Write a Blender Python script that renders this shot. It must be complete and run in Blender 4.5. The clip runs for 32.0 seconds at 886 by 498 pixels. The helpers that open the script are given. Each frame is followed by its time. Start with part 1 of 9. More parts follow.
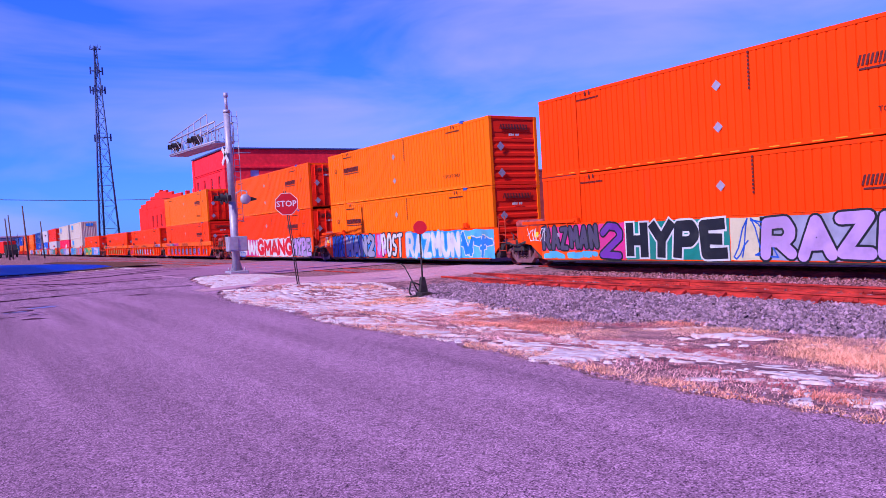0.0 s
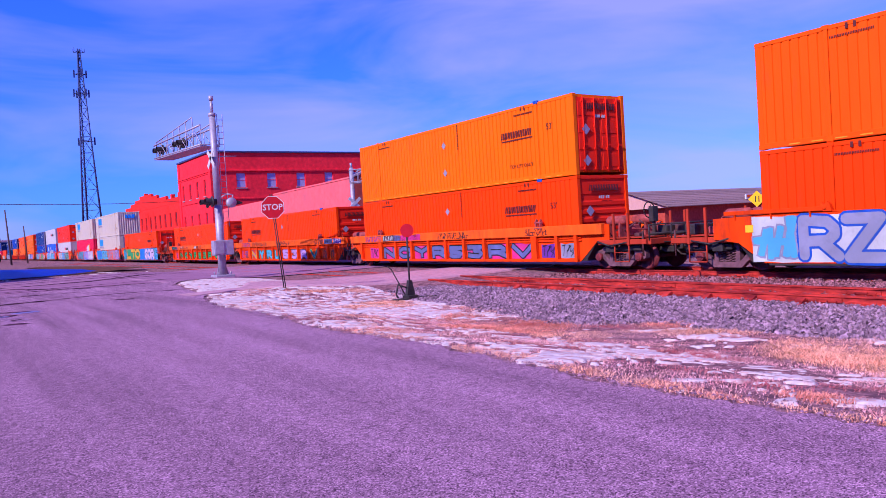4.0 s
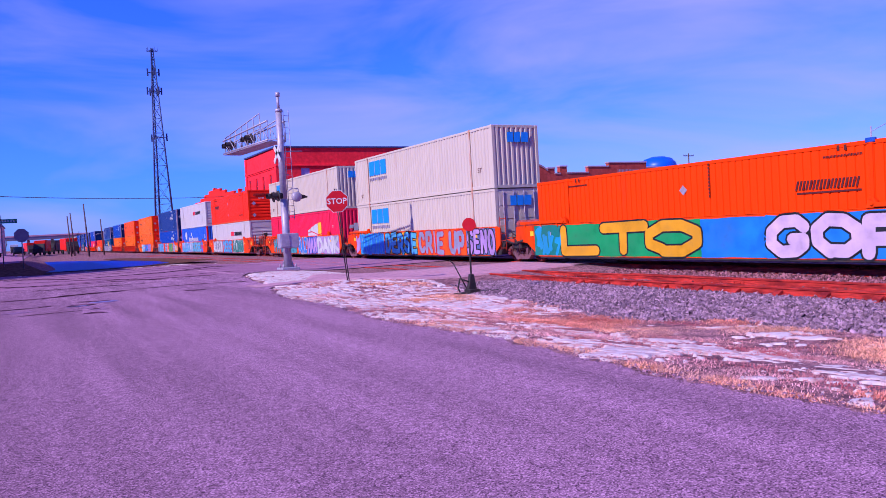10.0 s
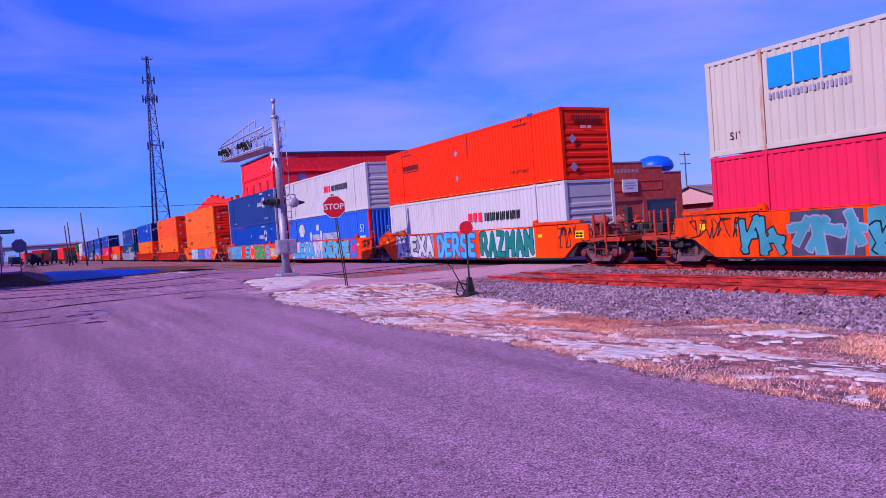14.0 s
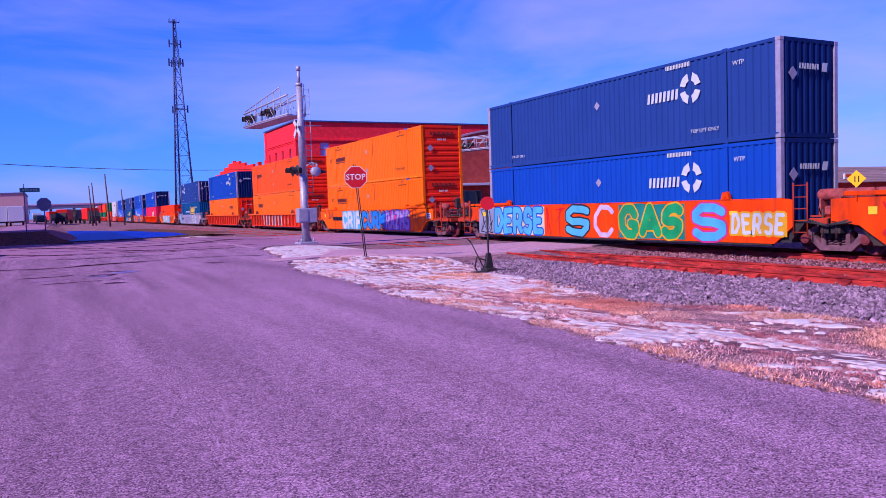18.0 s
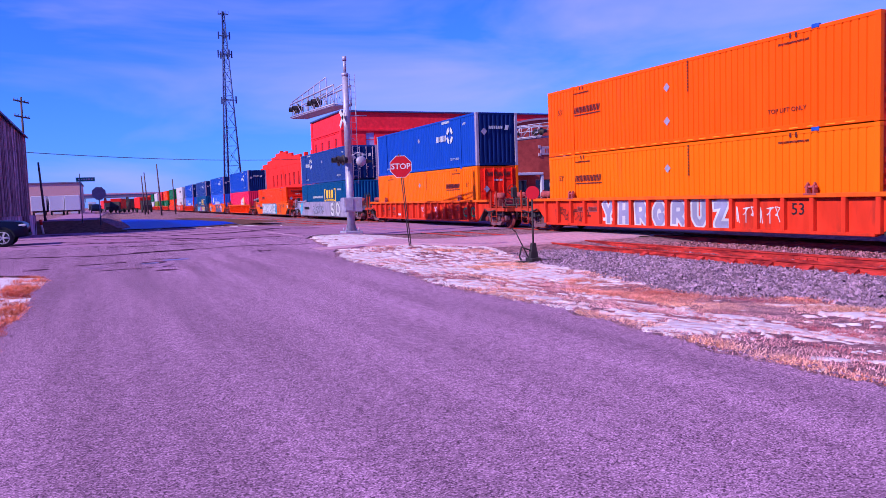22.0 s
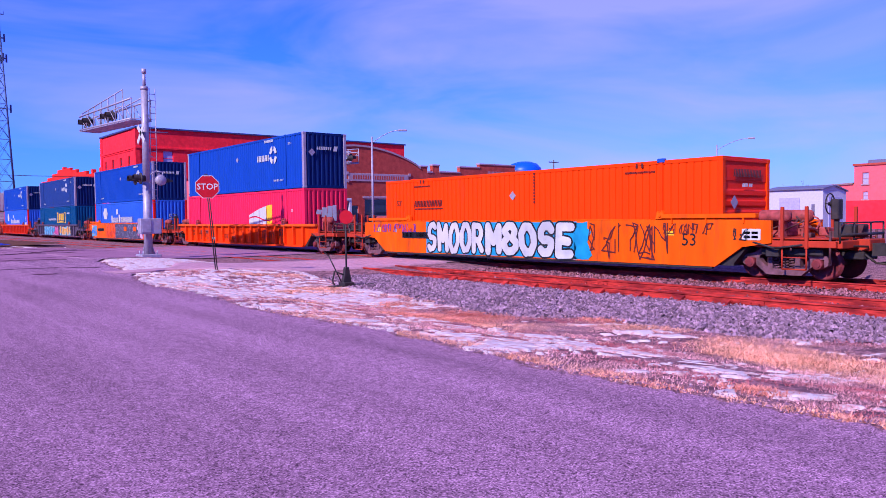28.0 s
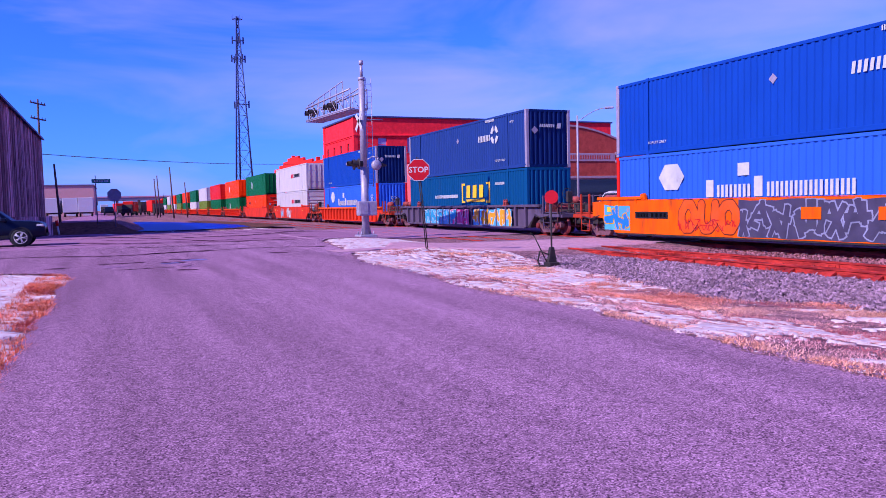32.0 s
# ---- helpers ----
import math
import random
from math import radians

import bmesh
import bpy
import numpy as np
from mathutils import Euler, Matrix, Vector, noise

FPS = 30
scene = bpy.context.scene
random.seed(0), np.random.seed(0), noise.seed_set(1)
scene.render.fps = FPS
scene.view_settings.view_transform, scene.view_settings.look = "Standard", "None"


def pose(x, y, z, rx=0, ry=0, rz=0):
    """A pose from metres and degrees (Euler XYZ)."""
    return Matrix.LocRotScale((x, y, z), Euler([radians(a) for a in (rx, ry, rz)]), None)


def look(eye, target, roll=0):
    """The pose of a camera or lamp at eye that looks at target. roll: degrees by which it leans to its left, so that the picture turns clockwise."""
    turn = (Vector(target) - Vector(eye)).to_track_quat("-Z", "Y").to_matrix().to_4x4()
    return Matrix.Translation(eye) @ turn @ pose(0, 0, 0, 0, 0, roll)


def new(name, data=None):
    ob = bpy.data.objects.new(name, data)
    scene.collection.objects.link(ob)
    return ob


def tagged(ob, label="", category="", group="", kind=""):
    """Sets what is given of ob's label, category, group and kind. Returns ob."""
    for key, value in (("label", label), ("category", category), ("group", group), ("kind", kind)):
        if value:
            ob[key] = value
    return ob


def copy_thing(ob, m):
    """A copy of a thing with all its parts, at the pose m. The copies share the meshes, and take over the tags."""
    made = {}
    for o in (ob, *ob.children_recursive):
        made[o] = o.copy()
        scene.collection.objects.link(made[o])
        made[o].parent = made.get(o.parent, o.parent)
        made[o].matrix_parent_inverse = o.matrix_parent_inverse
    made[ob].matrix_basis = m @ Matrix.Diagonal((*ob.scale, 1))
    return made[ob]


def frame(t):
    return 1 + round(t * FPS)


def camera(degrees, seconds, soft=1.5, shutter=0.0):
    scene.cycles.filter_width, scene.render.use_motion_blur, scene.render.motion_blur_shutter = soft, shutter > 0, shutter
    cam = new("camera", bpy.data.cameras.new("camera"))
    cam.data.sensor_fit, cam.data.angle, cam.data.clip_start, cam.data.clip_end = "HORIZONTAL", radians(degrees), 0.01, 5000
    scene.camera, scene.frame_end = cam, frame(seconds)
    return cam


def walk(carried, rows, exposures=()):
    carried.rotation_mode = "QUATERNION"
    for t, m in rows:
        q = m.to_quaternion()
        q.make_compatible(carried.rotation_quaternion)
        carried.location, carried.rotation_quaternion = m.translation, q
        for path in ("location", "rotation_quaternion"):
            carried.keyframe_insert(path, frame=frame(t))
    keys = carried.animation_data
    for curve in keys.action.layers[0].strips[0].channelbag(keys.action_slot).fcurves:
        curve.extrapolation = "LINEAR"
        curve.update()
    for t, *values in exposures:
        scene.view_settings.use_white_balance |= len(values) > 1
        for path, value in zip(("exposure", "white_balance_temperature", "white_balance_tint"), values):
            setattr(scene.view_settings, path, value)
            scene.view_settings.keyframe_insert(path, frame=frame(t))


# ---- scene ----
cam = camera(61.03, 32.0, soft=0.55)
PATH = [
    (0.0, pose(0.097, -0.022, 1.581, 88.258, 3.250, -32.828)),
    (0.5, pose(0.094, -0.022, 1.582, 88.258, 3.272, -32.963)),
    (1.0, pose(0.087, -0.026, 1.585, 88.252, 3.310, -33.116)),
    (1.5, pose(0.083, -0.026, 1.583, 88.329, 3.310, -33.345)),
    (2.0, pose(0.081, -0.024, 1.578, 88.440, 3.203, -33.661)),
    (2.5, pose(0.083, -0.022, 1.576, 88.381, 3.329, -33.819)),
    (3.0, pose(0.087, -0.021, 1.575, 88.448, 3.298, -33.886)),
    (3.5, pose(0.093, -0.023, 1.578, 88.418, 3.413, -33.920)),
    (5.5, pose(0.099, -0.028, 1.578, 88.529, 3.532, -33.426)),
    (6.0, pose(0.087, -0.032, 1.581, 88.469, 3.522, -33.263)),
    (6.5, pose(0.080, -0.034, 1.582, 88.477, 3.513, -32.983)),
    (7.0, pose(0.079, -0.033, 1.580, 88.449, 3.541, -32.830)),
    (7.5, pose(0.075, -0.034, 1.578, 88.410, 3.609, -32.469)),
    (8.0, pose(0.071, -0.034, 1.576, 88.336, 3.501, -32.275)),
    (8.5, pose(0.074, -0.028, 1.577, 88.285, 3.502, -32.145)),
    (9.0, pose(0.080, -0.022, 1.576, 88.241, 3.422, -31.901)),
    (9.5, pose(0.071, -0.029, 1.572, 88.196, 3.309, -31.462)),
    (10.0, pose(0.049, -0.047, 1.566, 88.284, 3.237, -29.172)),
    (10.5, pose(0.041, -0.057, 1.565, 88.284, 3.197, -28.782)),
    (11.0, pose(0.044, -0.056, 1.568, 88.234, 3.360, -28.686)),
    (11.5, pose(0.042, -0.039, 1.567, 88.188, 3.250, -28.647)),
    (12.0, pose(0.040, -0.002, 1.566, 88.063, 3.278, -28.334)),
    (12.5, pose(0.029, 0.009, 1.575, 88.073, 3.496, -28.321)),
    (13.0, pose(0.022, -0.033, 1.585, 87.967, 3.744, -28.896)),
    (13.5, pose(0.033, -0.084, 1.587, 88.276, 3.928, -29.268)),
    (14.0, pose(0.039, -0.102, 1.588, 88.487, 4.224, -29.339)),
    (14.5, pose(0.040, -0.092, 1.592, 88.443, 4.148, -29.004)),
    (16.5, pose(0.052, -0.049, 1.597, 87.468, 1.331, -29.093)),
    (17.0, pose(0.044, -0.045, 1.590, 87.227, 1.462, -28.894)),
    (17.5, pose(0.042, -0.039, 1.588, 86.893, 1.594, -28.426)),
    (18.0, pose(0.050, -0.031, 1.590, 86.610, 2.040, -27.803)),
    (18.5, pose(0.059, -0.027, 1.588, 86.365, 2.260, -27.633)),
    (19.0, pose(0.058, -0.029, 1.583, 86.093, 2.278, -27.169)),
    (19.5, pose(0.053, -0.027, 1.581, 85.854, 2.352, -26.776)),
    (20.0, pose(0.054, -0.023, 1.580, 85.716, 2.457, -26.303)),
    (20.5, pose(0.051, -0.026, 1.576, 85.626, 2.456, -25.847)),
    (21.0, pose(0.038, -0.032, 1.572, 85.701, 2.045, -25.368)),
    (21.5, pose(0.039, -0.025, 1.572, 85.796, 1.962, -24.957)),
    (22.0, pose(0.046, -0.019, 1.572, 85.971, 1.921, -24.426)),
    (22.5, pose(0.050, -0.023, 1.574, 86.233, 1.895, -24.047)),
    (23.0, pose(0.052, -0.026, 1.575, 86.375, 1.955, -23.692)),
    (23.5, pose(0.051, -0.025, 1.572, 86.751, 1.812, -23.185)),
    (24.0, pose(0.052, -0.024, 1.569, 86.777, 1.888, -22.722)),
    (24.5, pose(0.047, -0.029, 1.573, 87.034, 1.836, -22.647)),
    (25.0, pose(0.017, -0.057, 1.584, 87.024, 1.717, -27.499)),
    (25.5, pose(-0.051, -0.110, 1.597, 86.517, 0.917, -36.576)),
    (27.5, pose(-0.131, 0.104, 1.517, 87.257, 0.509, -40.798)),
    (28.0, pose(-0.154, 0.108, 1.515, 87.666, 0.615, -39.181)),
    (28.5, pose(-0.183, 0.108, 1.515, 87.634, 0.615, -38.563)),
    (29.0, pose(-0.195, 0.114, 1.515, 87.559, 1.153, -33.811)),
    (29.5, pose(-0.182, 0.127, 1.508, 87.426, 1.369, -29.770)),
    (30.0, pose(-0.172, 0.121, 1.502, 86.896, 1.696, -25.815)),
    (30.5, pose(-0.168, 0.110, 1.502, 86.760, 1.439, -24.726)),
    (31.0, pose(-0.165, 0.110, 1.502, 86.617, 1.606, -24.179)),
    (31.5, pose(-0.176, 0.104, 1.494, 86.489, 1.258, -24.025)),
    (32.0, pose(-0.190, 0.089, 1.488, 86.482, 1.340, -23.699)),
]
# exposure, colour temperature and tint; the clip darkens a little midway
CAST = [(0.0, 0.52), (9.5, 0.49), (11.0, 0.34), (12.0, 0.23), (13.0, 0.20), (14.5, 0.28), (17.0, 0.34), (19.0, 0.53), (22.0, 0.57), (32.0, 0.57)]
walk(cam, PATH, [(t, e, 6400, 14) for t, e in CAST])

# ---- light ----
SUN_EL, SUN_AZ = 35.0, -14.0          # height; degrees ahead of square to the track
e, a = radians(SUN_EL), radians(SUN_AZ)
TO_SUN = Vector((-math.cos(e) * math.cos(a), math.cos(e) * math.sin(a), math.sin(e)))
world = bpy.data.worlds.new("sky")
scene.world = world
world.use_nodes = True
wn, wl = world.node_tree.nodes, world.node_tree.links
wn.clear()


def wnode(kind, **kw):
    n = wn.new(kind)
    for k, v in kw.items():
        n.inputs[k].default_value = v
    return n


sky = wn.new("ShaderNodeTexSky")
sky.sky_type = "NISHITA"
sky.sun_disc = False
sky.sun_elevation = e
sky.sun_rotation = math.atan2(TO_SUN.x, TO_SUN.y)
sky.air_density, sky.dust_density, sky.ozone_density = 1.0, 0.4, 3.0
tint = wn.new("ShaderNodeMix")
tint.data_type, tint.blend_type = "RGBA", "MULTIPLY"
tint.inputs[0].default_value = 1.0
tint.inputs[7].default_value = (0.20, 0.50, 2.15, 1)
wl.new(sky.outputs[0], tint.inputs[6])
hsv = wnode("ShaderNodeHueSaturation", Hue=0.5, Saturation=1.0, Value=1.0)
wl.new(tint.outputs[2], hsv.inputs["Color"])
# thin streaks of high cloud
wtc = wn.new("ShaderNodeTexCoord")
wmap = wn.new("ShaderNodeMapping")
wmap.inputs["Scale"].default_value = (1.6, 2.0, 7.5)
wmap.inputs["Rotation"].default_value = (0.0, 0.12, 0.3)
wl.new(wtc.outputs["Generated"], wmap.inputs[0])
wno = wnode("ShaderNodeTexNoise", Scale=1.5, Detail=5.0, Roughness=0.52, Distortion=0.5)
wl.new(wmap.outputs[0], wno.inputs["Vector"])
# the veil thickens away from the sun
wsep = wn.new("ShaderNodeSeparateXYZ")
wl.new(wtc.outputs["Generated"], wsep.inputs[0])
wveil = wn.new("ShaderNodeMath")
wveil.operation = "MULTIPLY_ADD"
wveil.inputs[1].default_value = 0.31
wl.new(wsep.outputs["X"], wveil.inputs[0])
wl.new(wno.outputs[0], wveil.inputs[2])
wra = wn.new("ShaderNodeValToRGB")
wra.color_ramp.elements[0].position, wra.color_ramp.elements[1].position = 0.48, 0.86
wra.color_ramp.elements[1].color = (0.54, 0.54, 0.54, 1)
wl.new(wveil.outputs[0], wra.inputs[0])
wmix = wn.new("ShaderNodeMix")
wmix.data_type = "RGBA"
wmix.inputs[7].default_value = (4.3, 3.8, 8.6, 1)
wl.new(wra.outputs[0], wmix.inputs[0])
wl.new(hsv.outputs[0], wmix.inputs[6])
wbg = wnode("ShaderNodeBackground", Strength=0.092)
wl.new(wmix.outputs[2], wbg.inputs[0])
wout = wn.new("ShaderNodeOutputWorld")
wl.new(wbg.outputs[0], wout.inputs[0])

sun_data = bpy.data.lights.new("sun", "SUN")
sun_data.energy, sun_data.angle, sun_data.color = 4.2, radians(0.53), (1.0, 0.93, 0.88)
sun = new("sun", sun_data)
sun.matrix_world = look(TO_SUN * 100, (0, 0, 0))

# ---- materials ----
def material(name, base, rough=0.6, metal=0.0, vary=0.12, scale=6.0, dark=None, dark_at=(0.55, 0.75), dark_scale=1.2,
             bump=0.0, bump_scale=60.0, rand=0.0, stretch=(1, 1, 1), island=0.0, coat=0.0, spec=0.3, space="Object"):
    """A painted, stained or grainy surface: fine grain, large stains and a little relief."""
    m = bpy.data.materials.new(name)
    m.use_nodes = True
    n, l = m.node_tree.nodes, m.node_tree.links
    bsdf = n["Principled BSDF"]
    bsdf.inputs["Roughness"].default_value = rough
    bsdf.inputs["Metallic"].default_value = metal
    bsdf.inputs["Coat Weight"].default_value = coat
    bsdf.inputs["Specular IOR Level"].default_value = spec
    tc = n.new("ShaderNodeTexCoord")
    mp = n.new("ShaderNodeMapping")
    mp.inputs["Scale"].default_value = stretch
    l.new(tc.outputs[space], mp.inputs[0])
    grain = n.new("ShaderNodeTexNoise")
    grain.inputs["Scale"].default_value, grain.inputs["Detail"].default_value = scale, 6.0
    l.new(mp.outputs[0], grain.inputs["Vector"])
    mr = n.new("ShaderNodeMapRange")
    mr.inputs[1].default_value, mr.inputs[2].default_value = 0.3, 0.7
    mr.inputs[3].default_value, mr.inputs[4].default_value = 1.0 - vary, 1.0 + vary
    l.new(grain.outputs[0], mr.inputs[0])
    mul = n.new("ShaderNodeMix")
    mul.data_type, mul.blend_type = "RGBA", "MULTIPLY"
    mul.inputs[0].default_value = 1.0
    mul.inputs[6].default_value = (*base, 1)
    l.new(mr.outputs[0], mul.inputs[7])
    colour = mul.outputs[2]
    if rand:
        info = n.new("ShaderNodeObjectInfo")
        rr = n.new("ShaderNodeMapRange")
        rr.inputs[3].default_value, rr.inputs[4].default_value = 1.0 - rand, 1.0 + rand
        l.new(info.outputs["Random"], rr.inputs[0])
        m2 = n.new("ShaderNodeMix")
        m2.data_type, m2.blend_type = "RGBA", "MULTIPLY"
        m2.inputs[0].default_value = 1.0
        l.new(colour, m2.inputs[6])
        l.new(rr.outputs[0], m2.inputs[7])
        colour = m2.outputs[2]
    if island:
        geo = n.new("ShaderNodeNewGeometry")
        ir = n.new("ShaderNodeMapRange")
        ir.inputs[3].default_value, ir.inputs[4].default_value = 1.0 - island, 1.0 + island
        l.new(geo.outputs["Random Per Island"], ir.inputs[0])
        m4 = n.new("ShaderNodeMix")
        m4.data_type, m4.blend_type = "RGBA", "MULTIPLY"
        m4.inputs[0].default_value = 1.0
        l.new(colour, m4.inputs[6])
        l.new(ir.outputs[0], m4.inputs[7])
        colour = m4.outputs[2]
    if dark:
        stain = n.new("ShaderNodeTexNoise")
        stain.inputs["Scale"].default_value, stain.inputs["Detail"].default_value = dark_scale, 8.0
        stain.inputs["Roughness"].default_value = 0.65
        l.new(mp.outputs[0], stain.inputs["Vector"])
        sr = n.new("ShaderNodeMapRange")
        sr.inputs[1].default_value, sr.inputs[2].default_value = dark_at
        l.new(stain.outputs[0], sr.inputs[0])
        m3 = n.new("ShaderNodeMix")
        m3.data_type = "RGBA"
        m3.inputs[7].default_value = (*dark, 1)
        l.new(colour, m3.inputs[6])
        l.new(sr.outputs[0], m3.inputs[0])
        colour = m3.outputs[2]
    l.new(colour, bsdf.inputs["Base Color"])
    if bump:
        bn = n.new("ShaderNodeTexNoise")
        bn.inputs["Scale"].default_value, bn.inputs["Detail"].default_value = bump_scale, 4.0
        l.new(mp.outputs[0], bn.inputs["Vector"])
        bp = n.new("ShaderNodeBump")
        bp.inputs["Strength"].default_value, bp.inputs["Distance"].default_value = bump, 0.02
        l.new(bn.outputs[0], bp.inputs["Height"])
        l.new(bp.outputs[0], bsdf.inputs["Normal"])
    return m


def paint(name, base, rough=0.45, vary=0.07, grime=0.0):
    dirt = tuple(c * (0.55 - 0.2 * grime) + 0.012 for c in base)
    return material(name, base, rough, vary=vary + 0.12 * grime, scale=1.6 + grime, dark=dirt, dark_at=(0.6 - 0.1 * grime, 0.85 - 0.1 * grime), dark_scale=0.9 + 1.2 * grime,
                    bump=0.05, bump_scale=25, stretch=(1, 1, 0.25), rand=0.06, spec=0.06)


M = {}
M["orange"] = paint("orange_paint", (0.8, 0.04, 0.002))
M["amber"] = paint("amber_paint", (0.82, 0.11, 0.003))
M["tangerine"] = paint("tangerine_paint", (0.82, 0.072, 0.003))
M["deep_orange"] = paint("deep_orange_paint", (0.76, 0.024, 0.004))
# ends of the orange boxes: the redness of shade is put into this paint
M["red_shaded_end"] = paint("red_shaded_end_paint", (0.82, 0.022, 0.010))
M["white"] = paint("white_paint", (0.47, 0.40, 0.45))
M["cream"] = material("chalky_cream_paint", (0.47, 0.37, 0.34), 0.6, vary=0.06, scale=1.6, dark=(0.36, 0.2, 0.17), dark_at=(0.62, 0.8), dark_scale=0.8, bump=0.05, bump_scale=25, stretch=(1, 1.5, 0.2), spec=0.1)
M["cream_rust"] = material("rust_streaked_cream_paint", (0.46, 0.33, 0.29), 0.7, vary=0.1, dark=(0.42, 0.10, 0.05), dark_at=(0.42, 0.6), dark_scale=2.2, bump=0.1, stretch=(2, 2, 0.3), spec=0.1)
M["gear"] = material("grimy_end_gear", (0.085, 0.026, 0.032), 0.75, vary=0.4, dark=(0.035, 0.014, 0.018), bump=0.25)
M["red_gear"] = material("rust_red_gear", (0.30, 0.045, 0.05), 0.75, vary=0.4, dark=(0.09, 0.02, 0.025), bump=0.25)
# car ends: grimy paint, its maroon darkened for the shade they stand in
M["steel_shaded_end"] = paint("grimy_steel_shaded_end", (0.40, 0.035, 0.02), 0.6, grime=1.0)
M["pink"] = paint("pink_red_paint", (0.66, 0.017, 0.07))
M["blue"] = paint("blue_paint", (0.006, 0.046, 0.31))
# ends of the blue boxes: grimy, and darkened in the paint for shade
M["blue_shaded_end"] = paint("blue_shaded_end_paint", (0.003, 0.014, 0.09), grime=0.6)
M["bright_blue"] = paint("bright_blue_paint", (0.025, 0.10, 0.52))
M["navy"] = paint("navy_paint", (0.016, 0.04, 0.18))
M["teal"] = paint("teal_paint", (0.002, 0.055, 0.17))
M["green"] = paint("green_paint", (0.002, 0.1, 0.03))
M["lime"] = paint("lime_paint", (0.13, 0.17, 0.02))
M["red"] = paint("red_paint", (0.62, 0.014, 0.012))
M["yellow_car"] = paint("yellow_car_paint", (0.8, 0.085, 0.003), 0.55, grime=1.0)
M["orange_car"] = paint("orange_car_paint", (0.72, 0.042, 0.003), 0.55, grime=1.0)
M["amber_car"] = paint("amber_car_paint", (0.76, 0.085, 0.01), 0.55, grime=1.0)
M["red_car"] = paint("red_car_paint", (0.56, 0.030, 0.014), 0.6, grime=1.0)
M["grey_car"] = paint("grey_car_paint", (0.25, 0.2, 0.31), 0.55, grime=1.0)
M["dark_car"] = paint("dark_car_paint", (0.09, 0.06, 0.11), 0.55, grime=1.0)
M["black_steel"] = material("black_steel", (0.030, 0.020, 0.024), 0.65, vary=0.4, dark=(0.07, 0.03, 0.02), bump=0.2)
M["wheel"] = material("rusty_wheel_steel", (0.19, 0.026, 0.036), 0.6, 0.2, vary=0.3, dark=(0.05, 0.02, 0.02), bump=0.15)
M["truck"] = material("truck_casting", (0.15, 0.056, 0.082), 0.75, vary=0.35, dark=(0.035, 0.02, 0.02), bump=0.25)
M["mark_dark"] = material("dark_mark_paint", (0.09, 0.012, 0.012), 0.5, vary=0.2)
M["mark_black"] = material("black_mark_paint", (0.012, 0.010, 0.014), 0.5, vary=0.2)
M["mark_white"] = material("white_mark_paint", (0.46, 0.42, 0.47), 0.5, vary=0.1)
M["mark_blue"] = material("blue_mark_paint", (0.004, 0.20, 0.66), 0.5, vary=0.1)
M["mark_red"] = material("red_mark_paint", (0.75, 0.015, 0.04), 0.5, vary=0.1)
M["mark_yellow"] = material("yellow_mark_paint", (0.82, 0.42, 0.02), 0.5, vary=0.1)
M["sticker"] = material("silver_sticker", (0.31, 0.24, 0.33), 0.45, 0.2, vary=0.15)
for k, c in {"cyan": (0.004, 0.22, 0.42), "sky_blue": (0.06, 0.3, 0.5), "royal": (0.005, 0.055, 0.36), "g_green": (0.003, 0.24, 0.08),
             "g_teal": (0.003, 0.15, 0.13), "g_white": (0.46, 0.42, 0.47), "lilac": (0.36, 0.2, 0.46), "g_pink": (0.5, 0.022, 0.18),
             "g_red": (0.5, 0.004, 0.01), "g_yellow": (0.6, 0.25, 0.008), "g_black": (0.008, 0.008, 0.014), "silver": (0.22, 0.2, 0.32),
             "g_orange": (0.7, 0.07, 0.003), "purple": (0.12, 0.02, 0.24), "slate": (0.055, 0.04, 0.085), "slate_blue": (0.09, 0.10, 0.26), "azure": (0.006, 0.15, 0.55), "sea": (0.04, 0.22, 0.30), "pale_pink": (0.5, 0.33, 0.5), "sand": (0.5, 0.4, 0.3)}.items():
    M[k] = material("spray_" + k, c, 0.55, vary=0.22, scale=2.2, dark=tuple(0.62 * v + 0.02 for v in c), dark_at=(0.5, 0.72), dark_scale=1.1, rand=0.0, bump=0.03)


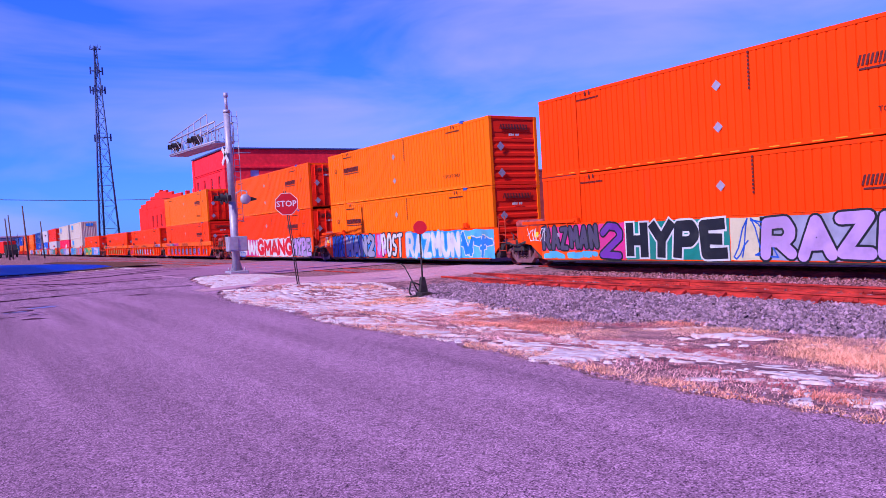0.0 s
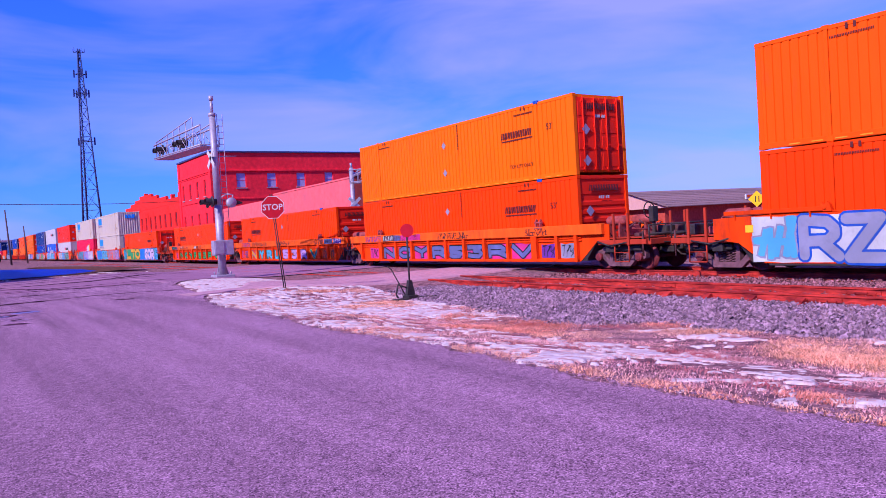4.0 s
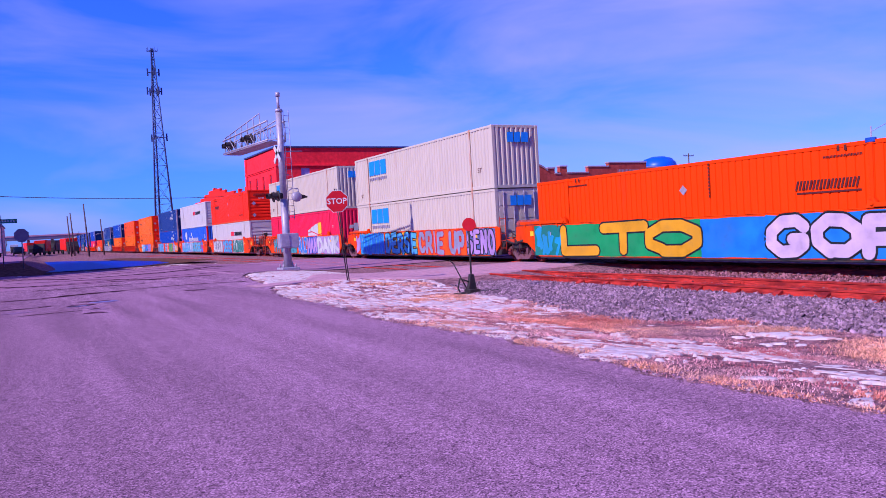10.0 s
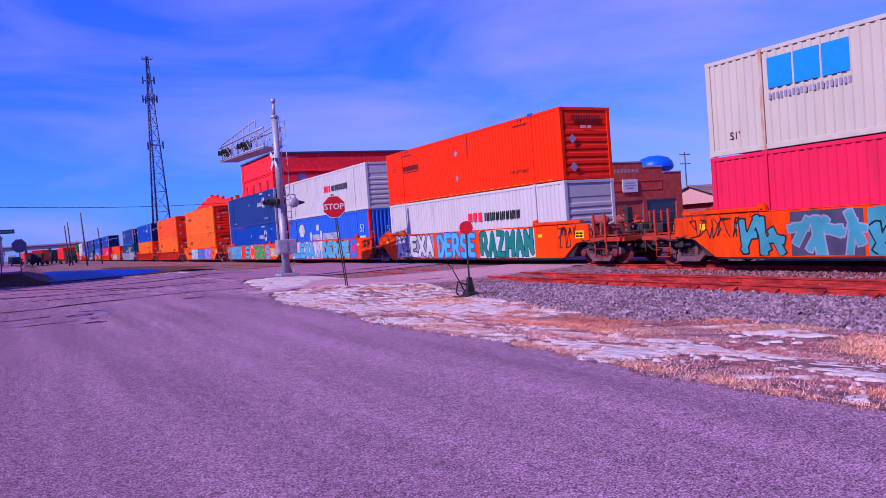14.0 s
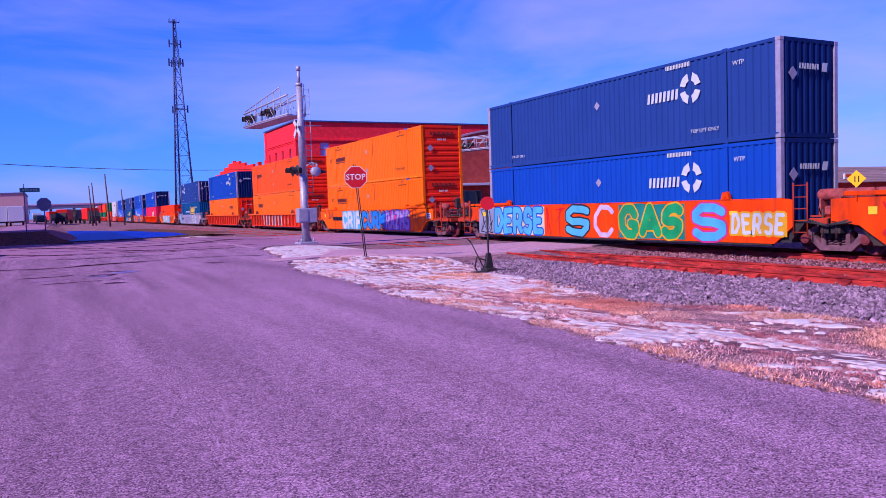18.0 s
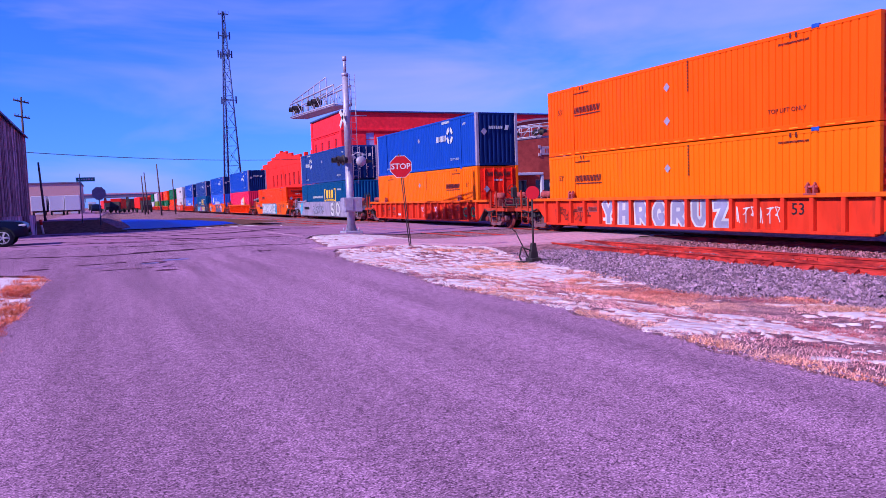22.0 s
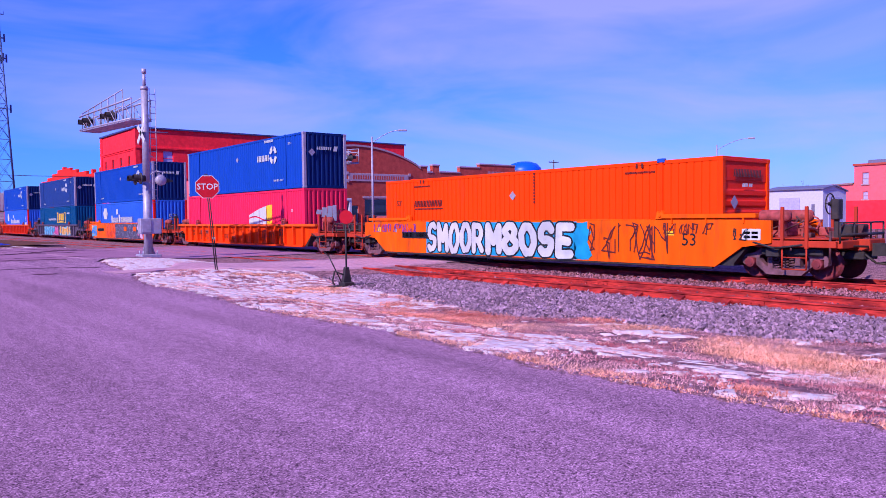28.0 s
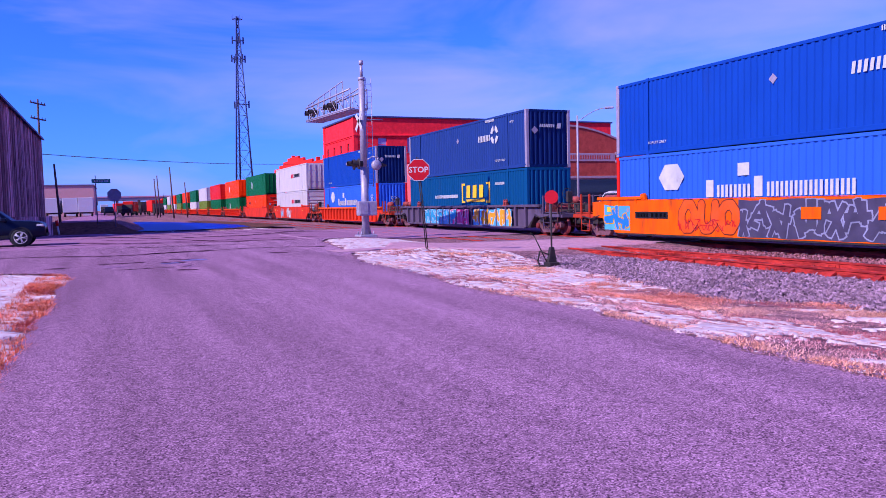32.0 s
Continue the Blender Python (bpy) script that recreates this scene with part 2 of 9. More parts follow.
def asphalt(name, base, dark, light, scale):
    """Coarse chip asphalt: pale and dark chips, long worn lanes, relief."""
    m = bpy.data.materials.new(name)
    m.use_nodes = True
    n, l = m.node_tree.nodes, m.node_tree.links
    bsdf = n["Principled BSDF"]
    bsdf.inputs["Roughness"].default_value = 0.9
    bsdf.inputs["Specular IOR Level"].default_value = 0.0
    tc = n.new("ShaderNodeTexCoord")
    chips = n.new("ShaderNodeTexVoronoi")
    chips.inputs["Scale"].default_value = scale
    l.new(tc.outputs["Object"], chips.inputs["Vector"])
    sep = n.new("ShaderNodeSeparateColor")
    l.new(chips.outputs["Color"], sep.inputs[0])
    cr = n.new("ShaderNodeValToRGB")
    cr.color_ramp.elements.new(0.36)
    cr.color_ramp.elements.new(0.7)
    for k, c in enumerate((dark, base, base, light)):
        cr.color_ramp.elements[k].color = (*c, 1)
        cr.color_ramp.elements[k].position = (0.10, 0.36, 0.66, 0.94)[k]
    l.new(sep.outputs[0], cr.inputs[0])
    mp = n.new("ShaderNodeMapping")
    mp.inputs["Scale"].default_value, mp.inputs["Rotation"].default_value = (1.1, 0.07, 1), (0, 0, -0.06)
    l.new(tc.outputs["Object"], mp.inputs[0])
    lanes = n.new("ShaderNodeTexNoise")
    lanes.inputs["Scale"].default_value, lanes.inputs["Detail"].default_value = 1.2, 5.0
    l.new(mp.outputs[0], lanes.inputs["Vector"])
    mr = n.new("ShaderNodeMapRange")
    mr.inputs[1].default_value, mr.inputs[2].default_value, mr.inputs[3].default_value, mr.inputs[4].default_value = 0.3, 0.7, 0.74, 1.2
    l.new(lanes.outputs[0], mr.inputs[0])
    mot = n.new("ShaderNodeTexNoise")
    mot.inputs["Scale"].default_value, mot.inputs["Detail"].default_value = 9.0, 6.0
    l.new(tc.outputs["Object"], mot.inputs["Vector"])
    mr2 = n.new("ShaderNodeMapRange")
    mr2.inputs[1].default_value, mr2.inputs[2].default_value, mr2.inputs[3].default_value, mr2.inputs[4].default_value = 0.3, 0.7, 0.85, 1.15
    l.new(mot.outputs[0], mr2.inputs[0])
    prod = n.new("ShaderNodeMath")
    prod.operation = "MULTIPLY"
    l.new(mr.outputs[0], prod.inputs[0])
    l.new(mr2.outputs[0], prod.inputs[1])
    sx = n.new("ShaderNodeSeparateXYZ")
    l.new(tc.outputs["Object"], sx.inputs[0])
    # lens falloff put into the colour: the asphalt dims towards its left side
    worn = n.new("ShaderNodeMapRange")
    worn.inputs[1].default_value, worn.inputs[2].default_value, worn.inputs[3].default_value, worn.inputs[4].default_value = -0.5, 3.0, 0.88, 1.03
    l.new(sx.outputs["X"], worn.inputs[0])
    both = n.new("ShaderNodeMath")
    both.operation = "MULTIPLY"
    l.new(prod.outputs[0], both.inputs[0])
    l.new(worn.outputs[0], both.inputs[1])
    prod = both
    mul = n.new("ShaderNodeMix")
    mul.data_type, mul.blend_type = "RGBA", "MULTIPLY"
    mul.inputs[0].default_value = 1.0
    l.new(cr.outputs[0], mul.inputs[6])
    l.new(prod.outputs[0], mul.inputs[7])
    l.new(mul.outputs[2], bsdf.inputs["Base Color"])
    bp = n.new("ShaderNodeBump")
    bp.inputs["Strength"].default_value, bp.inputs["Distance"].default_value = 0.09, 0.004
    l.new(chips.outputs["Distance"], bp.inputs["Height"])
    l.new(bp.outputs[0], bsdf.inputs["Normal"])
    return m


M["asphalt"] = asphalt("asphalt", (0.267, 0.125, 0.219), (0.078, 0.034, 0.065), (0.565, 0.285, 0.458), 112.0)
M["crossing"] = material("worn_crossing_asphalt", (0.31, 0.14, 0.25), 0.9, vary=0.25, scale=12.0, dark=(0.25, 0.10, 0.18),
                         dark_at=(0.5, 0.75), dark_scale=0.25, bump=0.6, bump_scale=40, stretch=(0.4, 1.6, 1), spec=0.0)
M["concrete"] = material("concrete", (0.46, 0.23, 0.31), 0.9, vary=0.2, scale=5.0, dark=(0.26, 0.16, 0.21), bump=0.3, spec=0.0)
M["soil"] = material("soil_and_thatch", (0.31, 0.14, 0.175), 0.95, vary=0.55, scale=22.0, dark=(0.13, 0.06, 0.085), dark_at=(0.44, 0.6),
                     dark_scale=4.5, bump=1.0, bump_scale=26, spec=0.0)
M["bank"] = material("brown_bank", (0.13, 0.055, 0.05), 0.95, vary=0.4, scale=4.0, dark=(0.06, 0.03, 0.035), bump=0.8, bump_scale=12, spec=0.0)
M["dry_grass"] = material("dry_grass", (0.66, 0.31, 0.35), 0.8, vary=0.35, scale=1.1, dark=(0.42, 0.10, 0.13), dark_at=(0.46, 0.60), dark_scale=0.7, island=0.5, spec=0.0)
M["left_grass"] = material("reddish_dry_grass", (0.66, 0.16, 0.10), 0.8, vary=0.35, scale=1.4, dark=(0.4, 0.06, 0.06), dark_at=(0.5, 0.62), dark_scale=0.6, island=0.5, spec=0.0)
M["rust_grass"] = material("rust_red_grass", (0.70, 0.24, 0.20), 0.8, vary=0.3, scale=1.4, dark=(0.5, 0.12, 0.11), dark_at=(0.5, 0.62), dark_scale=0.6, island=0.5, spec=0.0)
M["tan_grass"] = material("pale_dry_grass", (0.77, 0.34, 0.26), 0.8, vary=0.35, scale=1.4, dark=(0.74, 0.36, 0.34), dark_at=(0.5, 0.62), dark_scale=0.6, island=0.5, spec=0.0)
M["snow"] = material("old_snow", (0.57, 0.44, 0.51), 0.8, vary=0.15, scale=12.0, dark=(0.50, 0.27, 0.28), dark_at=(0.48, 0.62), dark_scale=6.5,
                     bump=0.4, bump_scale=16, stretch=(0.75, 1.3, 1), spec=0.0)
M["stone"] = material("ballast_stone", (0.255, 0.145, 0.213), 0.85, vary=0.3, scale=3.0, dark=(0.13, 0.068, 0.115), dark_at=(0.5, 0.66), dark_scale=5.0, bump=0.3, island=0.6, spec=0.0)
M["rusty_stone"] = material("rust_stained_stone", (0.27, 0.10, 0.13), 0.9, vary=0.3, scale=3.0, dark=(0.09, 0.03, 0.04), dark_at=(0.5, 0.66), dark_scale=5.0, bump=0.3, island=0.6, spec=0.0)
M["grit"] = material("road_grit", (0.24, 0.115, 0.19), 0.9, vary=0.3, island=0.5, spec=0.0)
# near-black bed: the shade between the stones is put into its colour
M["ballast_bed"] = material("ballast_bed", (0.06, 0.034, 0.06), 0.95, vary=0.6, scale=16.0, dark=(0.03, 0.02, 0.035), dark_at=(0.45, 0.6),
                            dark_scale=7.0, bump=1.0, bump_scale=30, spec=0.0)
M["rail"] = material("rusty_rail", (0.46, 0.034, 0.03), 0.7, 0.1, vary=0.4, scale=7.0, dark=(0.19, 0.014, 0.018), dark_at=(0.46, 0.6), dark_scale=2.2, bump=0.3, stretch=(1, 0.5, 3), spec=0.1)
M["tie"] = material("old_wooden_tie", (0.13, 0.03, 0.03), 0.9, vary=0.4, scale=3.0, dark=(0.06, 0.02, 0.025), bump=0.6, stretch=(0.4, 3, 1), spec=0.0)
M["galv"] = material("galvanised_steel", (0.33, 0.27, 0.37), 0.5, 0.25, vary=0.15, dark=(0.22, 0.18, 0.26), bump=0.05)
M["red_brick"] = material("painted_red_brick", (0.86, 0.03, 0.05), 0.8, vary=0.15, scale=2.0, dark=(0.72, 0.02, 0.035), dark_at=(0.5, 0.8), dark_scale=0.35, bump=0.4, bump_scale=30, spec=0.0)
M["orange_brick"] = material("sunlit_red_brick", (0.74, 0.03, 0.03), 0.8, vary=0.15, scale=2.0, dark=(0.42, 0.014, 0.01), dark_scale=0.35, bump=0.4, spec=0.0)
M["pink_wall"] = material("pink_painted_block", (0.78, 0.11, 0.14), 0.8, vary=0.12, scale=2.0, dark=(0.48, 0.1, 0.14), dark_at=(0.45, 0.7), dark_scale=0.5, bump=0.3, spec=0.0)
M["store_brick"] = material("dark_store_brick", (0.40, 0.06, 0.05), 0.85, vary=0.2, scale=3.0, dark=(0.28, 0.04, 0.036), dark_scale=0.5, bump=0.4, spec=0.0)
M["stone_trim"] = material("pale_stone_trim", (0.34, 0.2, 0.26), 0.8, vary=0.15, bump=0.2)
M["glass_dark"] = material("dark_window_glass", (0.02, 0.025, 0.05), 0.08, vary=0.1, spec=0.5)
M["blind"] = material("pale_window_blind", (0.36, 0.3, 0.52), 0.25, vary=0.12)
M["tan"] = material("tan_metal_siding", (0.55, 0.27, 0.28), 0.7, vary=0.1, stretch=(3, 3, 0.2))
M["white_metal"] = material("white_metal_siding", (0.46, 0.4, 0.5), 0.5, vary=0.08)
M["plank"] = material("weathered_plank", (0.44, 0.24, 0.30), 0.9, vary=0.6, scale=3.0, dark=(0.10, 0.04, 0.05), dark_at=(0.48, 0.66), dark_scale=1.2, bump=0.5, rand=0.7, stretch=(4, 4, 0.25), spec=0.0)
M["shingle"] = material("grey_shingle", (0.24, 0.13, 0.14), 0.9, vary=0.25, rand=0.15, bump=0.3)
M["wood_pole"] = material("utility_pole_wood", (0.09, 0.05, 0.06), 0.9, vary=0.3, bump=0.4, stretch=(3, 3, 0.3))
M["tower_steel"] = material("tower_steel", (0.045, 0.06, 0.17), 0.55, 0.3, vary=0.15)
M["tank"] = material("blue_tank_paint", (0.002, 0.075, 0.55), 0.4, vary=0.08)
M["sign_red"] = material("sign_red", (0.46, 0.005, 0.012), 0.4, vary=0.08)
M["sign_white"] = material("sign_white", (0.5, 0.45, 0.5), 0.4, vary=0.06)
M["sign_yellow"] = material("sign_yellow", (0.90, 0.42, 0.01), 0.4, vary=0.06)
M["sign_green"] = material("sign_green", (0.01, 0.20, 0.16), 0.4, vary=0.06)
M["sign_back"] = material("sign_back_metal", (0.17, 0.14, 0.22), 0.5, 0.4, vary=0.1)
M["rubber"] = material("rubber", (0.014, 0.013, 0.018), 0.8, vary=0.3)
M["car_paint"] = material("dark_blue_car_paint", (0.004, 0.006, 0.022), 0.35, 0.0, vary=0.06, coat=0.08, spec=0.12)
M["chrome"] = material("alloy", (0.45, 0.40, 0.48), 0.4, 0.3, vary=0.05, spec=0.5)
M["lens"] = material("dark_signal_lens", (0.05, 0.006, 0.012), 0.15, vary=0.1)
M["water"] = material("standing_water", (0.0003, 0.012, 0.30), 0.4, spec=0.02, vary=0.05, bump=0.04, bump_scale=3)
M["bark"] = material("bark", (0.10, 0.05, 0.06), 0.9, vary=0.3, bump=0.4)
M["red_vehicle"] = paint("red_vehicle_paint", (0.65, 0.02, 0.02))
M["tar"] = material("tar_and_shadowed_crack", (0.07, 0.026, 0.055), 0.8, vary=0.4, scale=5.0, dark=(0.17, 0.065, 0.12), dark_at=(0.5, 0.6), dark_scale=2.5, spec=0.0)
M["worn_line"] = material("worn_road_marking", (0.50, 0.27, 0.38), 0.8, vary=0.3, scale=8.0, dark=(0.345, 0.15, 0.262), dark_at=(0.42, 0.55), dark_scale=2.0, spec=0.0)
M["damp"] = material("damp_asphalt", (0.24, 0.10, 0.2), 0.6, vary=0.25, scale=6.0, spec=0.1)
M["damp_blue"] = material("thin_meltwater", (0.19, 0.12, 0.33), 0.4, vary=0.25, scale=6.0, spec=0.2)

# ---- mesh helpers ----
def mesh_of(name, bm, mat):
    me = bpy.data.meshes.new(name)
    bm.to_mesh(me)
    bm.free()
    for m in (mat if isinstance(mat, (list, tuple)) else [mat]):
        me.materials.append(m)
    return me


def part(name, bm, mat, parent, label=""):
    """One mesh object under a thing or under a part."""
    ob = new(name, bm if isinstance(bm, bpy.types.Mesh) else mesh_of(name, bm, mat))
    ob.parent = parent
    if label:
        tagged(ob, label)
    return ob


def thing(name, label, category, m=None, group="", kind=""):
    ob = new(name)
    ob.empty_display_size = 0.2
    if m is not None:
        ob.matrix_world = m
    return tagged(ob, label, category, group, kind)


def solid(name, bm, mat, label, category="", kind="", group=""):
    return tagged(new(name, mesh_of(name, bm, mat)), label, category, group, kind)


def B():
    return bmesh.new()


def box(bm, x0, x1, y0, y1, z0, z1, c=0.0, mi=0):
    """A box, with its long edges chamfered by c."""
    if c <= 0:
        v = [bm.verts.new(p) for p in ((x0, y0, z0), (x1, y0, z0), (x1, y1, z0), (x0, y1, z0), (x0, y0, z1), (x1, y0, z1), (x1, y1, z1), (x0, y1, z1))]
        for f in ((3, 2, 1, 0), (4, 5, 6, 7), (0, 1, 5, 4), (1, 2, 6, 5), (2, 3, 7, 6), (3, 0, 4, 7)):
            bm.faces.new([v[i] for i in f]).material_index = mi
        return v
    rings = []
    for z, d in ((z0, c), (z0 + c, 0), (z1 - c, 0), (z1, c)):
        pts = ((x0 + c, y0 + d), (x1 - c, y0 + d), (x1 - d, y0 + c), (x1 - d, y1 - c), (x1 - c, y1 - d), (x0 + c, y1 - d), (x0 + d, y1 - c), (x0 + d, y0 + c))
        rings.append([bm.verts.new((*p, z)) for p in pts])
    loft(bm, rings, mi)
    return rings


def loft(bm, rings, mi=0, caps=True, smooth=False):
    n = len(rings[0])
    for a, b in zip(rings, rings[1:]):
        for i in range(n):
            f = bm.faces.new((a[i], a[(i + 1) % n], b[(i + 1) % n], b[i]))
            f.material_index, f.smooth = mi, smooth
    if caps:
        bm.faces.new(rings[0][::-1]).material_index = mi
        bm.faces.new(rings[-1]).material_index = mi


def rod(bm, p, q, r, r2=None, n=8, mi=0, smooth=True):
    """A round bar from p to q."""
    p, q = Vector(p), Vector(q)
    turn = (q - p).to_track_quat("Z", "Y").to_matrix()
    rings = []
    for o, rr in ((p, r), (q, r if r2 is None else r2)):
        rings.append([bm.verts.new(o + turn @ Vector((rr * math.cos(2 * math.pi * i / n), rr * math.sin(2 * math.pi * i / n), 0))) for i in range(n)])
    loft(bm, rings, mi, smooth=smooth)


def tube(bm, pts, r, n=6, mi=0):
    for p, q in zip(pts, pts[1:]):
        rod(bm, p, q, r, n=n, mi=mi)


def prism(bm, pts, axis, a, b, mi=0):
    """A flat outline pts, pushed along an axis from a to b. axis x: pts are (y, z); y: (x, z); z: (x, y)."""
    def at(p, t):
        return {"x": (t, p[0], p[1]), "y": (p[0], t, p[1]), "z": (p[0], p[1], t)}[axis]
    loft(bm, [[bm.verts.new(at(p, t)) for p in pts] for t in (a, b)], mi)
    bmesh.ops.recalc_face_normals(bm, faces=bm.faces)


def lathe(bm, profile, n=20, mi=0, at=(0, 0, 0), axis="z", smooth=True):
    rings = []
    for r, z in profile:
        ring = []
        for i in range(n):
            c, s = r * math.cos(2 * math.pi * i / n), r * math.sin(2 * math.pi * i / n)
            p = {"z": (c, s, z), "x": (z, c, s), "y": (s, z, c)}[axis]
            ring.append(bm.verts.new((p[0] + at[0], p[1] + at[1], p[2] + at[2])))
        rings.append(ring)
    loft(bm, rings, mi, smooth=smooth)


def lettering(text, size, fat=0.0, depth=0.004, shear=0.0, spacing=1.0):
    """A mesh of letters in the xz plane, centred on the origin and facing -y."""
    cu = bpy.data.curves.new("letters", "FONT")
    cu.body, cu.size, cu.offset, cu.extrude, cu.shear, cu.space_character = text, size, fat, depth, shear, spacing
    cu.align_x, cu.align_y = "CENTER", "CENTER"
    cu.resolution_u = 2
    ob = bpy.data.objects.new("letters", cu)
    me = bpy.data.meshes.new_from_object(ob)
    bpy.data.objects.remove(ob)
    bpy.data.curves.remove(cu)
    me.transform(Matrix.Rotation(radians(90), 4, "X"))
    return me


FACE_NEAR = Matrix.Rotation(radians(-90), 4, "Z")   # turns what faces -y to face -x, reading from +y to -y

TRACK_X, RAIL_Z = 20.22, -0.20       # middle of the main track, top of its rails


def bars(spec, face="side"):
    """Plain bars for a name that is not lettered: (left, bottom, width, height, lean, material index)."""
    bm = B()
    for a, z, w, h, lean, mi in spec:
        q = [(a, z), (a + w, z), (a + w + lean, z + h), (a + lean, z + h)]
        v0 = [bm.verts.new((0.0, -p[0], p[1])) for p in q]
        v1 = [bm.verts.new((-0.007, -p[0], p[1])) for p in q]
        loft(bm, [v0, v1], mi)
    bmesh.ops.recalc_face_normals(bm, faces=bm.faces)
    return bm


def word(n, w, h, lean=0.06, mi=0, x0=0.0, z0=0.0, gap=0.3):
    """Bars in place of the n letters of a word."""
    if h < w / n * 1.6 and n > 3:
        n, gap = 2 * n, 0.42
    step = w / n
    return [(x0 + i * step, z0, step * (1 - gap), h, lean, mi) for i in range(n)]

# ---- ground ----
def smooth01(v):
    v = min(max(v, 0.0), 1.0)
    return v * v * (3 - 2 * v)


def toe_x(y):
    return float(np.interp(y, [-60, 2, 4.4, 6, 6.8, 8, 9, 10, 10.8, 11.5, 13.9, 17.6, 22, 26], [12.3, 12.1, 11.6, 11.0, 10.7, 10.8, 10.8, 10.2, 9.8, 10.0, 10.6, 11.0, 11.3, 11.4])) + 0.25 * noise.noise((0, y * 0.8, 5))


def gz(x, y):
    """Height of the ground: the roads' level, with a shallow dip towards the rails."""
    verge = -0.34 * smooth01((x - 5.6) / 3.6)
    street = smooth01((y - 18.5) / 4.5)
    verge -= 0.12 * smooth01((x - toe_x(y) - 0.1) / 0.8) * (1 - smooth01((x - 22.8) / 1.2))
    z = verge * (1 - street) + street * (-0.21 * smooth01((x - 9.0) / 4.5))
    if x < 3.0:
        z += 0.55 * smooth01((y - 55.0) / 7.0) * smooth01((2.5 - x) / 2.5)
    return z


def sheet(name, xs, ys, lift, mat, label, kind="structure", edge=None, wobble=0.0, category=""):
    """A sheet that follows the ground; edge(y) gives its two sides where they are not straight."""
    bm = B()
    rows = []
    for y in ys:
        a, b = edge(y) if edge else (xs[0], xs[-1])
        row = []
        for x in xs:
            u = (x - xs[0]) / (xs[-1] - xs[0])
            px = a + (b - a) * u
            row.append(bm.verts.new((px, y, gz(px, y) + lift + wobble * noise.noise((px * 0.7, y * 0.7, 3.0)))))
        rows.append(row)
    for r, s in zip(rows, rows[1:]):
        for i in range(len(r) - 1):
            bm.faces.new((r[i], r[i + 1], s[i + 1], s[i])).smooth = True
    return solid(name, bm, mat, label, category, kind)


def steps(*spec):
    out = [spec[0]]
    for stop, step in zip(spec[1::2], spec[2::2]):
        while out[-1] < stop - 1e-6:
            out.append(min(out[-1] + step, stop))
    return out


XS = steps(-3000, -400, 650, -100, 75, -30, 14, -6, 3, 0, 1, 14, 0.5, 24, 1, 60, 4, 200, 20, 800, 150, 3000, 700)
YS = steps(-3000, -400, 650, -100, 75, -20, 10, 0, 2, 30, 0.6, 70, 2, 160, 8, 600, 55, 3000, 600)
sheet("ground", XS, YS, -0.035, M["soil"], "brown soil and thin dead grass reaching the horizon", wobble=0.03)


def road_edge(y):
    """The side road opens out to the cross street."""
    right = float(np.interp(y, [-60, 11, 18, 21.6, 23.4, 24.8, 30.5, 33, 34.5], [5.4, 5.45, 5.75, 6.15, 6.7, 7.0, 7.6, 8.6, 11.5])) + 0.10 * math.sin(y * 0.9) + 0.14 * noise.noise((1.7, y * 2.3, 0)) + 0.10 * noise.noise((4.1, y * 7.0, 0))
    left = -1.22 - 0.04 * math.sin(y * 1.3) + 0.12 * noise.noise((7.7, y * 0.9, 0)) + 0.06 * noise.noise((2.2, y * 3.1, 0)) - 12.0 * smooth01((y - 19) / 7.0) ** 1.5
    return left, right


sheet("road", [i / 10 for i in range(0, 21)], steps(-60, -8, 4, 2, 0.5, 24, 0.1, 34, 0.4), 0.0, M["asphalt"], "coarse purple-grey asphalt side road", edge=road_edge)
sheet("road_cross", steps(-300, -40, 20, 12, 1.5, 26, 0.7, 120, 6, 400, 40), steps(34.0, 51.0, 0.8), 0.002, M["crossing"], "worn asphalt street over the level crossing")
sheet("road_far", [0, 0.5, 1.0], steps(51.0, 80, 2, 420, 20), 0.01, M["crossing"], "far street that runs beside the railway", edge=lambda y: (-4.5 - 0.004 * y, -0.6 + 0.012 * (y - 51)))


def ribbon(name, pts, w, mat, label, lift=0.006, seed=0):
    """A thin uneven strip that lies on the road."""
    rng = random.Random(seed)
    bm, last = B(), None
    n = len(pts)
    for i, (x, y) in enumerate(pts):
        a, b = pts[max(i - 1, 0)], pts[min(i + 1, n - 1)]
        dx, dy = b[0] - a[0], b[1] - a[1]
        l = math.hypot(dx, dy)
        h = 1.6 * w * rng.uniform(0.2, 1.0) * (0.3 if i in (0, n - 1) else 1.0) / 2
        row = [bm.verts.new((x - dy / l * k, y + dx / l * k, gz(x, y) + lift)) for k in (-h, h)]
        if last:
            bm.faces.new((last[0], row[0], row[1], last[1]))
        last = row
    return solid(name, bm, mat, label, "crack", "structure")


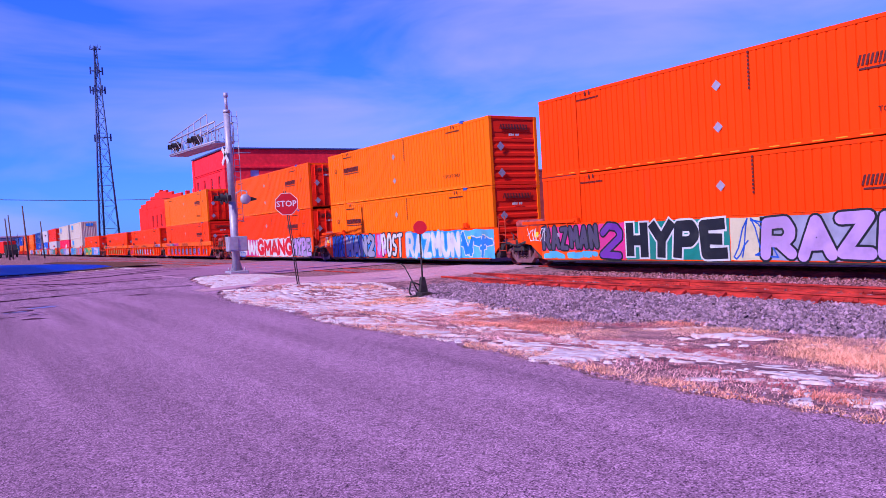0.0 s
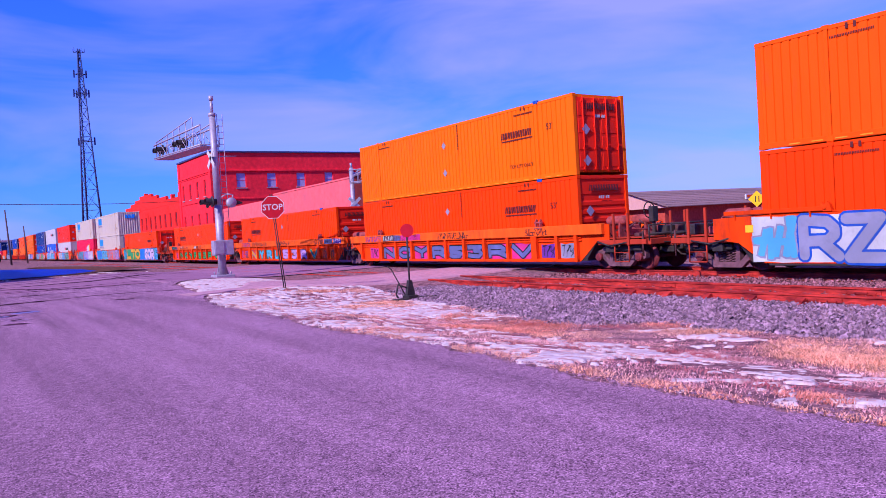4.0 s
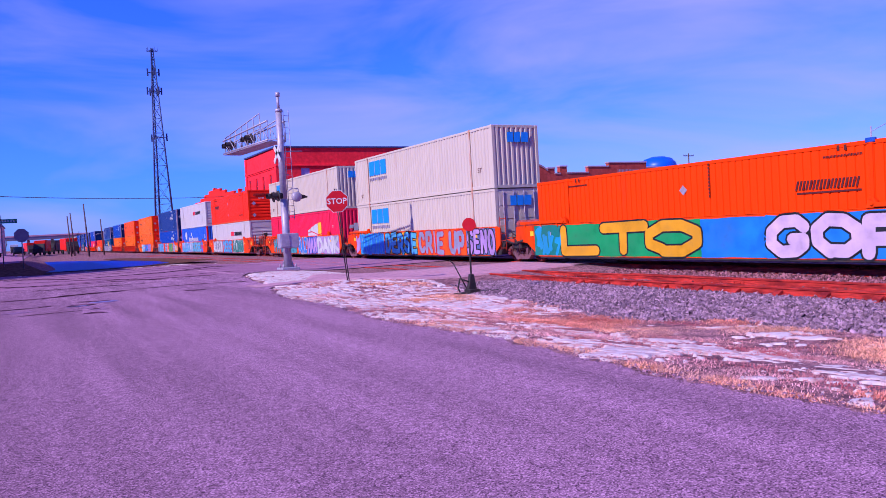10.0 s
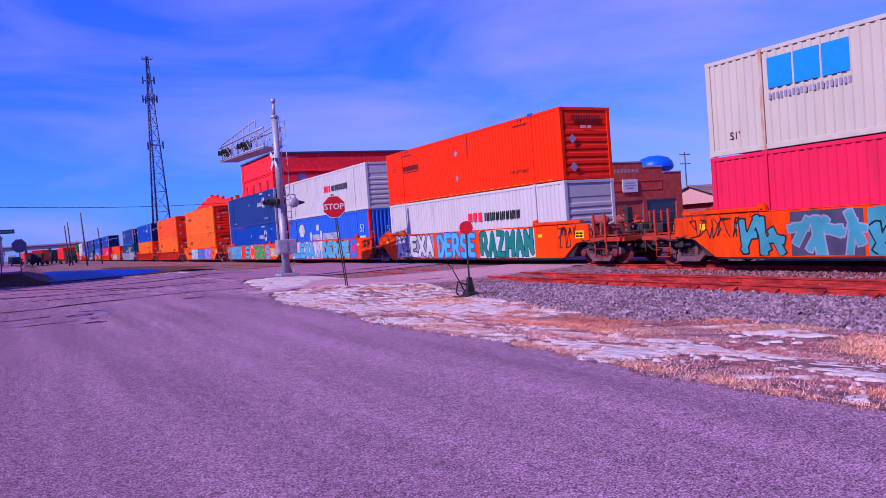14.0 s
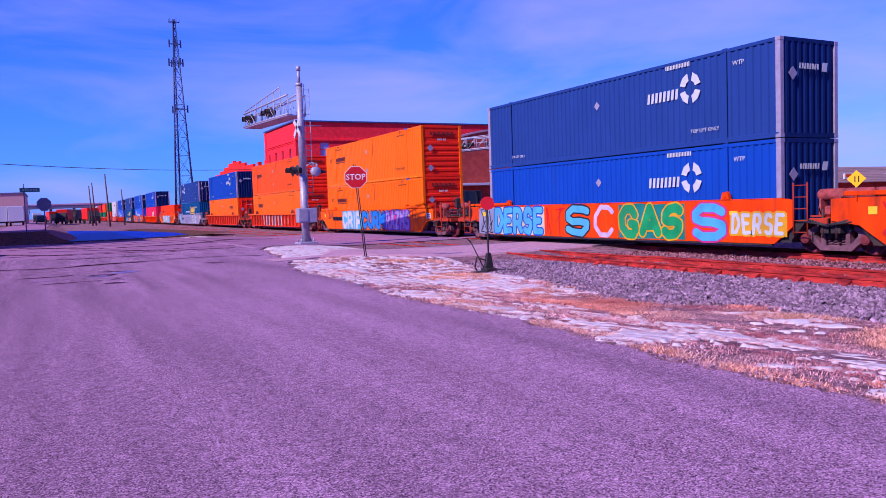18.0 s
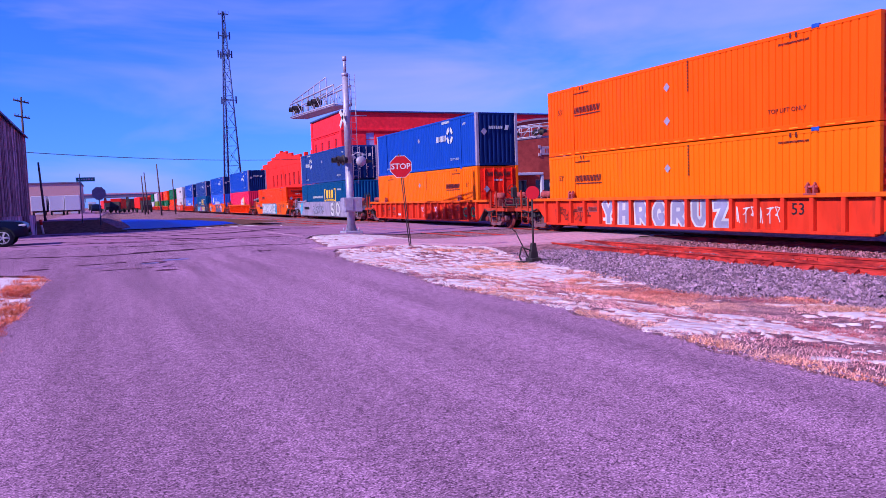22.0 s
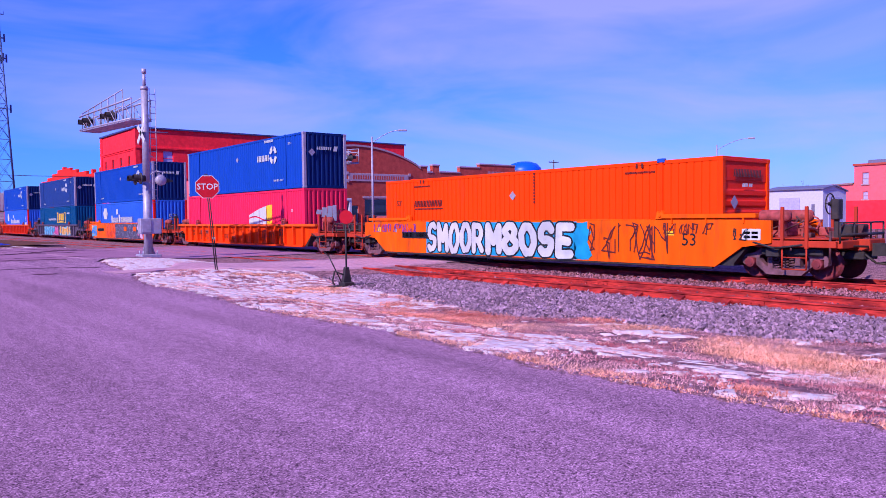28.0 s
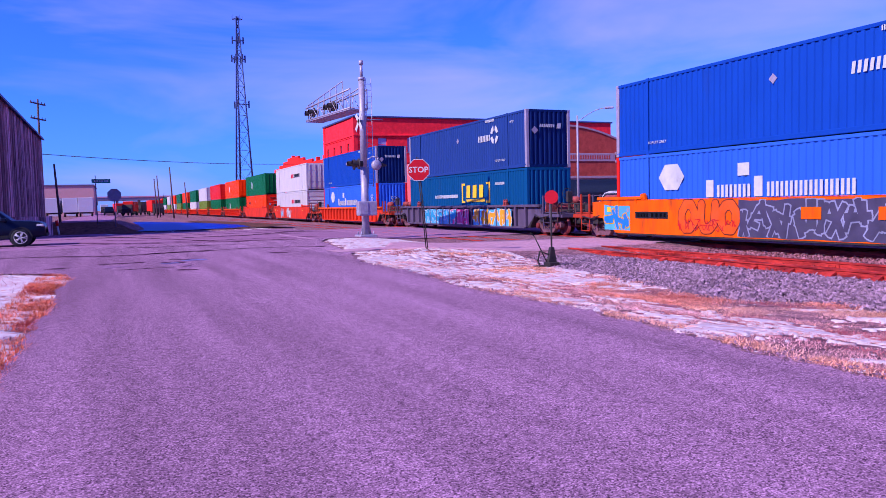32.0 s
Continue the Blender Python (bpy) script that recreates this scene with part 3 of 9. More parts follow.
# dark cracks in the road: width, then the bends
CRACKS = [(0.26, (-14, 31.0), (-6.2, 29.6), (-2.2, 28.0), (-0.5, 26.95), (0.4, 26.75), (1.3, 27.35), (2.2, 27.5), (3.2, 27.6), (4.2, 28.0), (5.6, 27.7), (6.9, 26.8)), (0.5, (0.9, 27.15), (1.9, 27.42), (2.9, 27.5)),
          (0.3, (0.2, 32.2), (1.5, 31.75), (2.4, 31.7), (4.4, 31.2)), (0.24, (-0.75, 22.9), (0.3, 22.85), (0.6, 23.1)), (0.2, (0.93, 22.3), (1.12, 22.05), (1.4, 21.95), (1.62, 22.2)), (0.14, (0.95, 22.32), (1.2, 22.5), (1.45, 22.4), (1.6, 22.15)),
          (0.3, (1.2, 19.55), (1.65, 19.15)), (0.3, (1.25, 23.7), (1.65, 23.4), (2.05, 23.2)), (0.24, (1.42, 20.7), (1.6, 20.55)), (0.5, (4.4, 24.7), (4.9, 24.25)), (0.4, (-1.9, 21.9), (-1.3, 22.2)), (0.12, (-0.2, 20.4), (0.5, 20.45), (1.2, 20.5)),
          (0.5, (-4.4, 54.0), (1.9, 41.2), (5.9, 40.6), (10.5, 45.5)), (0.35, (-0.8, 41.0), (2.6, 38.7), (5.0, 33.4)), (0.4, (-9, 39.4), (-1.9, 39.2), (0.5, 35.6), (7.4, 33.9)), (0.4, (-12, 44.5), (0, 44.7), (12, 44.9)), (0.4, (-1, 47.4), (14, 47.9)),
          (0.3, (-5, 36.5), (2, 36.3), (9, 36.2)), (0.4, (3.0, 41.0), (6.3, 41.3), (9.5, 41.4))]
for k, (w, *bends) in enumerate(CRACKS):
    pts = []
    for (x0, y0), (x1, y1) in zip(bends, bends[1:]):
        m = max(int(math.hypot(x1 - x0, y1 - y0) / 0.16), 2)
        pts += [(x0 + (x1 - x0) * i / m + 0.05 * noise.noise((x0 + i * 0.4, k * 5.0, 3)), y0 + (y1 - y0) * i / m + 0.09 * noise.noise((x0 + i * 0.3, k * 9.0, 0))) for i in range(m)]
    ribbon("crack", pts + [bends[-1]], 1.1 * w, M["tar"], "dark crack across the road", seed=k)
for k, (x0, y0, x1, y1) in enumerate(((8.0, 32.6, 7.9, 40.4), (2.2, 41.5, 9.0, 44.0))):
    ribbon("worn_line", [(x0 + (x1 - x0) * i / 16, y0 + (y1 - y0) * i / 16) for i in range(17)], 0.3, M["worn_line"], "worn pale road marking", 0.005, k)
for k, (cx, cy, r) in enumerate(((1.25, 22.0, 0.3), (1.9, 22.9, 0.4), (1.5, 21.2, 0.3), (1.5, 20.4, 0.25), (-0.2, 21.6, 0.35))):
    bm = B()
    ring = [bm.verts.new((cx + r * (1 + 0.45 * noise.noise((math.cos(u) * 1.5, math.sin(u) * 1.5, k * 3.0))) * math.cos(u), cy + 0.55 * r * (1 + 0.5 * noise.noise((math.cos(u) * 1.5, math.sin(u) * 1.5, 40 + k))) * math.sin(u), 0.006)) for u in [2 * math.pi * i / 30 for i in range(30)]]
    bm.faces.new(ring)
    solid("damp_patch", bm, M["damp_blue"] if k < 2 else M["damp"], "small damp patch on the asphalt", "puddle", "structure")


def apron_y(x):
    return (float(np.interp(x, [6.2, 8.2, 11.2, 13.3, 18.5], [22.9, 23.8, 22.6, 22.6, 23.0])), float(np.interp(x, [6.2, 8.4, 9.6, 14.2, 17.1, 19], [24.3, 24.7, 27.6, 29.0, 28.4, 28.0])))


bm = B()
rows = []
for k in range(31):
    x = 6.2 + 12.9 * k / 30
    y0, y1 = apron_y(x)
    rows.append([bm.verts.new((x, y0 + (y1 - y0) * min(max(u, 0), 6) / 6, gz(x, y0 + (y1 - y0) * min(max(u, 0), 6) / 6) + (0.012 if 0 <= u <= 6 else -0.2))) for u in range(-1, 8)])
for r, s in zip(rows, rows[1:]):
    for i in range(8):
        bm.faces.new((r[i], s[i], s[i + 1], r[i + 1])).smooth = True
solid("pavement", bm, M["concrete"], "pale worn concrete path over the rails", kind="structure")

# ---- snow, grass and stones of the verges ----
# drifts that are left on the verge: two ends and half width; then straw, rust-red grass and bare soil
NEAR_SNOW = [(5.9, 6.66, 7.99, 7.03, 0.45), (7.55, 6.96, 7.97, 5.89, 0.42), (9.71, 8.88, 10.35, 8.28, 0.14), (9.85, 7.67, 10.05, 6.9, 0.26), (7.09, 7.93, 8.27, 8.06, 0.22), (7.89, 5.11, 7.82, 4.43, 0.3),
             (7.46, 4.43, 8.32, 3.85, 0.46), (6.12, 4.01, 5.88, 3.58, 0.19), (6.2, 3.27, 6.33, 3.16, 0.21), (10.79, 5.26, 10.49, 4.88, 0.28), (10.35, 4.59, 10.56, 4.05, 0.3), (6.27, 2.67, 6.36, 2.59, 0.17), (6.02, 4.85, 6.13, 4.72, 0.12)]
FAR_SNOW = [(6.38, 19.84, 9.3, 21.56, 1.9), (6.46, 16.33, 9.25, 16.72, 1.35), (9.63, 19.27, 11.64, 18.92, 0.72), (8.87, 16.03, 9.46, 13.38, 0.85), (5.84, 13.21, 6.31, 11.53, 0.45), (6.03, 10.33, 6.36, 8.96, 0.36),
            (5.96, 8.82, 6.5, 7.31, 0.48), (7.28, 10.38, 7.84, 10.65, 0.4), (10.7, 17.42, 10.68, 16.31, 0.8)]
STRAW = [(9.91, 5.74, 9.6, 4.55, 0.95), (9.03, 21.76, 10.93, 21.05, 0.45), (9.65, 18.02, 9.66, 17.13, 0.97), (9.02, 4.09, 9.17, 3.54, 0.64), (6.08, 11.12, 6.13, 10.49, 0.42), (8.66, 9.48, 10.69, 7.49, 0.48),
         (5.6, 6.1, 5.75, 5.28, 0.18), (5.62, 5.09, 5.66, 3.89, 0.17), (5.6, 3.77, 5.66, 2.18, 0.18), (5.7, 8.2, 5.8, 7.0, 0.2), (5.8, 12.0, 5.9, 9.6, 0.25)]
RUST = [(10.89, 8.89, 11.07, 8.71, 0.5), (6.2, 3.71, 6.21, 3.4, 0.25), (9.24, 13.29, 9.11, 10.26, 0.7), (5.66, 2.71, 5.73, 2.53, 0.12), (5.68, 4.37, 5.59, 3.89, 0.14), (8.2, 11.6, 8.9, 10.0, 0.5)]
BARE = [(6.23, 5.62, 7.99, 4.87, 0.75), (9.07, 6.38, 9.41, 5.88, 0.3), (6.65, 3.74, 6.9, 3.22, 0.3), (6.53, 11.91, 7.33, 10.61, 0.5), (8.6, 7.6, 9.3, 6.9, 0.3)]


def streak(x, y, patches):
    """1 in the middle of a patch, 0 at its rim, less outside."""
    best = -1.2
    for x0, y0, x1, y1, w in patches:
        if abs(y - (y0 + y1) / 2) > 4.0:
            continue
        dx, dy = x1 - x0, y1 - y0
        u = min(max(((x - x0) * dx + (y - y0) * dy) / (dx * dx + dy * dy), 0.0), 1.0)
        best = max(best, 1.0 - math.hypot(x - x0 - u * dx, y - y0 - u * dy) / w)
    return best


def snow_amount(x, y):
    """Where the old snow still lies."""
    u, v = 0.78 * x - 0.63 * y, 0.63 * x + 0.78 * y
    n = 0.45 * noise.noise((x * 0.8 + 7.1, y * 0.5, 0.0)) + 0.6 * noise.noise((u * 1.1, v * 2.6, 4.0)) + 0.9 * noise.noise((u * 3.4, v * 6.5, 9.0)) + 0.8 * noise.noise((u * 8.0, v * 11, 2.0))
    if x > 3.0 and y < 24.2:
        return 1.4 * n - (0.36 if y < 12 else 0.22) + 0.68 * max(streak(x, y, NEAR_SNOW + FAR_SNOW), -0.75) * (0.8 if y > 9 else 1.0)
    rim = smooth01((x - road_edge(y)[1]) / 0.5) if x > 3 else smooth01((road_edge(y)[0] - x) / 0.5)
    return n + (0.35 if y > 24 else 0.09) + (0.35 if x < 0 else 0.0) - 1.6 * smooth01((-1.0 - y) / 7.0) - 0.6 * (1 - rim)


def blanket(name, x0, x1, y0, y1, step, inside, label, lift=0.022):
    bm = B()
    nx, ny = int((x1 - x0) / step) + 1, int((y1 - y0) / step) + 1
    amount = [[snow_amount(x0 + i * step, y0 + j * step) if inside(x0 + i * step, y0 + j * step) else -1 for i in range(nx)] for j in range(ny)]
    vs = {}

    def height(x, y, a):
        return gz(x, y) - 0.022 + lift * min(a, 0.4) * 1.5 + 0.008 * noise.noise((x * 5, y * 5, 2))

    def corner(i, j):
        if (i, j) not in vs:
            x, y = x0 + i * step, y0 + j * step
            vs[i, j] = bm.verts.new((x, y, height(x, y, amount[j][i])))
        return vs[i, j]

    def rim(p, q):
        """Where the snow ends between two corners."""
        k = (min(p, q), max(p, q))
        if k not in vs:
            a, b = amount[p[1]][p[0]], amount[q[1]][q[0]]
            u = a / (a - b)
            x, y = x0 + step * (p[0] + (q[0] - p[0]) * u), y0 + step * (p[1] + (q[1] - p[1]) * u)
            vs[k] = bm.verts.new((x, y, height(x, y, 0.0) - 0.028))
        return vs[k]
    for j in range(ny - 1):
        for i in range(nx - 1):
            cell = [(i, j), (i + 1, j), (i + 1, j + 1), (i, j + 1)]
            on = [amount[b][a] > 0 for a, b in cell]
            if not any(on):
                continue
            ring = []
            for k in range(4):
                p, q = cell[k], cell[(k + 1) % 4]
                if on[k]:
                    ring.append(corner(*p))
                if on[k] != on[(k + 1) % 4]:
                    ring.append(rim(p, q))
            if len(ring) > 2:
                bm.faces.new(ring).smooth = True
    return solid(name, bm, M["snow"], label, "snow", "stuff")


def verge(x, y):
    """The strip between the side road and the ballast."""
    return road_edge(y)[1] + 0.12 < x < toe_x(y) + 0.5 and y < apron_y(min(max(x, 6.2), 18))[0] + 0.05


def island(x, y):
    return road_edge(y)[1] + 0.1 < x < float(np.interp(y, [24.4, 26.8, 33, 35.2], [8.6, 11.6, 12.0, 10.8])) and y > 24.4 + 0.1


def left_patch(x, y):
    return -14 < x < road_edge(y)[0] + 0.06 and y < 21.5 + 0.35 * (x + 3)


blanket("verge_snow", 5.3, 12.0, 1.0, 24.0, 0.05, verge, "patchy old snow lying on the dead grass verge")
blanket("island_snow", 6.8, 12.2, 24.3, 35.4, 0.14, island, "thin old snow round the foot of the crossing signal")
blanket("left_snow", -9.0, -1.1, -8.0, 22.6, 0.08, left_patch, "patchy old snow on the verge of the side road")
blanket("yard_snow", -5.0, 12.0, 52.0, 60.0, 0.25, lambda x, y: y < 57.5 and noise.noise((x * 0.4, y * 0.5, 7)) > 0.12, "remains of snow along the far kerb")


def grass(name, count, x0, x1, y0, y1, inside, label, tall, seed, mat="dry_grass", part_of=0.0):
    """Dead blades, each a bent strip."""
    rng = random.Random(seed)
    vs, fs = [], []
    made = 0
    while made < count:
        x, y = rng.uniform(x0, x1), rng.uniform(y0, y1)
        if rng.random() >= float(inside(x, y)):
            continue
        clump = noise.noise((x * 0.9 + 3 + part_of, y * 0.7, 1.0)) + 0.6 * noise.noise((x * 3.0, y * 2.2, 6.0)) - 0.15 * max(snow_amount(x, y), 0)
        if rng.random() > 0.45 + 0.7 * clump:
            continue
        h = tall * rng.uniform(0.35, 1.0) * (0.7 + 0.9 * max(clump, 0))
        u = rng.uniform(0, 2 * math.pi)
        w, lean = rng.uniform(0.003, 0.0055), rng.uniform(0.4, 2.2) * h
        cx, cy, dx, dy = math.cos(u), math.sin(u), lean * math.cos(u + 1.3), lean * math.sin(u + 1.3)
        z = gz(x, y) - 0.03
        b = len(vs)
        vs += [(x - w * cx, y - w * cy, z), (x + w * cx, y + w * cy, z), (x + dx * 0.4 + w * 0.7 * cx, y + dy * 0.4 + w * 0.7 * cy, z + h * 0.65), (x + dx * 0.4 - w * 0.7 * cx, y + dy * 0.4 - w * 0.7 * cy, z + h * 0.65), (x + dx, y + dy, z + h)]
        fs += [(b, b + 1, b + 2, b + 3), (b + 3, b + 2, b + 4)]
        made += 1
    me = bpy.data.meshes.new(name)
    me.from_pydata(vs, [], fs)
    me.materials.append(M[mat])
    return tagged(new(name, me), label, "grass", kind="stuff")


def thin_grass(x, y):
    """Sparse on bare soil and on snow, thicker elsewhere."""
    if not verge(x, y):
        return 0.0
    return 0.75 - 0.42 * min(max(streak(x, y, BARE) + 0.3, 0.0), 1.0) - 0.5 * smooth01((road_edge(y)[1] + 0.35 - x) / 0.35)


def patch_of(patches, spread):
    return lambda x, y: max(streak(x, y, patches) + spread, 0.0) * 1.3 if verge(x, y) else 0.0


grass("verge_grass", 190000, 5.3, 12.0, -6.0, 24.0, thin_grass, "short dead pinkish grass of the verge", 0.030, 21)
grass("drift_grass", 12000, 5.3, 11.0, 7.0, 23.5, lambda x, y: max(0.25 + 0.9 * noise.noise((x * 1.1, y * 0.7, 31.0)), 0.0) if verge(x, y) else 0.0, "straw-coloured dead grass standing through the snow", 0.036, 29, "tan_grass", 7.0)
grass("verge_tussocks", 36000, 5.3, 12.0, 0.0, 24.0, patch_of(STRAW, 0.08), "clumps of taller straw-coloured dead grass", 0.052, 24, "tan_grass", 9.0)
grass("verge_tufts", 14000, 5.3, 12.0, 0.0, 24.0, patch_of(RUST, 0.15), "rust-red tufts of dead grass in the verge", 0.05, 27, "rust_grass", 5.0)
grass("island_grass", 4500, 6.8, 12.2, 24.3, 35.4, island, "sparse dead grass round the signal", 0.045, 22)
grass("left_edge_grass", 26000, -1.85, -0.85, -8, 22.6, left_patch, "orange-red dead grass at the broken road edge", 0.1, 26, "left_grass")
grass("left_grass", 10000, -9, -1.0, -8, 22.6, left_patch, "reddish dead grass beside the side road", 0.12, 23)


def ballast_top(x, y):
    if x < 13.9:
        return -0.385 + 0.01 * smooth01((x - toe_x(y)) / 1.2) - 0.015 * smooth01((x - 12.9) / 0.8)
    return RAIL_Z - 0.2


def stones(name, count, x0, x1, y0, y1, inside, size, label, seed, mat="stone"):
    """Broken stones: skewed blocks with a smaller top, half sunk."""
    rng = np.random.default_rng(seed)
    base = np.array([(-1, -1, -0.6), (1, -1, -0.6), (1, 1, -0.6), (-1, 1, -0.6), (-0.62, -0.62, 0.62), (0.62, -0.62, 0.62), (0.62, 0.62, 0.62), (-0.62, 0.62, 0.62)])
    quads = ((4, 5, 6, 7), (0, 1, 5, 4), (1, 2, 6, 5), (2, 3, 7, 6), (3, 0, 4, 7))
    vs, fs, made = [], [], 0
    while made < count:
        x, y = rng.uniform(x0, x1), rng.uniform(y0, y1)
        if not inside(x, y):
            continue
        s = size * rng.uniform(0.55, 1.3)
        a, b, c = rng.uniform(0, 6.28), rng.normal(0, 0.6), rng.normal(0, 0.6)
        p = base * (s * rng.uniform(0.6, 1.15, 3)) * rng.uniform(0.72, 1.2, (8, 3))
        px, py = p[:, 0] * math.cos(a) - p[:, 1] * math.sin(a), p[:, 0] * math.sin(a) + p[:, 1] * math.cos(a)
        q = np.stack([px + x, py + y, p[:, 2] + b * px + c * py + ballast_top(x, y) + rng.uniform(-0.6, 1.1) * s], 1)
        k = len(vs)
        vs += q.tolist()
        fs += [tuple(i + k for i in f) for f in quads]
        made += 1
    me = bpy.data.meshes.new(name)
    me.from_pydata(vs, [], fs)
    me.materials.append(M[mat])
    return tagged(new(name, me), label, "gravel", kind="stuff")


stones("ballast_stones", 74000, 9.4, 14.5, -3.0, 23.0, lambda x, y: x > toe_x(y) - 0.45 * abs(noise.noise((x * 1.5, y * 1.5, 0))) and y < apron_y(max(x, 6.2))[0] - 0.1, 0.032, "loose grey broken stone beside the rails", 31)
stones("track_stones", 40000, 14.3, 22.4, -3.0, 23.0, lambda x, y: y < 22.8, 0.034, "rust-stained broken stone between the ties", 32, "rusty_stone")
stones("far_track_stones", 5000, 12.0, 22.2, 28.6, 34.5, lambda x, y: True, 0.05, "broken stone between the path and the street", 33)


def crumbs(name, count, seed):
    """Loose grit and broken asphalt along the road's edges."""
    rng = np.random.default_rng(seed)
    vs, fs, made = [], [], 0
    while made < count:
        y = 1.5 + 20.5 * rng.random() ** 1.3
        side = rng.random() < 0.8
        x = road_edge(y)[1] + rng.normal(0, 0.16) if side else road_edge(y)[0] + rng.normal(0, 0.16)
        s = 0.006 + 0.014 * rng.random() ** 3
        a = rng.uniform(0, 6.28)
        z = gz(x, y)
        b = len(vs)
        for k in range(4):
            vs.append((x + s * math.cos(a + 1.57 * k) * (0.7 + 0.5 * rng.random()), y + s * math.sin(a + 1.57 * k), z - 0.002))
        vs.append((x, y, z + s * 0.8))
        fs += [(b + k, b + (k + 1) % 4, b + 4) for k in range(4)]
        made += 1
    me = bpy.data.meshes.new(name)
    me.from_pydata(vs, [], fs)
    me.materials.append(M["grit"])
    return tagged(new(name, me), "loose grit along the broken edges of the road", "gravel", kind="stuff")


crumbs("edge_grit", 6000, 41)

# ---- tracks ----
SIDING_X = 15.32


def rail_section(bm, x, y0, y1, z_top):
    s = [(-0.075, -0.18), (0.075, -0.18), (0.075, -0.168), (0.012, -0.15), (0.012, -0.045), (0.036, -0.03), (0.036, -0.004), (0.028, 0), (-0.028, 0), (-0.036, -0.004), (-0.036, -0.03), (-0.012, -0.045), (-0.012, -0.15), (-0.075, -0.168)]
    prism(bm, [(x + a, z_top + b) for a, b in s], "y", y0, y1)


def ballast(name, x0, x1, toe, y0, y1, top, label):
    bm = B()
    ys = steps(y0, y1, 2.0 if y1 < 60 else 12.0)
    prof = [(x0 - toe, top - 0.22), (x0 - toe * 0.62, top - 0.03), (x0, top), (x1, top), (x1 + 1.0, top - 0.2)]
    rows = [[bm.verts.new((x + 0.08 * noise.noise((y * 0.4, x, 0)), y, z + 0.025 * noise.noise((x * 2, y * 1.3, 1)))) for x, z in prof] for y in ys]
    for r, s in zip(rows, rows[1:]):
        for i in range(len(prof) - 1):
            bm.faces.new((r[i], r[i + 1], s[i + 1], s[i]))
    return solid(name, bm, M["ballast_bed"], label, "ballast", "structure")


ballast("ballast_near", 13.9, 22.3, 4.6, -60, 23.2, RAIL_Z - 0.215, "grey stone ballast bed under the two tracks")
ballast("ballast_middle", 13.9, 22.3, 1.5, 28.2, 34.4, RAIL_Z - 0.215, "stone ballast between the path and the street")
ballast("ballast_far", 18.4, 22.3, 1.2, 51, 700, RAIL_Z - 0.215, "stone ballast bed beyond the street")
for name, cx, y0, y1 in (("main_track", TRACK_X, -80, 800), ("siding_track", SIDING_X, -80, 120)):
    tr = thing(name, "rusty red steel rails on old wooden ties", "railway track", kind="structure")
    for s in (-0.7525, 0.7525):
        bm = B()
        rail_section(bm, cx + s, y0, y1, RAIL_Z)
        part("rail", bm, M["rail"], tr)
    # ties near the camera one by one, the rest as one mesh
    far = B()
    y, k = y0, 0
    rng = random.Random(4)
    while y < min(y1, 300):
        if not (22.8 < y < 28.4 or 34.0 < y < 51.0):
            dx, dz = rng.uniform(-0.08, 0.08), rng.uniform(-0.012, 0.006)
            if -4 < y < 23:
                bm = B()
                box(bm, cx - 1.3 + dx, cx + 1.3 + dx, y - 0.115, y + 0.115, RAIL_Z - 0.36 + dz, RAIL_Z - 0.175, 0.012)
                part("tie", bm, M["tie"], tr)
            else:
                box(far, cx - 1.3 + dx, cx + 1.3 + dx, y - 0.115, y + 0.115, RAIL_Z - 0.36 + dz, RAIL_Z - 0.175)
        y += 0.56
    tagged(part("far_ties", far, M["tie"], tr), kind="stuff")
    # spikes, plates and joint bars on the near rail
    for s in (-0.7525, 0.7525):
        for k in range(48):
            y = -3.9 + 0.56 * k
            bm = B()
            box(bm, cx + s - 0.17, cx + s + 0.17, y - 0.09, y + 0.09, RAIL_Z - 0.186, RAIL_Z - 0.166, 0.004)
            for a, b in ((-0.1, 0.05), (0.1, -0.05)):
                box(bm, cx + s + a - 0.015, cx + s + a + 0.015, y + b - 0.015, y + b + 0.015, RAIL_Z - 0.17, RAIL_Z - 0.135)
            part("tie_plate", bm, M["rail"], tr)
        for y in (2.3, 8.2, 13.4, 19.3):
            bm = B()
            box(bm, cx + s - 0.05, cx + s - 0.012, y - 0.4, y + 0.4, RAIL_Z - 0.14, RAIL_Z - 0.05, 0.008)
            for b in (-0.3, -0.12, 0.12, 0.3):
                rod(bm, (cx + s - 0.075, y + b, RAIL_Z - 0.095), (cx + s - 0.05, y + b, RAIL_Z - 0.095), 0.018, n=6)
            part("joint_bar", bm, M["rail"], tr)
    if name == "siding_track":
        # the blade of the switch lies against the near rail, held by braces
        for s, y0, y1 in ((-0.7525, 3.0, 15.0), (0.7525, 5.0, 17.5)):
            bm = B()
            prism(bm, [(cx + s + 0.085, y0), (cx + s + 0.15, y0), (cx + s + 0.36, y1), (cx + s + 0.29, y1)], "z", RAIL_Z - 0.16, RAIL_Z - 0.008)
            part("switch_blade", bm, M["rail"], tr, "rusty switch blade")
        for k in range(9):
            y = 8.6 + 1.12 * k
            bm = B()
            prism(bm, [(cx - 0.7525 - 0.30, RAIL_Z - 0.18), (cx - 0.7525 - 0.05, RAIL_Z - 0.18), (cx - 0.7525 - 0.045, RAIL_Z - 0.05), (cx - 0.7525 - 0.16, RAIL_Z - 0.10)], "y", y - 0.09, y + 0.09)
            part("rail_brace", bm, M["rail"], tr, "rusty cast rail brace")
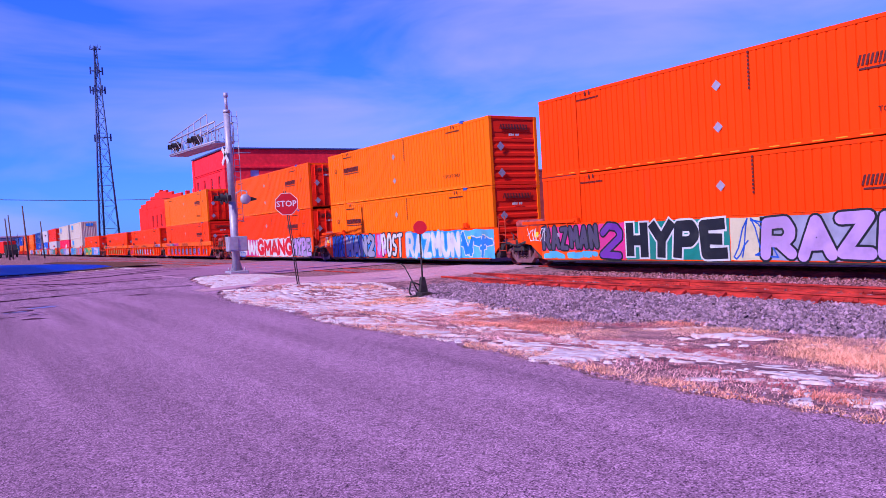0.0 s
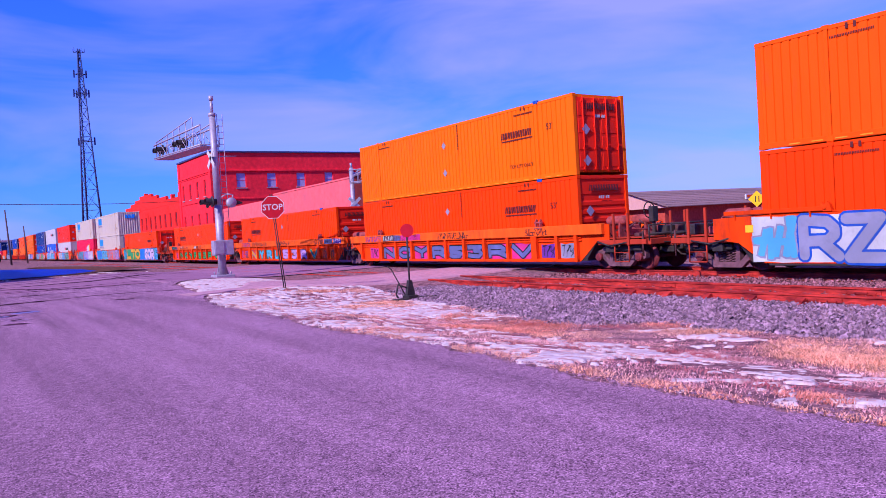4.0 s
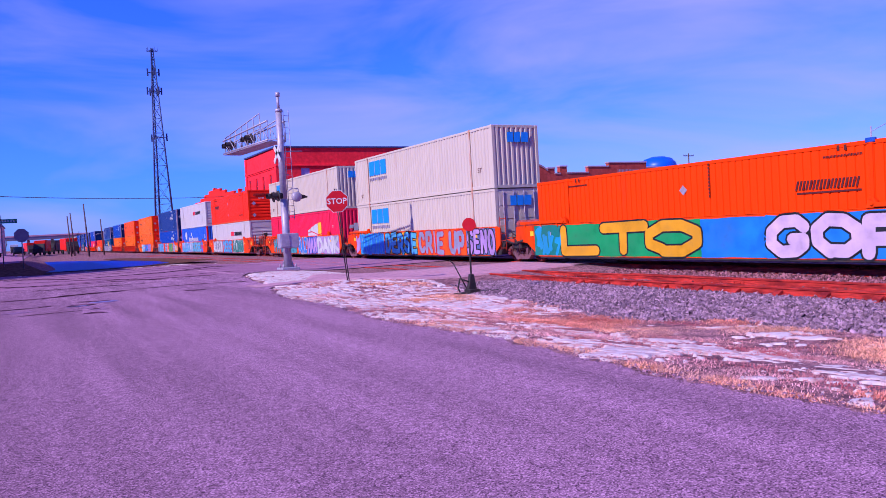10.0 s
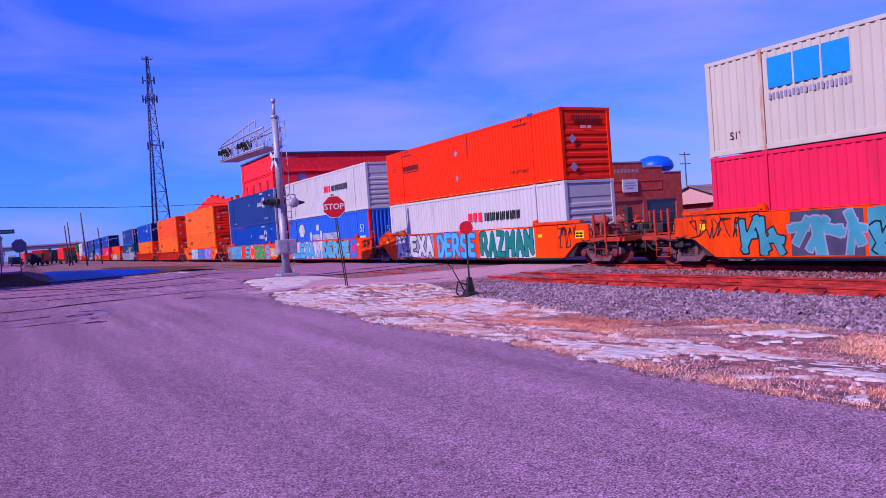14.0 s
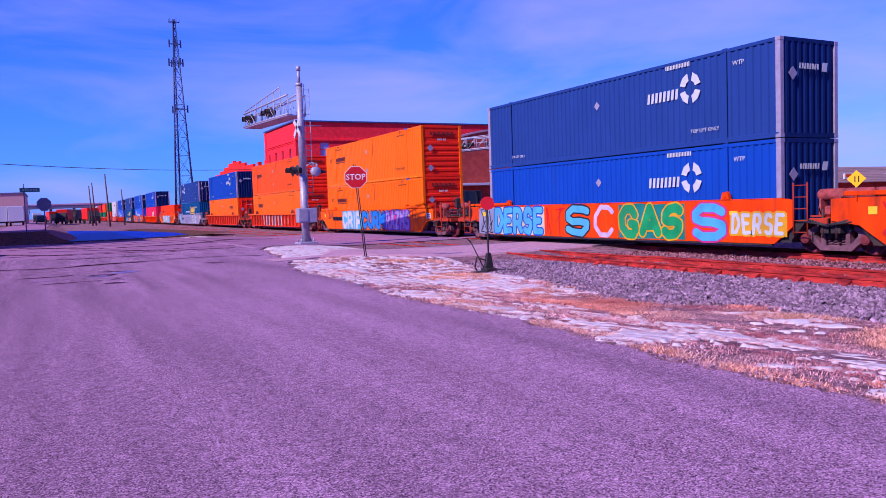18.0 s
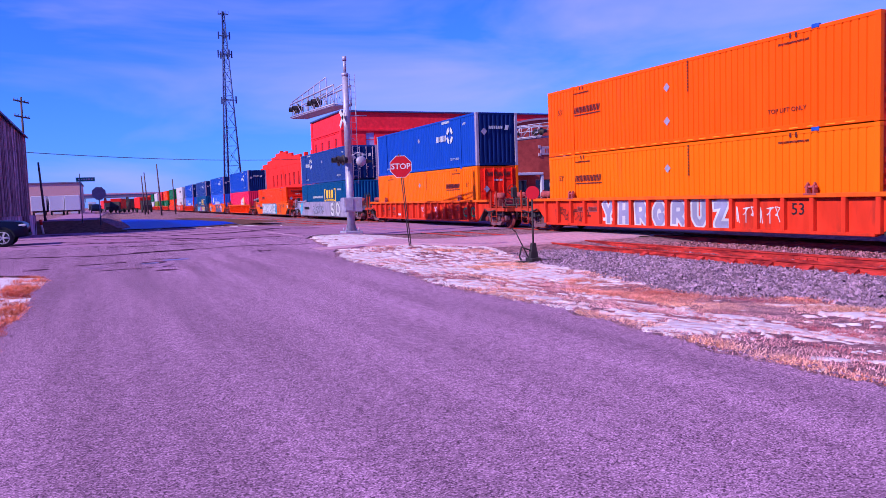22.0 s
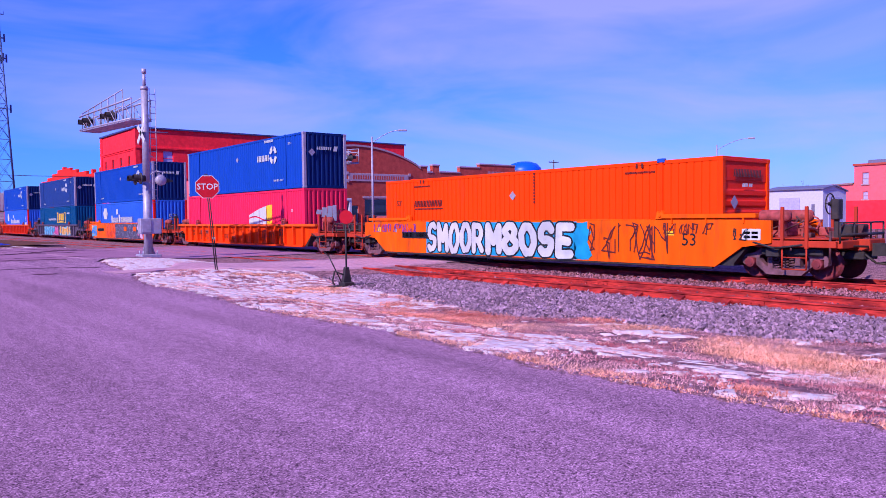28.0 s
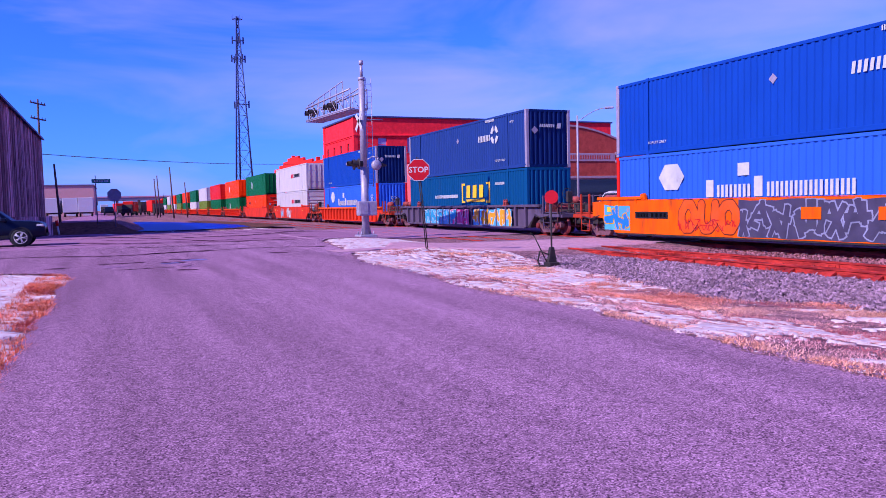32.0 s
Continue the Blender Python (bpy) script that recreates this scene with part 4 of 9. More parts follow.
# crossing panels between and beside the rails
for y0, y1, label in ((23.0, 28.2, "worn concrete panels of the path between the rails"), (34.6, 50.6, "worn panels of the street crossing between the rails")):
    pan = thing("crossing_panels", label, "level crossing", kind="structure")
    for x0, x1 in ((13.3, 14.47), (14.70, 15.96), (16.18, 19.37), (19.60, 20.88), (21.1, 23.0)):
        y = y0
        while y < y1 - 1:
            bm = B()
            box(bm, x0, x1, y, y + 2.38, RAIL_Z - 0.2, RAIL_Z + 0.006, 0.008)
            part("panel", bm, M["concrete"] if y0 < 30 else M["crossing"], pan)
            y += 2.4

# ---- buildings across the tracks ----
def wall_with_windows(parent, name, axis, at, a, b, z0, z1, t, holes, mat):
    """A wall in the plane axis=at, from a to b, with openings (u0, u1, v0, v1) cut right through it."""
    us = sorted({a, b, *[h[0] for h in holes], *[h[1] for h in holes]})
    vs = sorted({z0, z1, *[h[2] for h in holes], *[h[3] for h in holes]})
    bm = B()
    for u0, u1 in zip(us, us[1:]):
        for v0, v1 in zip(vs, vs[1:]):
            um, vm = (u0 + u1) / 2, (v0 + v1) / 2
            if any(h[0] < um < h[1] and h[2] < vm < h[3] for h in holes):
                continue
            if axis == "y":
                box(bm, u0, u1, at, at + t, v0, v1)
            else:
                box(bm, at, at + t, u0, u1, v0, v1)
    bmesh.ops.remove_doubles(bm, verts=bm.verts, dist=0.0005)
    return part(name, bm, mat, parent)


def window(parent, axis, at, u0, u1, v0, v1, pane, frame_mat, sill=True):
    bm = B()
    f = 0.07
    for a, b, c, d in ((u0, u1, v0, v0 + f), (u0, u1, v1 - f, v1), (u0, u0 + f, v0 + f, v1 - f), (u1 - f, u1, v0 + f, v1 - f), (u0 + f, u1 - f, (v0 + v1) / 2 - 0.03, (v0 + v1) / 2 + 0.03)):
        if axis == "y":
            box(bm, a, b, at + 0.10, at + 0.18, c, d)
        else:
            box(bm, at + 0.10, at + 0.18, a, b, c, d)
    w = part("window", bm, frame_mat, parent)
    bm = B()
    if axis == "y":
        box(bm, u0 + 0.02, u1 - 0.02, at + 0.14, at + 0.15, v0 + 0.02, v1 - 0.02)
    else:
        box(bm, at + 0.14, at + 0.15, u0 + 0.02, u1 - 0.02, v0 + 0.02, v1 - 0.02)
    part("pane", bm, pane, w)
    if sill:
        bm = B()
        if axis == "y":
            box(bm, u0 - 0.12, u1 + 0.12, at - 0.10, at + 0.10, v0 - 0.14, v0, 0.015)
        else:
            box(bm, at - 0.10, at + 0.10, u0 - 0.12, u1 + 0.12, v0 - 0.14, v0, 0.015)
        part("sill", bm, M["stone_trim"], w)
    return w


# tall red brick block
rb = thing("red_brick_building", "tall bright red painted brick block with a dark cornice", "building")
RX0, RX1, RY0, RY1, RH = 30.6, 73.2, 100.0, 116.0, 13.5
front = [(RX0 + 3.4 + k * 4.35, RX0 + 4.75 + k * 4.35, 8.75, 10.8) for k in range(9)] + [(RX0 + 3.4 + k * 4.35, RX0 + 4.75 + k * 4.35, 4.3, 6.4) for k in range(9)]
wall_with_windows(rb, "front_wall", "y", RY0, RX0, RX1, -0.4, RH, 0.4, front, M["red_brick"])
side = [(RY0 + 2.6 + k * 3.6, RY0 + 3.5 + k * 3.6, 7.9, 10.1) for k in range(4)] + [(RY0 + 2.6 + k * 3.6, RY0 + 3.5 + k * 3.6, 3.4, 5.6) for k in range(4)]
wall_with_windows(rb, "side_wall", "x", RX0, RY0 + 0.4, RY1, -0.4, RH, 0.4, side, M["red_brick"])
bm = B()
box(bm, RX0 + 0.4, RX1, RY1 - 0.4, RY1, -0.4, RH)
box(bm, RX1 - 0.4, RX1, RY0 + 0.4, RY1 - 0.4, -0.4, RH)
part("back_wall", bm, M["red_brick"], rb)
bm = B()
box(bm, RX0 + 0.4, RX1 - 0.4, RY0 + 0.4, RY1 - 0.4, RH - 0.9, RH - 0.7)
part("roof", bm, M["shingle"], rb)
for z0, z1, d, mt in ((RH, RH + 0.22, 0.22, "tower_steel"), (RH - 2.55, RH - 2.3, 0.16, "red_brick"), (RH - 2.75, RH - 2.6, 0.08, "red_brick"), (7.2, 7.4, 0.1, "red_brick")):
    bm = B()
    box(bm, RX0 - d, RX1 + d, RY0 - d, RY0 + 0.1, z0, z1, 0.02)
    box(bm, RX0 - d, RX0 + 0.1, RY0 + 0.11, RY1, z0, z1, 0.02)
    part("cornice", bm, M[mt], rb, "dark metal coping" if mt == "tower_steel" else "")
for y in (RY0 - 0.06, RY1 - 0.8):
    bm = B()
    box(bm, RX0 - 0.14, RX0 + 0.5, y, y + 0.8, -0.4, RH - 0.05, 0.02)
    part("corner_pier", bm, M["red_brick"], rb)
for h in front:
    window(rb, "y", RY0, *h, M["blind"], M["red_brick"])
for h in side:
    window(rb, "x", RX0, *h, M["glass_dark"], M["red_brick"])

# lower block behind it, with a stepped gable line
lb = thing("stepped_brick_building", "orange-red brick block with a stepped parapet and arched windows", "building")
LX, LY0, LY1 = 31.0, 117.0, 160.0
lh = [(LY0 + 3 + k * 3.4, LY0 + 4.1 + k * 3.4, 4.4, 6.6) for k in range(9)]
wall_with_windows(lb, "side_wall", "x", LX, LY0, LY1, -0.4, 8.0, 0.4, lh, M["orange_brick"])
for h in lh:
    window(lb, "x", LX, *h, M["glass_dark"], M["orange_brick"], sill=False)
for y0, y1, z in ((LY0, 126, 8.9), (126, 132, 9.5), (132, 136, 10.1), (136, 145, 10.6), (145, 149, 10.1), (149, 153, 9.6), (153, 158, 9.1), (158, 160, 8.5)):
    bm = B()
    box(bm, LX - 0.02, LX + 0.42, y0, y1, 8.0, z, 0.03)
    part("parapet_step", bm, M["orange_brick"], lb)
bm = B()
box(bm, LX + 0.4, 62, LY0, LY1, -0.4, 7.9)
part("block", bm, M["orange_brick"], lb)
for y in (LY0 + 3, LY0 + 7.5, LY0 + 26):
    bm = B()
    box(bm, LX + 0.5, LX + 1.1, y, y + 0.7, 7.9, 9.7 if y < 130 else 11.1, 0.03)
    part("chimney", bm, M["orange_brick"], lb)

# brick store with a curved parapet; its side wall is painted pink
st = thing("brick_store", "dark brick store with a curved parapet and pink side wall", "building")
SX, SXM, SXE, SY = 28.2, 44.4, 52.0, 54.5


def store_top(x):
    u = (x - SX) / (41.6 - SX)
    if x < 41.6:
        return 6.15 + 1.55 * math.sin(math.pi * min(max((u - 0.02) / 0.96, 0), 1)) ** 0.8 if 0.03 < u < 0.97 else 6.15
    return 6.0


bm = B()
xs = [SX + (41.6 - SX) * i / 28 for i in range(29)]
prism(bm, [(SX, 3.6)] + [(x, store_top(x)) for x in xs] + [(41.6, 3.6)], "y", SY, SY + 0.4)
part("parapet", bm, M["store_brick"], st)
bm = B()
for xa, xb in zip(xs, xs[1:]):
    prism(bm, [(xa, store_top(xa) + 0.003), (xb, store_top(xb) + 0.003), (xb, store_top(xb) + 0.16), (xa, store_top(xa) + 0.16)], "y", SY - 0.08, SY + 0.46)
part("coping", bm, M["stone_trim"], st, "pale stone coping")
holes = [(29.6, 32.6, -0.2, 2.7), (33.4, 34.9, -0.2, 2.7), (35.5, 40.7, 0.3, 3.28)]
wall_with_windows(st, "shop_front", "y", SY, SX, 41.6, -0.4, 3.6, 0.4, holes, M["store_brick"])
for h in holes:
    window(st, "y", SY, *h, M["glass_dark"], M["stone_trim"], sill=False)
bm = B()
box(bm, 35.3, 40.9, SY - 0.07, SY - 0.002, 3.29, 3.5, 0.02)
part("lintel", bm, M["stone_trim"], st, "pale stone lintel")
bm = B()
box(bm, 33.9, 40.2, SY - 0.06, SY - 0.002, 4.75, 5.45, 0.02)
sg = part("name_stone", bm, M["stone_trim"], st, "pale stone name panel")
ob = part("name_bars", bars(word(11, 5.4, 0.34, 0)), M["store_brick"], sg, "dark plain letters")
ob.matrix_local = pose(34.35, SY - 0.06, 4.93, 0, 0, 90)
for x in (33.7, 40.2):
    for z in (4.65, 5.3):
        bm = B()
        box(bm, x, x + 0.25, SY - 0.09, SY - 0.01, z, z + 0.25)
        part("stone_block", bm, M["stone_trim"], st)
bm = B()
prism(bm, [(SY + 0.4, -0.4), (SY + 0.4, 6.1), (72, 5.9), (72, 5.6), (90, 5.4), (90, -0.4)], "x", SX, SX + 0.4)
part("pink_side_wall", bm, M["pink_wall"], st, "pink painted block wall")
bm = B()
prism(bm, [(SY, 6.12), (72, 5.92), (72, 6.06), (SY, 6.26)], "x", SX - 0.05, SX + 0.45)
part("side_coping", bm, M["pink_wall"], st)
bm = B()
box(bm, SX + 0.4, 48.7, SY + 0.4, 90, -0.4, 5.2)
part("block", bm, M["store_brick"], st)
bm = B()
box(bm, 28.6, 33.2, SY - 1.6, SY - 0.01, 3.05, 3.25, 0.02)
for x in (28.8, 33.0):
    box(bm, x, x + 0.25, SY - 1.55, SY - 1.3, -0.2, 3.05, 0.02)
part("porch", bm, M["white_metal"], st, "white porch on square posts")
# the lower links between the two fronts
for x0, x1, h in ((41.6, 42.4, 6.2), (42.4, 43.0, 5.7), (43.0, 43.8, 6.35), (43.8, 46.3, 5.75), (46.3, 48.8, 6.3)):
    bm = B()
    box(bm, x0, x1, SY, SY + 0.4, -0.4, h)
    part("pier", bm, M["store_brick"], st)
    bm = B()
    box(bm, x0 - 0.05, x1 + 0.05, SY - 0.06, SY + 0.46, h + 0.003, h + 0.15, 0.02)
    part("coping", bm, M["stone_trim"], st)

# garage with a stepped front
ga = thing("brick_garage", "red-brown brick garage with a stepped parapet and wide doors", "building")
G0, G1, GR, GM = 48.8, 58.8, 53.6, 56.2
gh = [(49.5, 53.4, -0.3, 3.0), (53.9, 57.9, 0.4, 3.0)]
wall_with_windows(ga, "front_wall", "y", SY, G0, G1, -0.4, 5.6, 0.4, gh, M["store_brick"])
for x0, x1, z0, z1 in ((G0, GR, 5.6, 6.65), (GR, GM, 5.6, 6.15)):
    bm = B()
    box(bm, x0, x1, SY, SY + 0.4, z0, z1)
    part("raised_parapet", bm, M["store_brick"], ga)
for x0, x1, z in ((G0 - 0.05, GR + 0.05, 6.65), (GR + 0.06, GM + 0.05, 6.15), (GM + 0.06, G1 + 0.05, 5.6)):
    bm = B()
    box(bm, x0, x1, SY - 0.06, SY + 0.46, z + 0.003, z + 0.15, 0.02)
    part("coping", bm, M["stone_trim"], ga)
for h, mt in zip(gh, ("store_brick", "glass_dark")):
    window(ga, "y", SY, *h, M[mt], M["sign_back"], sill=False)
# a sunk panel outlined in brick, with the sign board over it
for x0, x1, z0, z1 in ((47.3, 56.0, 4.84, 4.92), (47.3, 56.0, 3.96, 4.04), (47.3, 47.4, 4.05, 4.83), (55.9, 56.0, 4.05, 4.83)):
    bm = B()
    box(bm, x0, x1, SY - 0.05, SY - 0.002, z0, z1)
    part("band", bm, M["orange_brick"], ga)
bm = B()
box(bm, 50.75, 52.7, SY - 0.16, SY - 0.06, 3.8, 5.05, 0.02)
sg = part("sign_board", bm, M["sign_white"], ga, "white sign board")
for z, w in ((4.65, 1.2), (4.4, 1.4), (4.15, 0.9)):
    ob = part("sign_bars", bars(word(6, w, 0.11, 0)), M["sign_back"], sg)
    ob.matrix_local = pose(51.72 - w / 2, SY - 0.161, z, 0, 0, 90)
ob = part("name_bars", bars(word(9, 3.2, 0.34, 0)), M["stone_trim"], ga, "pale plain letters")
ob.matrix_local = pose(49.9, SY - 0.004, 5.72, 0, 0, 90)
bm = B()
box(bm, G0, G1, SY + 0.41, 75, -0.4, 5.4)
part("block", bm, M["store_brick"], ga)

# low house with a grey roof
hs = thing("low_roofed_house", "low building under a long grey shingle roof", "building")
bm = B()
box(bm, 70, 103, 58, 68, -0.4, 2.6)
# the shade below the eaves is put into the wall's dark brick
part("wall", bm, M["store_brick"], hs)
roof = None
for k in range(9):
    bm = B()
    u0, u1 = k / 9, (k + 1.15) / 9
    prism(bm, [(56.6 + 6.4 * u0, 2.45 + 2.1 * u0), (56.6 + 6.4 * u1, 2.45 + 2.1 * u1 - 0.02), (56.6 + 6.4 * u1, 2.45 + 2.1 * u1 + 0.04), (56.6 + 6.4 * u0, 2.45 + 2.1 * u0 + 0.08)], "x", 68.8, 104)
    part("shingle_course", bm, M["shingle"], hs)
bm = B()
prism(bm, [(63.0, 4.4), (69.4, 2.4), (69.4, 2.5), (63.0, 4.55)], "x", 68.8, 104)
part("rear_slope", bm, M["shingle"], hs)
bm = B()
prism(bm, [(56.8, 2.4), (69.2, 2.4), (63, 4.4)], "x", 69.2, 69.5)
part("gable", bm, M["tan"], hs)

bm = B()
prism(bm, [(57.55, 2.95), (57.75, 2.95), (57.75, 3.55), (57.55, 3.6)], "x", 85.0, 87.2)
sgn_board = part("sign_board", bm, M["sign_white"], hs, "small white and orange sign board")
bm = B()
prism(bm, [(57.53, 3.15), (57.545, 3.15), (57.545, 3.5), (57.53, 3.5)], "x", 85.2, 86.4)
part("sign_field", bm, M["g_orange"], sgn_board)
bm = B()
prism(bm, [(58.3, 2.98), (59.9, 3.5), (59.9, 3.62), (58.3, 3.1)], "x", 96.6, 98.4)
part("skylight", bm, M["blind"], hs, "pale roof light")

# white shed and the red block beyond
sh = thing("white_shed", "white metal shed with grey doors", "shed")
bm = B()
prism(bm, [(66, -0.3), (70.5, -0.3), (70.5, 3.55), (68.2, 4.0), (66, 3.7)], "y", 29.6, 34.6)
part("wall", bm, M["white_metal"], sh)
bm = B()
prism(bm, [(65.8, 3.68), (68.2, 4.0), (70.7, 3.52), (70.7, 3.6), (68.2, 4.1), (65.8, 3.78)], "y", 29.45, 34.75)
part("roof", bm, M["sign_back"], sh)
bm = B()
box(bm, 65.94, 65.996, 31.6, 33.4, -0.2, 3.0, 0.01)
part("door", bm, M["blind"], sh, "grey roller door")
bm = B()
box(bm, 67.0, 69.6, 29.54, 29.596, -0.2, 3.0, 0.01)
part("door", bm, M["blind"], sh, "grey double door")
bm = B()
box(bm, 65.92, 65.99, 30.3, 30.55, 1.6, 2.4, 0.01)
part("meter_box", bm, M["sign_back"], sh)
fr = thing("red_brick_chapel", "pinkish red brick chapel with a small square tower", "building")
bm = B()
prism(bm, [(38.2, -0.4), (52, -0.4), (52, 3.6), (47, 4.6), (38.2, 5.0)], "x", 93.3, 112)
part("nave", bm, M["pink_wall"], fr)
bm = B()
prism(bm, [(38.3, 5.0), (47.1, 4.6), (52.2, 3.55), (52.2, 3.75), (47.1, 4.8), (38.3, 5.2)], "x", 93.1, 112.2)
part("roof", bm, M["shingle"], fr)
HOLES = [(33.9, 34.5, 4.95, 6.2), (36.5, 37.2, 4.95, 6.3), (33.9, 34.5, 3.2, 4.1), (36.55, 37.15, 3.2, 4.1)]
wall_with_windows(fr, "tower_front", "x", 93.0, 32.6, 38.1, -0.4, 7.1, 0.4, HOLES, M["pink_wall"])
for a, b, c, d in HOLES:
    window(fr, "x", 93.0, a, b, c, d, M["blind"], M["stone_trim"])
bm = B()
box(bm, 93.41, 99.0, 32.6, 38.1, -0.4, 7.0)
part("tower", bm, M["pink_wall"], fr)
bm = B()
box(bm, 92.85, 99.1, 32.45, 38.25, 7.1, 7.35, 0.03)
part("cap", bm, M["store_brick"], fr)
bm = B()
box(bm, 94.0, 97.0, 33.2, 37.0, 7.35, 7.8, 0.05)
part("roof_hatch", bm, M["sign_back"], fr)
bm = B()
box(bm, 91.4, 92.95, 27.0, 38.9, -0.4, 3.05, 0.02)
part("low_wall", bm, M["red_brick"], fr, "plain red front wall")

# water tower
wt = thing("water_tower", "bright blue domed water tower far off", "water tower", pose(213.7, 211.2, -1.0))
bm = B()
lathe(bm, [(0.01, 24.6), (2.4, 24.5), (5.0, 23.7), (6.5, 22.1), (7.0, 20.6), (6.7, 19.2), (4.0, 17.8), (1.6, 17.0), (0.01, 16.9)][::-1], 28)
part("tank", bm, M["tank"], wt)
bm = B()
for k in range(6):
    u = math.pi * k / 3
    rod(bm, (6.4 * math.cos(u), 6.4 * math.sin(u), -0.4), (5.0 * math.cos(u), 5.0 * math.sin(u), 19.2), 0.22, n=8)
rod(bm, (0, 0, -0.4), (0, 0, 17.0), 0.5, n=10)
part("legs", bm, M["tank"], wt)
bm = B()
lathe(bm, [(7.3, 20.0), (7.3, 20.12), (6.9, 20.12), (6.9, 20.0)], 28)
part("walkway", bm, M["tank"], wt)

# ---- left side and the far street ----
bn = thing("plank_barn", "tall barn clad in weathered dark vertical planks", "barn")
BX, BY0, BY1, BH = -6.0, 47.0, 79.0, 8.3
bm = B()
box(bm, BX - 9, BX - 0.06, BY0 + 0.05, BY1 - 0.05, -0.3, BH - 0.15)
part("block", bm, M["bark"], bn)
rng = random.Random(11)
y = BY0
while y < BY1:
    w = rng.uniform(0.24, 0.42)
    bm = B()
    d = rng.uniform(0.0, 0.08)
    box(bm, BX - 0.05, BX + d, y, min(y + w - rng.choice((0.02, 0.03, 0.08)), BY1), -0.3, BH + rng.uniform(-0.12, 0.06), 0.006)
    part("plank", bm, M["plank"], bn)
    y += w
bm = B()
prism(bm, [(BX + 0.3, BH - 0.2), (BX + 0.3, BH - 0.05), (BX - 4.5, BH + 1.9), (BX - 9.3, BH), (BX - 9.3, BH - 0.15), (BX - 4.5, BH + 1.72)], "y", BY0 - 0.2, BY1 + 0.2)
part("roof", bm, M["tower_steel"], bn)

wh = thing("tan_warehouse", "long tan metal warehouse across the yard", "warehouse")
bm = B()
box(bm, -17, -3.9, 185, 215, 0.0, 7.1)
part("wall", bm, M["tan"], wh)
bm = B()
box(bm, -17.2, -3.7, 184.8, 215.2, 7.1, 7.4, 0.05)
part("roof_edge", bm, M["sign_back"], wh)
for x in (-13, -9.5, -6.2):
    bm = B()
    box(bm, x, x + 1.8, 184.93, 184.99, 0.3, 3.4)
    part("dock_door", bm, M["white_metal"], wh)


def trailer():
    t = thing("box_trailer", "white box trailer parked in the yard", "trailer", group="parked trailers")
    bm = B()
    box(bm, -1.2, 1.2, 0, 9, 1.0, 3.6, 0.05)
    part("box", bm, M["white_metal"], t)
    bm = B()
    box(bm, -1.05, 1.05, 0.4, 8.6, 0.75, 0.99)
    part("frame", bm, M["black_steel"], t)
    for x in (-0.95, 0.95):
        bm = B()
        lathe(bm, [(0.1, -0.14), (0.45, -0.14), (0.5, -0.1), (0.5, 0.1), (0.45, 0.14), (0.1, 0.14)], 14, at=(x, 1.4, 0.5), axis="x")
        part("wheel", bm, M["rubber"], t)
    return t


tr0 = trailer()
tr0.matrix_world = pose(-4.55, 148, 0.3)
for x, y in ((-7.05, 148.5), (-9.9, 149)):
    copy_thing(tr0, pose(x, y, 0.3))

br = thing("road_overpass", "low concrete overpass across the far street", "bridge")
bm = B()
box(bm, -40, 34, 398, 410, 6.2, 7.6, 0.05)
part("deck", bm, M["sign_back"], br)
bm = B()
box(bm, -40, 34, 397.8, 398.1, 7.6, 8.3, 0.03)
part("parapet", bm, M["concrete"], br)
for x in (-24, -12, 2, 12, 27):
    bm = B()
    rod(bm, (x, 404, -0.3), (x, 404, 6.2), 0.6, n=10)
    part("pier", bm, M["concrete"], br)


def pole(name, x, y, h, lean, label, arms=0, r=0.14, turn=0.0):
    p = thing(name, label, "pole", pose(x, y, gz(x, y), 0, lean, turn))
    bm = B()
    rod(bm, (0, 0, -0.3), (0, 0, h), r, r * 0.65, n=10)
    part("shaft", bm, M["wood_pole"], p)
    for k in range(arms):
        bm = B()
        z = h - 0.5 - 1.5 * k
        box(bm, -1.2, 1.2, -0.06, 0.06, z, z + 0.13, 0.01)
        for u in (-1.1, -0.6, 0.6, 1.1):
            rod(bm, (u, 0, z + 0.13), (u, 0, z + 0.3), 0.035, n=6)
        part("crossarm", bm, M["wood_pole"], p)
    return p


pole("utility_pole", -6.5, 84, 12.0, 0.6, "tall wooden utility pole with two crossarms", 2, turn=62)
pole("leaning_pole", -4.33, 72, 5.0, -2.8, "short leaning wooden pole beside the street", 0, 0.11)
for x, y, h in ((7.4, 150, 7.2), (8.2, 155, 8.0), (8.9, 130, 8.3), (13.6, 160, 7.0)):
    pole("wooden_pole", x, y, h, -2.5, "bare wooden pole by the railway")
wire = thing("overhead_wire", "thin dark overhead wire across the street", "wire")
bm = B()
pts = []
for k in range(25):
    u = k / 24
    pts.append((-6.45 + 62 * u, 84 + 56 * u, 7.2 + 3.6 * u - 5.0 * u * (1 - u)))
tube(bm, pts, 0.035, 5)
part("strand", bm, M["wood_pole"], wire)

# ---- the train ----

CL, CW, CH = 8.075, 1.30, 2.90       # half length, half width, height of a long container
FLOOR = 0.46                          # container floor above the rail
UPPER = FLOOR + CH + 0.02


